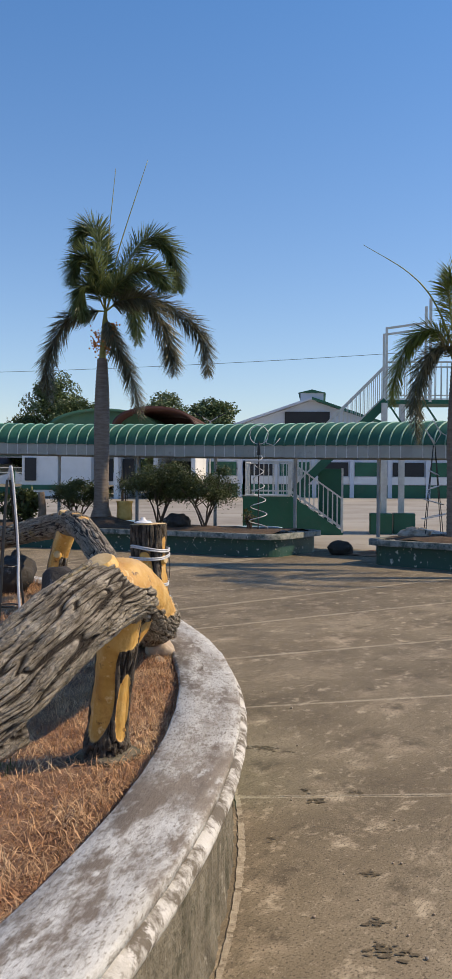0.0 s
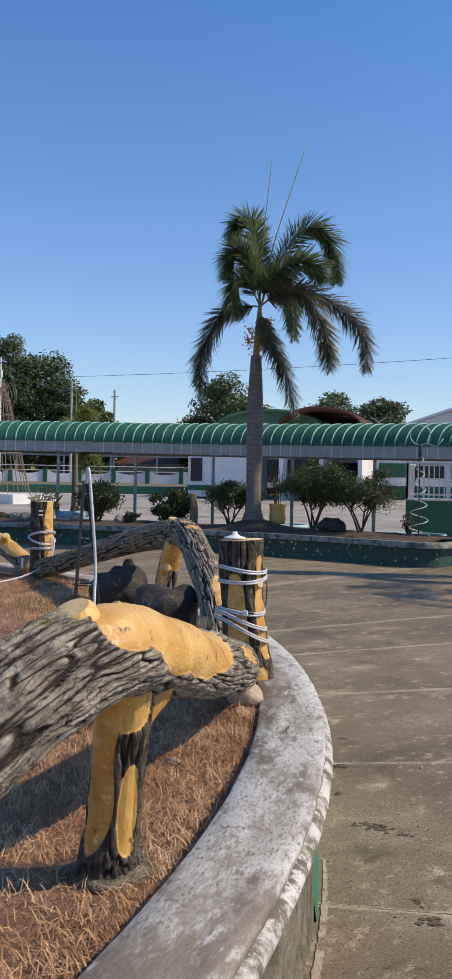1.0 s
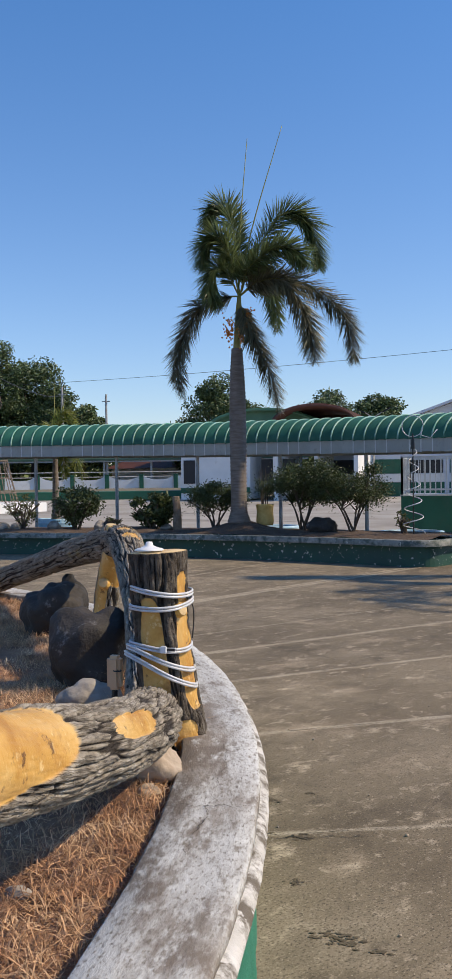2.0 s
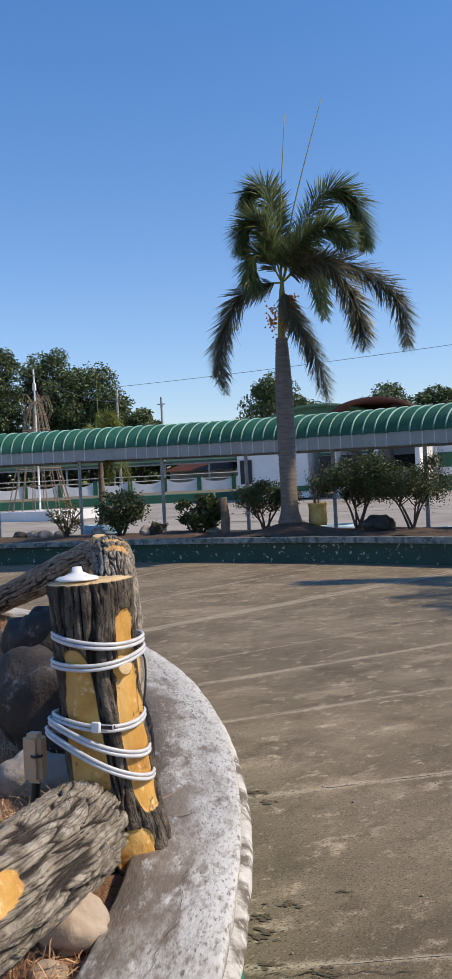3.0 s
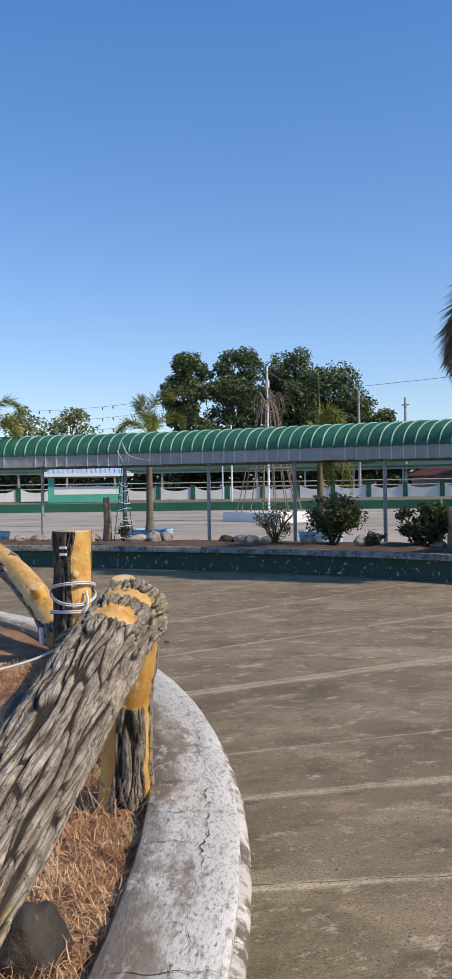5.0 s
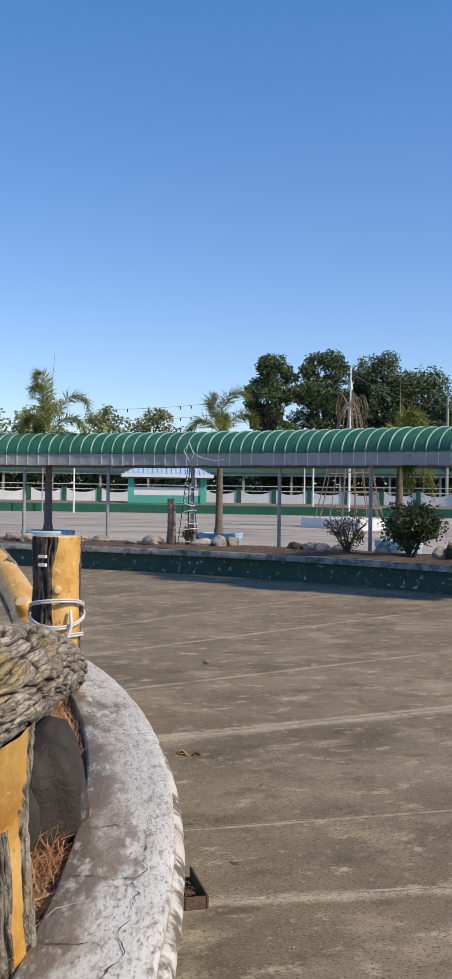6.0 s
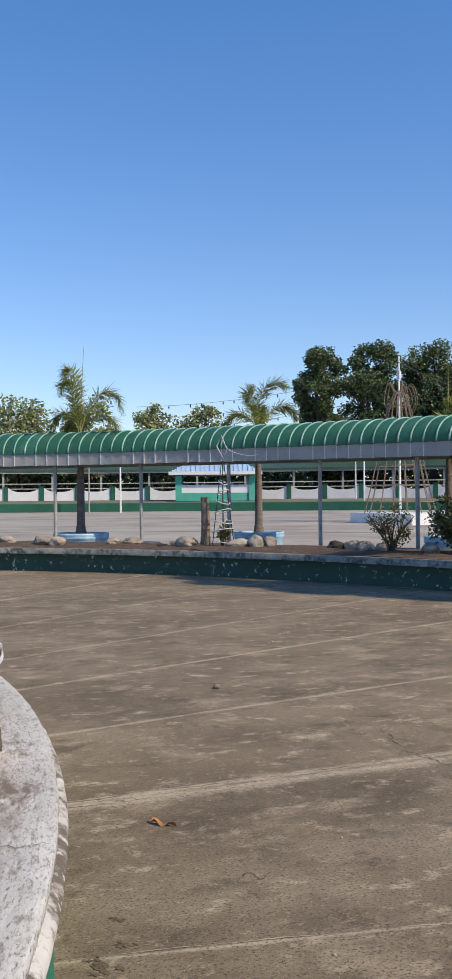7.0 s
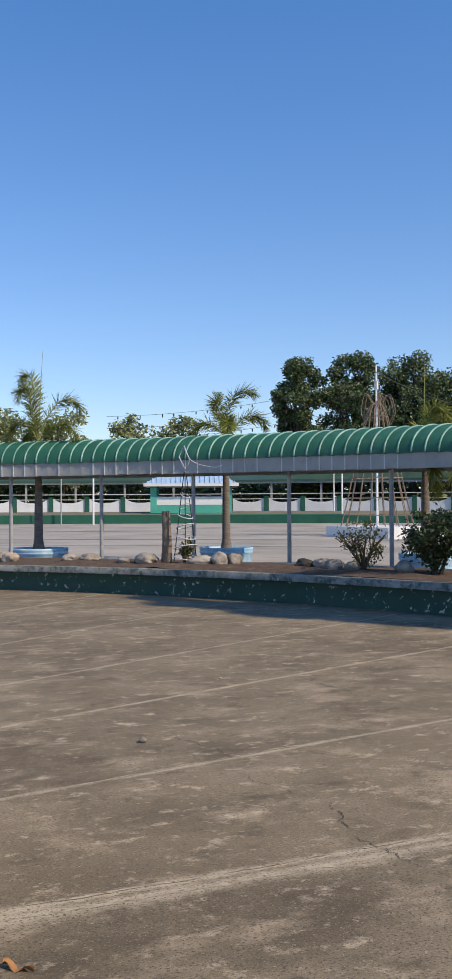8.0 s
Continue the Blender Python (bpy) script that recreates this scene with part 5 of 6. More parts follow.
# palm at the second planter
p2 = outer(18.45, 53.75)
palm2 = thing("palm_tree", (p2.x, p2.y, 0.30), "foxtail palm with yellow-green top plumes in the planter", "palm tree", "palms")
trunk(palm2, [(0.2, 0), (0.15, 0.3), (0.15, 1.2), (0.16, 2.2), (0.12, 3.0), (0.09, 3.5)])
for i, (pts, leaf, n, m) in enumerate([
        ([(0.0, 0, 3.5), (-0.1, 0, 4.3), (-0.15, -0.05, 5.0), (0.1, -0.2, 5.2), (0.3, -0.3, 4.7)], 0.42, 420, M_FRONDLIT),
        ([(0.0, 0, 3.5), (-0.35, -0.1, 4.05), (-0.8, -0.2, 3.95), (-1.1, -0.25, 3.4), (-1.2, -0.3, 2.7)], 0.42, 420, M_FRONDLIT),
        ([(0.0, 0, 3.45), (-0.25, -0.2, 3.75), (-0.6, -0.4, 3.5), (-0.8, -0.5, 2.8), (-0.75, -0.5, 2.0)], 0.42, 420, M_FRONDDRY),
        ([(0.0, 0, 3.5), (0.4, 0.1, 4.2), (0.9, 0.2, 4.3), (1.3, 0.2, 3.6), (1.4, 0.2, 2.8)], 0.45, 350, M_FROND),
        ([(0.0, 0, 3.5), (0.3, -0.4, 4.0), (0.6, -0.8, 3.8), (0.8, -1.0, 3.0), (0.85, -1.1, 2.3)], 0.45, 350, M_FROND)]):
    frond(palm2, pts, leaf, int(n * 2.6), 80 + i, m, 1.4, droop=0.5)
Geo().tube(curve_through([(0, 0, 3.6), (-0.4, 0, 4.6), (-0.9, 0.05, 5.2), (-1.75, 0.1, 5.75)], 24), [0.02 * (1.2 - u / 24) for u in range(25)], 6).make("spear_leaf", M_SHAFT, palm2, "long bare leaf rib", smooth=True)


def tub(loc, r, h):
    t = thing("plant_tub", loc, "wide round pale blue concrete planting tub", "plant tub", "plant tubs")
    Geo().lathe([(r * 0.93, 0.0), (r * 0.95, h * 0.55), (r * 0.99, h * 0.62), (r, h * 0.7), (r * 0.97, h * 0.78), (r, h * 0.86), (r * 0.99, h), (r * 0.88, h), (r * 0.86, h * 0.85)], 40).make("bowl", M_TUB, t, smooth=True)
    Geo().lathe([(r * 0.87, h * 0.86), (r * 0.4, h * 0.92), (0.001, h * 0.95)], 24).make("soil", M_SOIL, t, "dark soil", smooth=True)
    return t


TUB_PALMS = [
    ((-18.61, 21.34), 0.68, 2.50, 0.085, (0.0, 0.10, 2.1), [
        [(0, 0, 0), (-0.06, 0.1, 0.7), (-0.12, 0.2, 1.3), (-0.27, 0.25, 1.5), (-0.38, 0.3, 1.28)], [(0, 0, 0), (-0.1, -0.2, 0.5), (-0.2, -0.3, 1.0), (-0.35, -0.4, 1.1), (-0.45, -0.4, 0.8)],
        [(0, 0, 0), (0.22, 0.1, 0.6), (0.53, 0.2, 0.95), (0.84, 0.2, 0.88), (1.0, 0.2, 0.45)], [(0, 0, 0), (0.3, -0.3, 0.3), (0.6, -0.5, 0.35), (0.8, -0.6, 0.1), (0.88, -0.6, -0.2)],
        [(0, 0, 0), (-0.22, 0.1, 0.38), (-0.46, 0.2, 0.44), (-0.64, 0.2, 0.2), (-0.74, 0.2, -0.1)], [(0, 0, 0), (-0.1, 0.5, 0.3), (-0.2, 0.8, 0.3), (-0.3, 1.0, -0.1)]]),
    ((-15.37, 24.19), 0.62, 2.55, 0.08, (0.0, 0.0, 0.0), [
        [(0, 0, 0), (0.03, 0.0, 0.53), (0.18, 0.1, 0.84), (0.42, 0.1, 0.92), (0.62, 0.1, 0.82)], [(0, 0, 0), (-0.09, 0.1, 0.45), (-0.18, 0.1, 0.68), (-0.14, 0.1, 0.88)],
        [(0, 0, 0), (-0.22, -0.1, 0.22), (-0.42, -0.2, 0.27), (-0.64, -0.2, 0.12), (-0.7, -0.2, -0.03)], [(0, 0, 0), (0.27, 0.1, 0.33), (0.5, 0.2, 0.45), (0.7, 0.2, 0.37), (0.8, 0.2, 0.18)],
        [(0, 0, 0), (0.02, -0.4, 0.3), (0.05, -0.7, 0.25), (0.06, -0.9, 0.0)]]),
    ((-10.66, 24.99), 0.55, 2.2, 0.08, (0.0, 0.0, 1.75), [
        [(0, 0, 0), (0.10, 0.0, 0.45), (0.30, 0.1, 0.60), (0.48, 0.1, 0.35), (0.55, 0.1, -0.4), (0.5, 0.1, -1.1)], [(0, 0, 0), (0.08, -0.2, 0.5), (0.22, -0.3, 0.72), (0.42, -0.4, 0.58), (0.55, -0.4, 0.2)],
        [(0, 0, 0), (0.15, 0.2, 0.2), (0.4, 0.3, 0.1), (0.65, 0.3, -0.5), (0.75, 0.3, -1.2)], [(0, 0, 0), (-0.06, 0.3, 0.35), (-0.2, 0.5, 0.3), (-0.3, 0.6, -0.2)],
        [(0, 0, 0), (0.1, -0.3, 0.1), (0.18, -0.5, -0.4), (0.2, -0.5, -1.0)]])]
for k, ((x, y), wide, h, r, tip, plan) in enumerate(TUB_PALMS):
    gz = ground_z(math.hypot(x - CX, y - CY), math.degrees(math.atan2(y - CY, x - CX)))
    tub((x, y, gz), wide, 0.33)
    facing = math.degrees(math.atan2(y - 7.2, x + 0.4)) - 90
    p = thing("palm_tree", (x, y, gz + 0.27), "small palm with few uneven fronds growing in a pale blue tub", "palm tree", "palms", rz=facing)
    trunk(p, [(r * 1.75, 0), (r * 1.2, 0.25), (r * 1.05, h * 0.5), (r * 0.8, h * 0.8), (r * 0.5, h)])
    grow = 1.2 if k == 1 else 1.05
    for i, pts in enumerate(plan):
        frond(p, [(a * grow, b * grow, c * grow + h) for a, b, c in pts], 0.36, 460, 300 + 20 * k + i, M_FRONDLIT, 0.9, droop=0.35, r0=0.013)
    if tip[2]:
        Geo().tube([(0, 0, h), (tip[1] * 0.5, 0, h + tip[2] * 0.6), (tip[1], 0.02, h + tip[2])], [0.016, 0.010, 0.004], 6).make("spear_leaf", M_SHAFT, p, "unopened spear leaf")
tub((outer(20.9, 71.3).x, outer(20.9, 71.3).y, 0), 0.72, 0.42)
tub((outer(22.4, 82.0).x, outer(22.4, 82.0).y, 0), 0.6, 0.42)


# ---- shrubs, stumps and rocks of the ring planter ----
def shrub(loc, size, seed, material, label, stems=5, leaves=2600, leaf=0.05, up=0.35, clumps=26, name="shrub"):
    """Branching stems and a crown of small leaves in uneven clumps."""
    s = thing(name, loc, label, "shrub", "shrubs")
    rs = random.Random(seed)
    for i in range(stems):
        g = Geo()
        th = 2 * math.pi * i / stems + rs.uniform(-0.5, 0.5)
        e = Vector((math.cos(th) * size[0] * 0.45, math.sin(th) * size[1] * 0.45, size[2] * rs.uniform(0.55, 0.75)))
        mid = Vector((e.x * 0.4 + rs.uniform(-0.05, 0.05), e.y * 0.4, e.z * 0.5))
        g.tube(curve_through([(rs.uniform(-0.06, 0.06), rs.uniform(-0.06, 0.06), -0.05), mid, e], 10), [0.026 - 0.0018 * j for j in range(11)], 6)
        stem = g.make("stem", M_STEM, s, smooth=True)
        for _ in range(3):
            q = mid + Vector((rs.uniform(-0.3, 0.3) * size[0], rs.uniform(-0.3, 0.3) * size[1], rs.uniform(0.15, 0.4) * size[2]))
            Geo().tube([mid, (mid + q) / 2 + Vector((0, 0, 0.03)), q], [0.013, 0.010, 0.006], 5).make("twig", M_STEM, stem, smooth=True)
    g = Geo()
    centres = []
    for _ in range(clumps):
        while True:
            d = Vector((rs.uniform(-1, 1), rs.uniform(-1, 1), rs.uniform(-1, 1)))
            if 0.2 < d.length < 1.0:
                break
        centres.append(Vector((d.x * size[0] * 0.5, d.y * size[1] * 0.5, size[2] * (up + (1 - up) * (0.5 + 0.48 * d.z)))))
    spread = [rs.uniform(0.045, 0.095) for _ in centres]
    for _ in range(leaves):
        j = rs.randrange(len(centres))
        c, w = centres[j], spread[j]
        p = c + Vector((rs.gauss(0, w) * size[0], rs.gauss(0, w) * size[1], rs.gauss(0, w * 0.85) * size[2]))
        d = Vector((rs.uniform(-1, 1), rs.uniform(-1, 1), rs.uniform(-0.6, 0.9))).normalized() * leaf * rs.uniform(0.7, 1.3)
        w = d.cross(Vector((rs.uniform(-1, 1), rs.uniform(-1, 1), rs.uniform(-1, 1)))).normalized() * leaf * 0.24
        g.add([p, p + d * 0.5 + w, p + d, p + d * 0.5 - w], [(0, 1, 2, 3)])
    g.make("leaves", material, s, "small dense leaves")
    return s


def on_bed(r, a, dz=0.0):
    p = outer(r, a)
    return (p.x, p.y, bed_height(r, a) + dz)


shrub(on_bed(18.5, 81.6), (1.35, 1.1, 0.98), 1, M_SHRUB, "dark green rounded shrub on bare stems in the planter", 5, 11000, 0.048, 0.38, 34)
shrub(on_bed(18.5, 75.3), (1.55, 1.2, 1.42), 2, M_SHRUB, "tall dark green shrub on many thin stems in the planter", 6, 17000, 0.048, 0.36, 44)
shrub(on_bed(18.5, 71.9), (1.4, 1.1, 1.36), 3, M_SHRUB, "tall dark green shrub beside a boulder in the planter", 5, 15000, 0.048, 0.36, 40)
shrub(on_bed(18.5, 86.2), (0.95, 0.9, 0.75), 4, M_SHRUB, "low dark shrub with strap-like leaves in the planter", 7, 3600, 0.11, 0.05)
shrub(on_bed(18.5, 92.0), (1.10, 0.95, 1.0), 5, M_SHRUB, "dark green bush with reddish twigs in the planter", 9, 4600, 0.075, 0.06, 48)
shrub(on_bed(18.4, 95.8), (0.95, 0.8, 0.85), 6, M_SHRUBLIT, "sparse yellowing bush with bare twigs in the planter", 8, 900, 0.06, 0.1)
shrub(on_bed(18.6, 68.6), (0.3, 0.3, 0.45), 7, M_SHRUBLIT, "thin weed beside the shrub", 5, 150, 0.06, 0.2, 12)
shrub(on_bed(18.4, 88.9), (0.45, 0.4, 0.3), 8, M_SHRUBLIT, "small weeds among the rocks", 5, 260, 0.05, 0.1, 12)
shrub(on_bed(18.5, 106.6), (0.28, 0.28, 0.5), 9, M_SHRUBLIT, "small green plant beside the post stump", 3, 380, 0.07, 0.1, 12)

for r, a, h, seed in ((18.4, 84.3, 0.78, 51), (18.4, 107.7, 1.02, 52)):
    s = thing("wooden_stump", on_bed(r, a, -0.05), "weathered brown upright tree stump in the planter", "stump", "stumps")
    log_part("trunk", [(0, 0, 0), (0.01, 0, h * 0.5), (-0.02, 0, h)], [0.10, 0.085, 0.075], [(0.7, 300, 0.3, 30)], s, "", M_VINE, 40, 0.02, seed=seed, upright=True)
sack = thing("planting_sack", on_bed(18.7, 78.3), "yellow woven sack of soil standing in the planter", "sack")
Geo().lathe([(0.001, 0.0), (0.17, 0.0), (0.19, 0.1), (0.175, 0.28), (0.185, 0.40), (0.20, 0.44), (0.16, 0.45), (0.001, 0.40)], 18).make("bag", M_SACK, sack, smooth=True)
g = Geo()
rs = random.Random(3)
for i in range(7):
    x, y = rs.uniform(-0.08, 0.08), rs.uniform(-0.08, 0.08)
    g.tube([(x, y, 0.38), (x * 1.5, y * 1.5, 0.9), (x * 2, y * 2, rs.uniform(1.1, 1.3))], [0.01, 0.007, 0.003], 5)
g.make("canes", M_STEM, sack, "thin dark plant canes")
for i, (r, a, sx, sy, sz, m) in enumerate([(18.3, 108.9, 0.26, 0.2, 0.13, M_ROCK), (18.3, 105.3, 0.25, 0.2, 0.10, M_ROCK), (18.35, 104.2, 0.17, 0.15, 0.15, M_ROCK), (18.5, 103.6, 0.15, 0.14, 0.14, M_ROCK),
                                          (18.3, 117.8, 0.22, 0.17, 0.12, M_STONE), (18.4, 119.0, 0.2, 0.18, 0.13, M_ROCK), (18.35, 112.6, 0.2, 0.16, 0.09, M_ROCK), (18.4, 114.0, 0.17, 0.16, 0.09, M_ROCK), (18.5, 98.3, 0.20, 0.15, 0.12, M_ROCK),
                                          (18.3, 97.2, 0.18, 0.15, 0.11, M_ROCK), (18.4, 99.2, 0.16, 0.12, 0.10, M_ROCKDARK), (18.3, 93.4, 0.16, 0.14, 0.12, M_ROCK), (18.4, 90.0, 0.17, 0.15, 0.13, M_ROCK), (18.4, 89.4, 0.13, 0.1, 0.16, M_ROCKDARK),
                                          (18.3, 73.6, 0.28, 0.22, 0.2, M_ROCKDARK), (18.5, 85.2, 0.15, 0.12, 0.08, M_ROCK), (18.3, 96.2, 0.14, 0.12, 0.1, M_ROCK), (18.2, 56.0, 0.34, 0.2, 0.12, M_ROCK), (18.4, 110.5, 0.15, 0.12, 0.07, M_ROCK), (18.4, 121.5, 0.2, 0.16, 0.1, M_ROCK)]):
    rock("rock", on_bed(r, a, sz * 0.45), (sx, sy, sz), 60 + i, m, "rounded grey-brown rock set on the planter soil", 40 * i, "planter rocks")


def wire_tower(loc, h, r, label, hoops=7):
    t = thing("wire_tower", loc, label, "light frame", "wire light frames")
    for i in range(4):
        th = math.pi / 4 + math.pi / 2 * i
        Geo().tube([(r * math.cos(th), r * math.sin(th), 0), (0.02 * math.cos(th), 0.02 * math.sin(th), h)], 0.009, 6).make("leg", M_BLACK, t)
    for i in range(hoops):
        z = h * (0.08 + 0.78 * i / hoops)
        rr = r * (1 - z / h) + 0.02
        tilt = 0.05 if i % 2 else -0.05
        Geo().tube([(rr * 1.1 * math.cos(u * math.pi / 8), rr * 1.1 * math.sin(u * math.pi / 8), z + tilt * math.cos(u * math.pi / 8)) for u in range(17)], 0.010, 6, cap=False).make("rope_loop", M_ROPE, t, "white rope light loop", smooth=True)
    pts = [(-0.16, 0, h + 0.30), (0.02, 0, h + 0.04), (0.12, 0, h + 0.22), (-0.02, 0, h + 0.5), (-0.16, 0, h + 0.30), (0.0, 0, h + 0.02)]
    Geo().tube(pts, 0.011, 6).make("head_loop", M_ROPE, t, "bent white rope light", smooth=True)
    Geo().tube(curve_through([(-0.02, 0, h + 0.45), (0.2, 0, h + 0.2), (0.65, 0.05, h + 0.08), (0.9, 0.05, h + 0.1)], 20), 0.008, 6).make("strand", M_ROPE, t, "loose strand")
    return t


wire_tower(on_bed(18.4, 106.5, -0.03), 1.72, 0.22, "black wire cone frame wound with white rope light")
tw = thing("wire_tower", on_bed(18.4, 67.6, -0.03), "black pole with a white rope light spiral", "light frame", "wire light frames")
Geo().tube([(0, 0, 0), (0, 0, 1.9)], 0.014, 6).make("pole", M_BLACK, tw)
Geo().lathe([(0.04, 0), (0.03, 0.16), (0.005, 0.3)], 10, (0, 0, 1.62)).make("cap", M_BLACK, tw, "black cone top")
Geo().tube([((0.06 + 0.15 * (1 - i / 90)) * math.cos(i * 0.38), (0.06 + 0.15 * (1 - i / 90)) * math.sin(i * 0.38), 0.05 + 1.65 * i / 90) for i in range(91)], 0.010, 6).make("spiral", M_ROPE, tw, "white rope light spiral", smooth=True)
Geo().tube([(0.2 * math.cos(u * 0.45), 0, 2.05 + 0.2 * math.sin(u * 0.45)) for u in range(15)] + [(0.15, 0, 1.88), (0.32, 0, 1.82), (0.45, 0, 1.98)], 0.009, 6).make("head_loop", M_ROPE, tw, "coiled white rope light", smooth=True)
wire_tower(on_bed(18.3, 54.9, -0.03), 1.75, 0.24, "black wire cone frame wound with white rope light", 5)

# ---- staircase and overhead walkway behind the canopy ----
stair = thing("steel_staircase", (0, 0, 0), "steel staircase with pale railings and green stringers", "staircase")
SY0, SY1, SY2 = 25.9, 27.0, 28.2
for i in range(6):
    Geo().box((1.28 - 0.25 * i, (SY0 + SY1) / 2, 0.05 + 0.18 * (i + 1) - 0.02), (0.29, SY1 - SY0, 0.04)).box((1.14 - 0.25 * i, (SY0 + SY1) / 2, 0.05 + 0.18 * i + 0.09), (0.02, SY1 - SY0, 0.18)).make("step", M_STEEL, stair, "grey lower step")
for y in (SY0 - 0.02, SY1 + 0.02):
    Geo().add([(1.45, y, 0.04), (1.45, y, 0.14), (-0.05, y, 1.16), (-0.05, y, 0.04)] + [(1.45, y + 0.04, 0.04), (1.45, y + 0.04, 0.14), (-0.05, y + 0.04, 1.16), (-0.05, y + 0.04, 0.04)],
              [(0, 1, 2, 3), (7, 6, 5, 4), (0, 4, 5, 1), (1, 5, 6, 2), (2, 6, 7, 3), (3, 7, 4, 0)]).make("stringer", M_GREENPAINT, stair, "solid green stair side")
Geo().box((-0.72, (SY0 + SY2) / 2, 0.58), (1.34, SY2 - SY0, 1.08)).make("landing", M_GREENPAINT, stair, "green painted landing block")
Geo().box((-0.72, (SY0 + SY2) / 2, 1.14), (1.38, SY2 - SY0 + 0.04, 0.04)).make("landing_top", M_STEEL, stair, "grey landing floor")
for i in range(15):
    x, z = 0.05 + 0.18 * i, 1.16 + 0.183 * (i + 1)
    Geo().box((x, (SY1 + SY2) / 2 + 0.05, z), (0.24, SY2 - SY1 - 0.1, 0.035)).make("step", M_STEEL, stair, "steel upper step")
for y in (SY1 + 0.08, SY2):
    Geo().span((-0.08, y, 1.12), (2.7, y, 3.93), 0.05, 0.24).make("stringer", M_GREENPAINT, stair, "green steel stringer")


def railing(parent, a, b, height, gap, material=M_STEEL, rails=2):
    a, b = Vector(a), Vector(b)
    n = max(1, int((b - a).length / gap))
    up = Vector((0, 0, height))
    Geo().span(a + up, b + up, 0.045, 0.045).make("handrail", material, parent)
    Geo().span(a + up * 0.12, b + up * 0.12, 0.03, 0.03).make("bottom_rail", material, parent)
    for i in range(n + 1):
        p = a + (b - a) * (i / n)
        w = 0.05 if i in (0, n) else 0.022
        Geo().span(p, p + up, w, w).make("baluster" if w < 0.05 else "rail_post", material, parent)


for y in (SY0, SY1):
    railing(stair, (1.42, y, 0.12), (-0.05, y, 1.16), 0.95, 0.16)
railing(stair, (-1.36, SY0, 1.16), (-0.1, SY0, 1.16), 0.95, 0.13)
railing(stair, (-1.36, SY0, 1.16), (-1.36, SY2, 1.16), 0.95, 0.16)
railing(stair, (-1.36, SY2, 1.16), (-0.1, SY2, 1.16), 0.95, 0.13)
for y in (SY1 + 0.08, SY2):
    railing(stair, (0.0, y, 1.3), (2.68, y, 4.0), 1.0, 0.17)
Geo().box((1.08, 27.85, 1.0), (0.7, 0.08, 1.9)).make("side_wall", M_GREENPAINT, stair, "green wall below the upper flight")
Geo().box((1.46, 27.85, 1.0), (0.06, 0.1, 1.95)).make("edge_post", M_STEEL, stair, "pale edge post")

deck = thing("overhead_walkway", (0, 0, 0), "raised steel walkway on columns with pale railings", "walkway bridge")
Geo().box((5.9, 27.7, 3.9), (6.5, 1.25, 0.12)).make("deck", M_GREENPAINT, deck, "dark green deck edge")
Geo().box((5.9, 27.05, 3.05), (6.5, 0.08, 0.08)).make("lower_chord", M_GREENPAINT, deck)
for i in range(6):
    x = 2.75 + 1.05 * i
    Geo().span((x, 27.05, 3.85), (x + 0.52, 27.05, 3.07), 0.05, 0.05).make("brace", M_GREENPAINT, deck)
    Geo().span((x + 0.52, 27.05, 3.07), (x + 1.05, 27.05, 3.85), 0.05, 0.05).make("brace", M_GREENPAINT, deck)
for y in (27.1, 28.3):
    railing(deck, (2.7, y, 3.96), (9.1, y, 3.96), 1.1, 0.17)
for y in (27.1, 28.3):
    Geo().span((2.69, y, 3.9), (2.69, y, 6.08), 0.07, 0.07).make("portal_post", M_STEEL, deck)
    Geo().span((2.69, y, 6.05), (3.95, y, 6.22), 0.06, 0.06).make("portal_beam", M_STEEL, deck)
    Geo().span((3.95, y, 3.9), (3.95, y, 6.9), 0.08, 0.08).make("portal_post", M_STEEL, deck)
for x, y in ((2.63, 26.9), (3.16, 27.2), (6.2, 27.0), (6.7, 28.0)):
    column = Geo().box((x, y, 2.0), (0.17, 0.17, 3.7)).make("column", M_STEEL, deck, "pale square column")
    Geo().box((x - 0.1 if x < 3 else x + 0.05, y - 0.3, 0.36), (0.62, 0.6, 0.6)).make("footing", M_GREENPAINT, column, "green concrete footing", bevel=0.015)

# ---- hall with a gabled front ----
hall = thing("gabled_hall", (0, 0, 0), "large pale hall with a gabled front and green lower walls", "building")
Y0, Y1 = 61.3, 84.0
left, right, ridge_x = -9.6, 10.2, 0.2


def slope(x):
    return 6.95 - abs(x - ridge_x) * 0.345


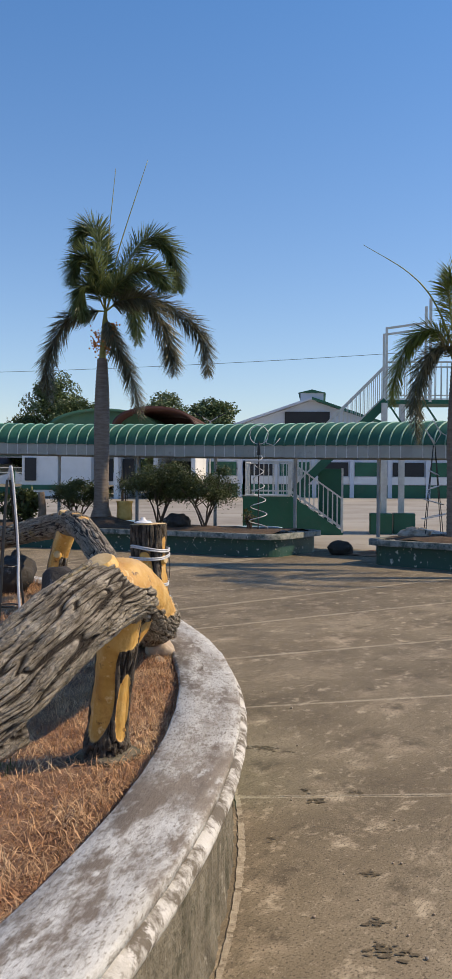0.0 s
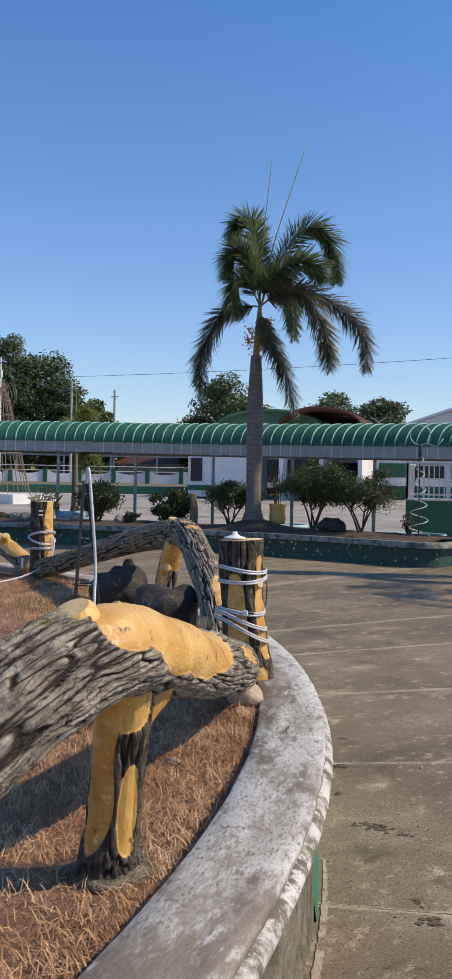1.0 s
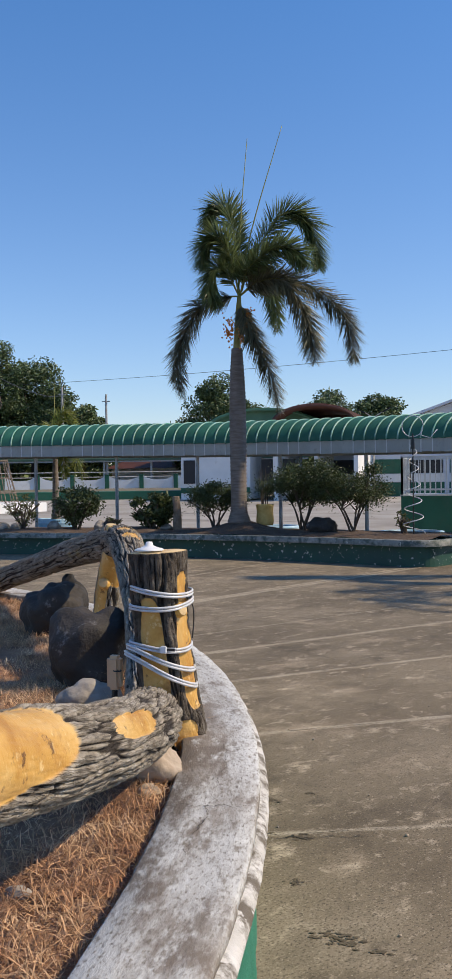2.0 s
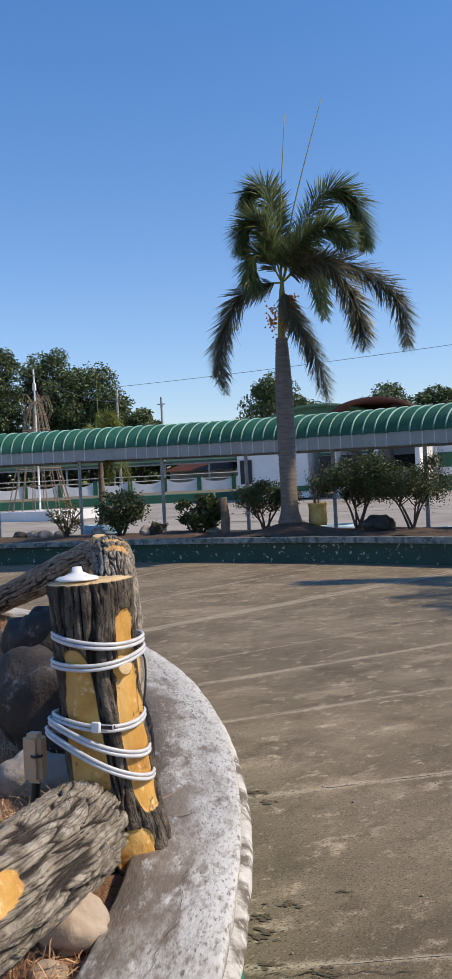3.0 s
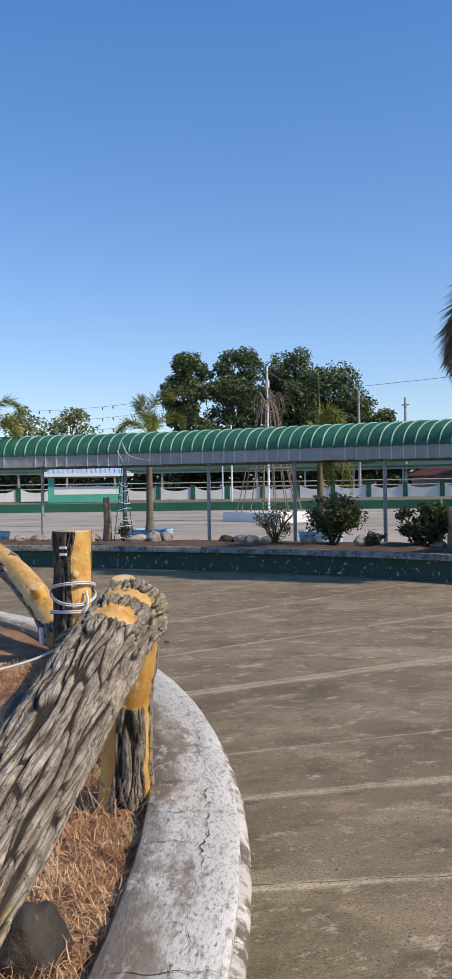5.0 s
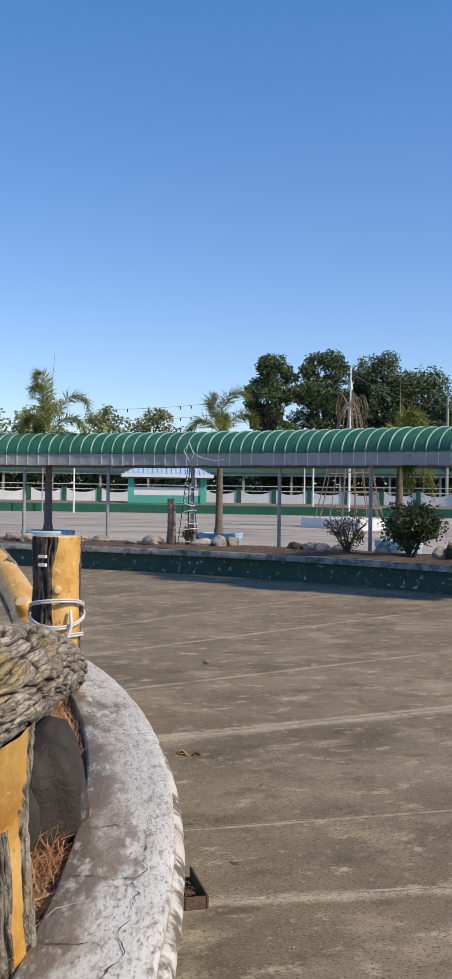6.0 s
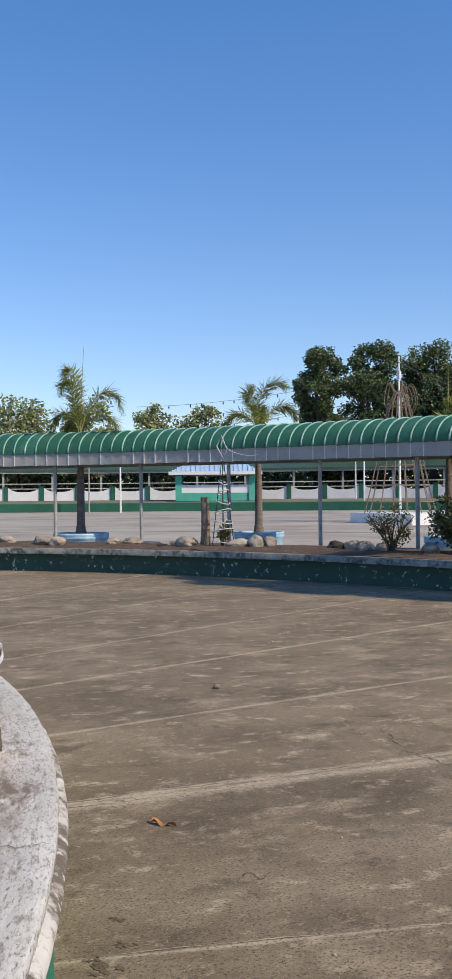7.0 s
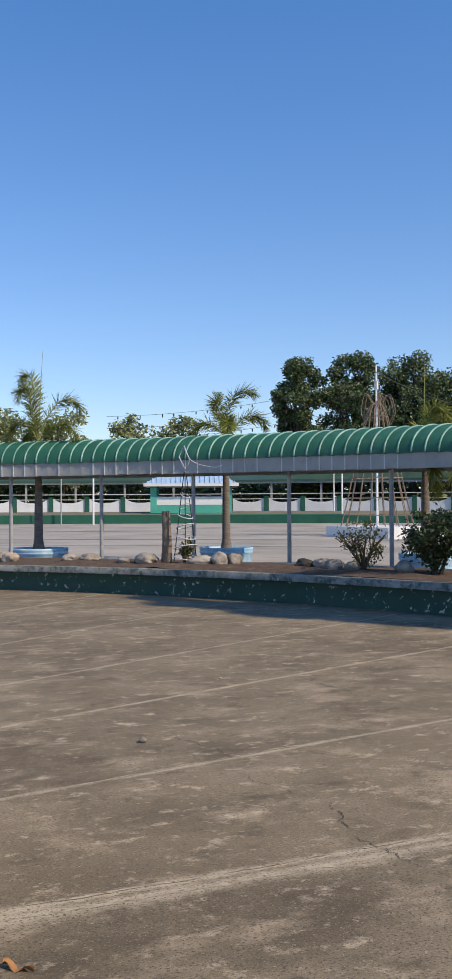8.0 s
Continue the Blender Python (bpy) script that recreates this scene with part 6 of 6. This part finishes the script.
g = Geo()
front = [(left, 0.5), (right, 0.5), (right, slope(right)), (ridge_x, slope(ridge_x)), (left, slope(left))]
g.add([(x, Y0, z) for x, z in front] + [(x, Y1, z) for x, z in front], [(0, 1, 2, 3, 4), (9, 8, 7, 6, 5), (0, 4, 9, 5), (1, 6, 7, 2)])
g.make("wall", M_BLUEWHITE, hall, "pale blue-grey rendered wall")
for s in (-1, 1):
    e = left - 0.5 if s < 0 else right + 0.5
    Geo().add([(e, Y0 - 0.6, slope(e) + 0.02), (ridge_x, Y0 - 0.6, slope(ridge_x) + 0.02), (ridge_x, Y1, slope(ridge_x) + 0.02), (e, Y1, slope(e) + 0.02),
               (e, Y0 - 0.6, slope(e) + 0.17), (ridge_x, Y0 - 0.6, slope(ridge_x) + 0.17), (ridge_x, Y1, slope(ridge_x) + 0.17), (e, Y1, slope(e) + 0.17)],
              [(0, 1, 2, 3), (4, 7, 6, 5), (0, 4, 5, 1), (3, 2, 6, 7), (0, 3, 7, 4), (1, 5, 6, 2)]).make("roof", M_GREENPAINT if s > 0 else M_BLUEWHITE, hall, "sloping metal roof")
Geo().box((ridge_x, 66, 7.15), (1.5, 10.0, 0.55)).make("monitor", M_BLUEWHITE, hall, "raised ridge monitor")
Geo().add([(-0.7, 60.9, 7.4), (ridge_x, 60.9, 7.62), (1.1, 60.9, 7.4), (-0.7, 71.2, 7.4), (ridge_x, 71.2, 7.62), (1.1, 71.2, 7.4)], [(0, 1, 4, 3), (1, 2, 5, 4), (0, 2, 1), (0, 3, 5, 2)]).make("monitor_roof", M_GREENPAINT, hall, "small green ridge roof")
Geo().box((-0.1, Y0 - 0.04, 5.68), (2.95, 0.12, 1.0)).make("dark_panel", M_DARK, hall, "dark recessed panel")
Geo().box((0.3, Y0 - 0.06, 0.95), (19.6, 0.1, 0.9)).make("dado", M_GREENPAINT, hall, "green lower wall band")
Geo().box((0.3, Y0 - 0.08, 1.68), (19.6, 0.14, 0.5)).make("white_band", M_WHITEPAINT, hall, "white wall band")
for i in range(8):
    Geo().box((left + 1.4 + 2.45 * i, Y0 - 0.03, 2.42), (2.0, 0.08, 0.9)).make("window", M_GREENPAINT if i % 2 else M_DARK, hall, "dark green louvred window")
for i in range(9):
    Geo().box((left + 0.2 + 2.45 * i, Y0 - 0.12, 1.9), (0.28, 0.24, 2.8)).make("pier", M_BLUEWHITE, hall, "pale wall pier")


def vault(name, cx, y0, y1, half_w, spring, rise, wall_mat, roof_mat, label, open_front):
    v = thing(name, (0, 0, 0), label, "building")
    n = 20
    arc = [(cx - half_w * math.cos(math.pi * i / n), spring + rise * math.sin(math.pi * i / n)) for i in range(n + 1)]
    g = Geo()
    inner = [(cx + (x - cx) * 0.96, z - 0.12) for x, z in arc]
    k = n + 1
    g.add([(x, y0 - 0.4, z) for x, z in arc] + [(x, y1, z) for x, z in arc] + [(x, y0 - 0.4, z) for x, z in inner] + [(x, y1, z) for x, z in inner],
          [(i, i + 1, k + i + 1, k + i) for i in range(n)] + [(2 * k + i + 1, 2 * k + i, 3 * k + i, 3 * k + i + 1) for i in range(n)] + [(i + 1, i, 2 * k + i, 2 * k + i + 1) for i in range(n)])
    g.make("roof", roof_mat, v, "curved sheet roof", smooth=True)
    for i in range(8):
        y = y0 - 0.3 + (y1 - y0) * i / 7.5
        Geo().tube([(x, y, z + 0.02) for x, z in arc], 0.04, 5).make("roof_rib", roof_mat, v)
    Geo().add([(x, y1 - 0.1, z) for x, z in arc], [tuple(range(k))]).make("gable", M_RUST if open_front else wall_mat, v, "end wall")
    if not open_front:
        Geo().add([(x, y0, z) for x, z in arc], [tuple(range(k))[::-1]]).make("gable", M_DOME, v, "green sheet end wall")
    for x in (cx - half_w + 0.15, cx + half_w - 0.15):
        Geo().box((x, (y0 + y1) / 2, (spring + 0.5) / 2), (0.25, y1 - y0, spring - 0.4)).make("side_wall", wall_mat, v)
    return v


vault("vaulted_building", -12.5, 56.0, 66.0, 3.4, 4.75, 1.15, M_WHITEPAINT, M_DOME, "white building under a green barrel roof", False)
vault("vaulted_shelter", -9.1, 54.8, 62.0, 2.5, 4.85, 1.1, M_WHITEPAINT, M_RUST, "open shelter under a brown barrel roof", True)
annex = thing("white_annex", (0, 0, 0), "plain white block building with dark windows", "building")
Geo().box((-15.2, 56.6, 2.0), (4.3, 3.0, 2.9)).make("wall", M_WHITEPAINT, annex)
Geo().box((-15.2, 56.6, 3.5), (4.6, 3.3, 0.12)).make("roof", M_FASCIA, annex, "flat grey roof")
Geo().box((-15.2, 55.06, 1.1), (4.3, 0.1, 0.3)).make("band", M_GREENPAINT, annex, "green wall band")
for x in (-16.8, -12.2, -10.9):
    Geo().box((x, 55.05 if x < -13 else 55.9, 2.2), (0.7, 0.1, 1.4)).make("window", M_DARK, annex, "dark window")
# ---- raised edge, fence, kiosk and sheds across the plaza ----
terrace = thing("terrace", (CX, CY, 0), "raised grassy terrace behind a green kerb wall", "terrace", kind="structure")
ring_sweep([(57.95, 0.5), (57.95, 1.05), (58.05, 1.08), (58.35, 1.08), (58.4, 1.02)], 96, 156, 120, 0.01).make("kerb_wall", M_GREENPAINT, terrace, "green kerb wall")
ring_sweep([(58.3, 1.05), (62.0, 1.12), (66, 1.18), (80, 1.2), (130, 1.3)], 96, 156, 60, 0.1).make("turf", M_TURF, terrace, "dry brown turf")
RF = 71.0
fence = thing("boundary_fence", (CX, CY, 0), "white boundary wall panels with curved tops between green posts", "fence")
n = 14
g = Geo()
w = 1.18
top = [(-w + 2 * w * i / n, 0.68 + 0.32 * abs(-1 + 2 * i / n) ** 3) for i in range(n + 1)]
g.add([(-0.06, y, 0.0) for y, z in top] + [(-0.06, y, z) for y, z in top] + [(0.06, y, 0.0) for y, z in top] + [(0.06, y, z) for y, z in top],
      [(i, i + 1, n + 2 + i, n + 1 + i) for i in range(n)] + [(2 * (n + 1) + i + 1, 2 * (n + 1) + i, 3 * (n + 1) + i, 3 * (n + 1) + i + 1) for i in range(n)] + [(n + 1 + i, n + 2 + i, 3 * (n + 1) + i + 1, 3 * (n + 1) + i) for i in range(n)])
panel = mesh_of(g, "panel", M_WHITEPAINT)
fpost = mesh_of(Geo().box((0, 0, 0.55), (0.3, 0.3, 1.1)).box((0, 0, 1.12), (0.36, 0.36, 0.06)), "fence_post", M_GREENPAINT)
rail = mesh_of(Geo().tube([(0, -1.36, 0), (0, 1.36, 0)], 0.035, 6), "rail", M_STEEL)
for i in range(24):
    a = 97.5 + 2.2 * i
    c, s = math.cos(radians(a)), math.sin(radians(a))
    share("panel", panel, fence, pose(RF * c, RF * s, 1.2, 0, 0, a))
    a2 = a + 1.1
    share("fence_post", fpost, fence, pose(RF * math.cos(radians(a2)), RF * math.sin(radians(a2)), 1.16, 0, 0, a2))
    for z in (2.12, 2.5):
        share("rail", rail, fence, pose(RF * c, RF * s, z, 0, 0, a))
shed = thing("long_shed", (CX, CY, 0), "long low shed with a green roof and grey posts", "shed")
ring_sweep([(76.2, 3.55), (76.2, 3.72), (79.5, 4.45), (82.5, 3.8)], 95, 150, 60, 0.02).make("roof", M_SHEDROOF, shed, "long dull green sheet roof")
ring_sweep([(76.25, 3.42), (76.25, 3.56)], 95, 150, 60, 0.0).make("gutter", M_POST, shed, "grey gutter board")
spost = mesh_of(Geo().box((0, 0, 1.1), (0.16, 0.16, 2.3)), "shed_post", M_POST)
for i in range(19):
    a = 96 + 3.0 * i
    share("shed_post", spost, shed, pose(76.5 * math.cos(radians(a)), 76.5 * math.sin(radians(a)), 1.2, 0, 0, a))
roofs = thing("low_house", (-29.5, 86.0, 1.2), "low far house with a brown roof", "house")
Geo().box((0, 0, 0.9), (9, 5, 1.8)).make("wall", M_WHITEPAINT, roofs)
Geo().add([(-5, -3, 1.8), (5, -3, 1.8), (5, 3, 1.8), (-5, 3, 1.8), (-3, 0, 3.0), (3, 0, 3.0)], [(0, 1, 5, 4), (1, 2, 5), (2, 3, 4, 5), (3, 0, 4)]).make("roof", M_RUST, roofs, "brown hipped roof")

kiosk = thing("kiosk", (-46.3, 54.5, 1.1), "open kiosk with a blue tiled hip roof and mint columns", "kiosk", rz=44.5)
K, D = 3.12, 2.6
Geo().box((0, 0, -0.3), (6.6, 5.6, 0.7)).make("plinth", M_GREENPAINT, kiosk, "green plinth")
roof_g = Geo()
roof_g.add([(-K, -D, 2.0), (K, -D, 2.0), (K, D, 2.0), (-K, D, 2.0), (-1.25, 0, 3.08), (1.25, 0, 3.08)], [(0, 1, 5, 4), (1, 2, 5), (2, 3, 4, 5), (3, 0, 4), (3, 2, 1, 0)])
roof_g.make("roof", M_BLUEROOF, kiosk, "blue tiled hip roof")
Geo().box((0, -D, 1.93), (2 * K, 0.12, 0.22)).box((0, D, 1.93), (2 * K, 0.12, 0.22)).box((-K, 0, 1.93), (0.12, 2 * D, 0.22)).box((K, 0, 1.93), (0.12, 2 * D, 0.22)).make("eave_board", M_WHITEPAINT, kiosk, "pale eave board")
for i in range(19):
    x = -2.9 + i * 0.322
    f = min(1.0, max(0.0, (K - abs(x)) / (K - 1.25)))
    Geo().span((x, -D, 2.03), (x, -D * (1 - f), 2.03 + 1.08 * f), 0.07, 0.06).make("tile_rib", M_BLUEROOF, kiosk)
for x in (-2.5, 2.5):
    for y in (-2.0, 2.0):
        Geo().box((x, y, 0.95), (0.42, 0.42, 1.95)).make("column", M_MINT, kiosk, "mint green column")
for y in (-2.0, 2.0):
    Geo().box((0, y, 0.30), (4.6, 0.2, 0.6)).make("low_wall", M_MINT, kiosk, "mint lower wall")
    Geo().box((0, y, 0.86), (4.6, 0.22, 0.55)).make("counter_wall", M_WHITEPAINT, kiosk, "white upper wall")

# ---- wire cone with a mast on a white block ----
cone = thing("wire_cone_tree", (-22.1, 40.7, 0.29), "tall bare wire cone frame round a white mast", "light frame")
Geo().box((0.6, -0.4, 0.22), (4.2, 2.8, 0.46), rz=-20).make("base", M_WHITEPAINT, cone, "white concrete base", bevel=0.02)
Geo().tube([(0, 0, 0.4), (0, 0, 7.0)], [0.055, 0.035], 8).make("mast", M_WHITE, cone, "white mast")
Geo().box((0, 0, 6.2), (0.13, 0.13, 0.35)).make("mast_box", M_STEEL, cone, "small mast fitting")
rs = random.Random(12)
for i in range(16):
    th = 2 * math.pi * i / 16
    Geo().tube(curve_through([(1.5 * math.cos(th), 1.5 * math.sin(th), 0.45), (1.2 * math.cos(th), 1.2 * math.sin(th), 1.6), (0.62 * math.cos(th), 0.62 * math.sin(th), 4.2), (0.35 * math.cos(th), 0.35 * math.sin(th), 5.2), (0.05, 0, 5.55)], 16), 0.022, 5).make("leg", M_VINE, cone)
for z, r in ((0.9, 1.40), (1.6, 1.2), (2.4, 1.02), (3.2, 0.85), (4.2, 0.62), (4.9, 0.45)):
    Geo().tube([(r * math.cos(u * math.pi / 12), r * math.sin(u * math.pi / 12), z) for u in range(25)], 0.02, 5, cap=False).make("hoop", M_VINE, cone)
for i in range(9):
    th, r = rs.uniform(0, 6.3), rs.uniform(0.4, 0.8)
    pts = [(0.1 * math.cos(th), 0.1 * math.sin(th), 5.3), (r * 0.7 * math.cos(th), r * 0.7 * math.sin(th), 5.5 + rs.uniform(0.1, 0.5)), (r * math.cos(th), r * math.sin(th), 5.1), (r * 0.8 * math.cos(th + 0.5), r * 0.8 * math.sin(th + 0.5), 4.6)]
    Geo().tube(curve_through(pts, 14), 0.018, 5).make("wire_loop", M_VINE, cone)

# ---- poles and overhead lines ----
for x, y, h, r, m, lab in ((-34.4, 55.6, 5.6, 0.06, M_WHITE, "white painted flag pole"), (-44.8, 44.6, 3.6, 0.06, M_WHITE, "white painted flag pole"), (-46.5, 43.5, 3.2, 0.05, M_POST, "plain grey steel pole"), (-40.0, 62.5, 3.5, 0.06, M_WHITE, "plain white painted pole")):
    p = thing("pole", (x, y, ground_z(math.hypot(x - CX, y - CY)) - 0.05), lab, "pole", "plaza poles")
    Geo().tube([(0, 0, 0), (0, 0, h)], [r, r * 0.8], 10).make("shaft", m, p)
for x, y, h in ((-33.4, 72.0, 8.6), (-31.0, 75.5, 8.2), (-45.5, 88.0, 11.0)):
    p = thing("utility_pole", (x, y, 1.0), "thin grey utility pole with a crossarm", "utility pole", "utility poles")
    Geo().tube([(0, 0, 0), (0, 0, h)], [0.13, 0.09], 10).make("shaft", M_POST, p)
    Geo().box((0, 0, h - 0.6), (0.7, 0.08, 0.08)).make("crossarm", M_POST, p)
lamp = thing("street_lamp", (-6.2, 58.5, 0.5), "double-armed street lamp on a grey pole", "street lamp")
Geo().tube([(0, 0, 0), (0, 0, 4.9)], [0.07, 0.05], 8).make("pole", M_POST, lamp)
for s in (-1, 1):
    Geo().tube([(0, 0, 4.85), (0.5 * s, 0, 5.15)], 0.03, 6).make("arm", M_POST, lamp)
    Geo().box((0.75 * s, 0, 5.27), (0.55, 0.16, 0.07), turn=Matrix.Rotation(-0.45 * s, 3, "Y")).make("lamp_head", M_DARK, lamp, "dark lamp head", bevel=0.02)


def overhead(a, b, sag, r=0.02, bulbs=0):
    c = thing("overhead_cable", (0, 0, 0), "string of small lights hung across the plaza" if bulbs else "thin dark overhead cable", "cable", "overhead lines")
    a, b = Vector(a), Vector(b)
    pts = [a + (b - a) * (i / 24) - Vector((0, 0, sag * 4 * (i / 24) * (1 - i / 24))) for i in range(25)]
    Geo().tube(pts, r, 5).make("wire", M_CABLE, c)
    for i in range(bulbs):
        p = pts[1 + (i * 23) // bulbs]
        Geo().tube([p, p - Vector((0, 0, 0.07)), p - Vector((0, 0, 0.15))], [0.012, 0.03, 0.012], 6).make("bulb", M_CABLE, c)


overhead((-52, 78, 10.7), (30, 58, 11.4), 1.0, 0.016)
overhead((-33.4, 72.0, 9.0), (-45.5, 88.0, 11.4), 0.4, 0.022)
overhead((-33.4, 72.0, 8.8), (-22, 40.5, 7.0), 0.4, 0.02)
for i, z in enumerate((6.2, 5.7, 5.2)):
    overhead((-30.5, 33.5, z - 0.9), (-22.1, 40.7, z + 0.6), 0.35, 0.007, 16)


# ---- trees ----
def tree(loc, height, width, seed, material, label, clumps=26, per=150, leaf=0.42, crown_from=0.42, airy=False):
    if airy:
        clumps, per = int(clumps * 1.6), int(per * 1.5)
    else:
        clumps, per, leaf = int(clumps * 1.6), int(per * 2.4), 0.30
    t = thing("tree", loc, label, "tree", "far trees")
    rs = random.Random(seed)
    g = Geo()
    g.tube(curve_through([(0, 0, -0.3), (rs.uniform(-0.2, 0.2), 0, height * 0.25), (rs.uniform(-0.4, 0.4), rs.uniform(-0.3, 0.3), height * 0.62)], 14), [0.038 * height * (1 - 0.055 * i) * (0.5 if airy else 0.8) for i in range(15)], 9)
    cs = []
    for i in range(clumps):
        while True:
            d = Vector((rs.uniform(-1, 1), rs.uniform(-1, 1), rs.uniform(-1, 1)))
            if 0.25 < d.length < 1:
                break
        z = height * (crown_from + (1 - crown_from) * (0.5 + 0.5 * d.z))
        taper = 1 - 0.3 * max(0, d.z)
        c = Vector((d.x * width * 0.5 * taper, d.y * width * 0.5 * taper, z))
        cs.append((c, rs.uniform(0.13, 0.24) * width))
        if i % 2 == 0:
            g.tube([(0, 0, height * rs.uniform(0.25, 0.5)), (c.x * 0.5, c.y * 0.5, c.z * 0.5 + height * 0.2), tuple(c)], [0.014 * height * 0.6, 0.008 * height * 0.6, 0.03], 6)
    g.make("trunk", M_STEM, t, "dark trunk and limbs", smooth=True)
    g = Geo()
    for c, r in cs:
        for _ in range(per):
            d = Vector((rs.gauss(0, 1), rs.gauss(0, 1), rs.gauss(0, 0.8)))
            d = d.normalized() * r * rs.uniform(0.35, 1.0) ** 0.6
            p = c + Vector((d.x, d.y, d.z * 0.8))
            a = Vector((rs.uniform(-1, 1), rs.uniform(-1, 1), rs.uniform(-0.9, 0.3))).normalized() * leaf * rs.uniform(0.6, 1.2)
            b = a.cross(Vector((rs.uniform(-1, 1), rs.uniform(-1, 1), rs.uniform(-1, 1)))).normalized() * leaf * 0.26
            g.add([p, p + a * 0.5 + b, p + a, p + a * 0.5 - b], [(0, 1, 2, 3)])
    g.make("crown", material, t, "dense leafy crown")
    return t


DARKL, LITL = "tall dark green mango tree with a billowing crown", "light green tree with a loose feathery crown"
for i, (x, y, h, w, m, lab, cl, per, cf) in enumerate([
        (-51.3, 73.05, 13.5, 4.5, M_TREE, DARKL, 22, 150, 0.52), (-52.6, 74.05, 9.5, 3.2, M_TREE, DARKL, 12, 130, 0.6), (-47.4, 75.95, 14.0, 5.5, M_TREE, DARKL, 30, 170, 0.28), (-43.2, 78.65, 13.6, 6.4, M_TREE, DARKL, 34, 170, 0.25),
        (-40.2, 79.9, 11.8, 6.6, M_TREE, DARKL, 32, 170, 0.22), (-37.2, 79.0, 8.6, 4.5, M_TREE, DARKL, 20, 150, 0.2), (-34.2, 78.0, 7.6, 4.2, M_TREE, DARKL, 20, 150, 0.2), (-49.0, 72.6, 7.0, 5.0, M_TREE, DARKL, 22, 150, 0.15),
        (-70.9, 54.9, 9.4, 6.5, M_TREELIT, LITL, 26, 75, 0.25), (-67.4, 60.2, 9.0, 5.5, M_TREELIT, LITL, 22, 70, 0.25), (-64.4, 64.8, 8.5, 5.0, M_TREELIT, LITL, 22, 60, 0.3), (-61.0, 68.1, 8.4, 4.6, M_TREELIT, LITL, 20, 55, 0.3),
        (-22.4, 81.3, 9.2, 6.2, M_TREE, DARKL, 28, 150, 0.3), (-13.0, 83.3, 8.4, 5.5, M_TREE, DARKL, 24, 150, 0.3), (-9.0, 83.8, 7.4, 5.0, M_TREE, DARKL, 22, 150, 0.3), (-26.0, 83.0, 6.2, 4.5, M_TREE, DARKL, 18, 140, 0.3),
        (-75.0, 50.0, 8.2, 6.0, M_TREELIT, LITL, 22, 110, 0.25)]):
    tree((x, y, 1.0), h * 1.04, w, 200 + i, m, lab, cl, per, 0.42, cf, m is M_TREELIT and per < 80)

# distant belt of woods
g = Geo()
rs = random.Random(77)
for i in range(34000):
    a = rs.uniform(93, 152)
    r = rs.uniform(86, 104)
    p = polar(r, a)
    top = 5.2 + 1.6 * noise.noise((a * 0.35, 0, 0)) + 0.9 * noise.noise((a * 1.3, 4, 0))
    z = 0.9 + top * rs.random() ** 0.95
    d = Vector((rs.uniform(-1, 1), rs.uniform(-1, 1), rs.uniform(-0.8, 0.4))).normalized() * rs.uniform(0.45, 0.95)
    b = d.cross(Vector((rs.uniform(-1, 1), rs.uniform(-1, 1), rs.uniform(-1, 1)))).normalized() * 0.24
    q = Vector((p.x, p.y, z))
    g.add([q, q + d * 0.5 + b, q + d, q + d * 0.5 - b], [(0, 1, 2, 3)])
tagged(g.make("woods", M_TREE), "distant belt of dark green woods behind the fence", "woods", kind="stuff")
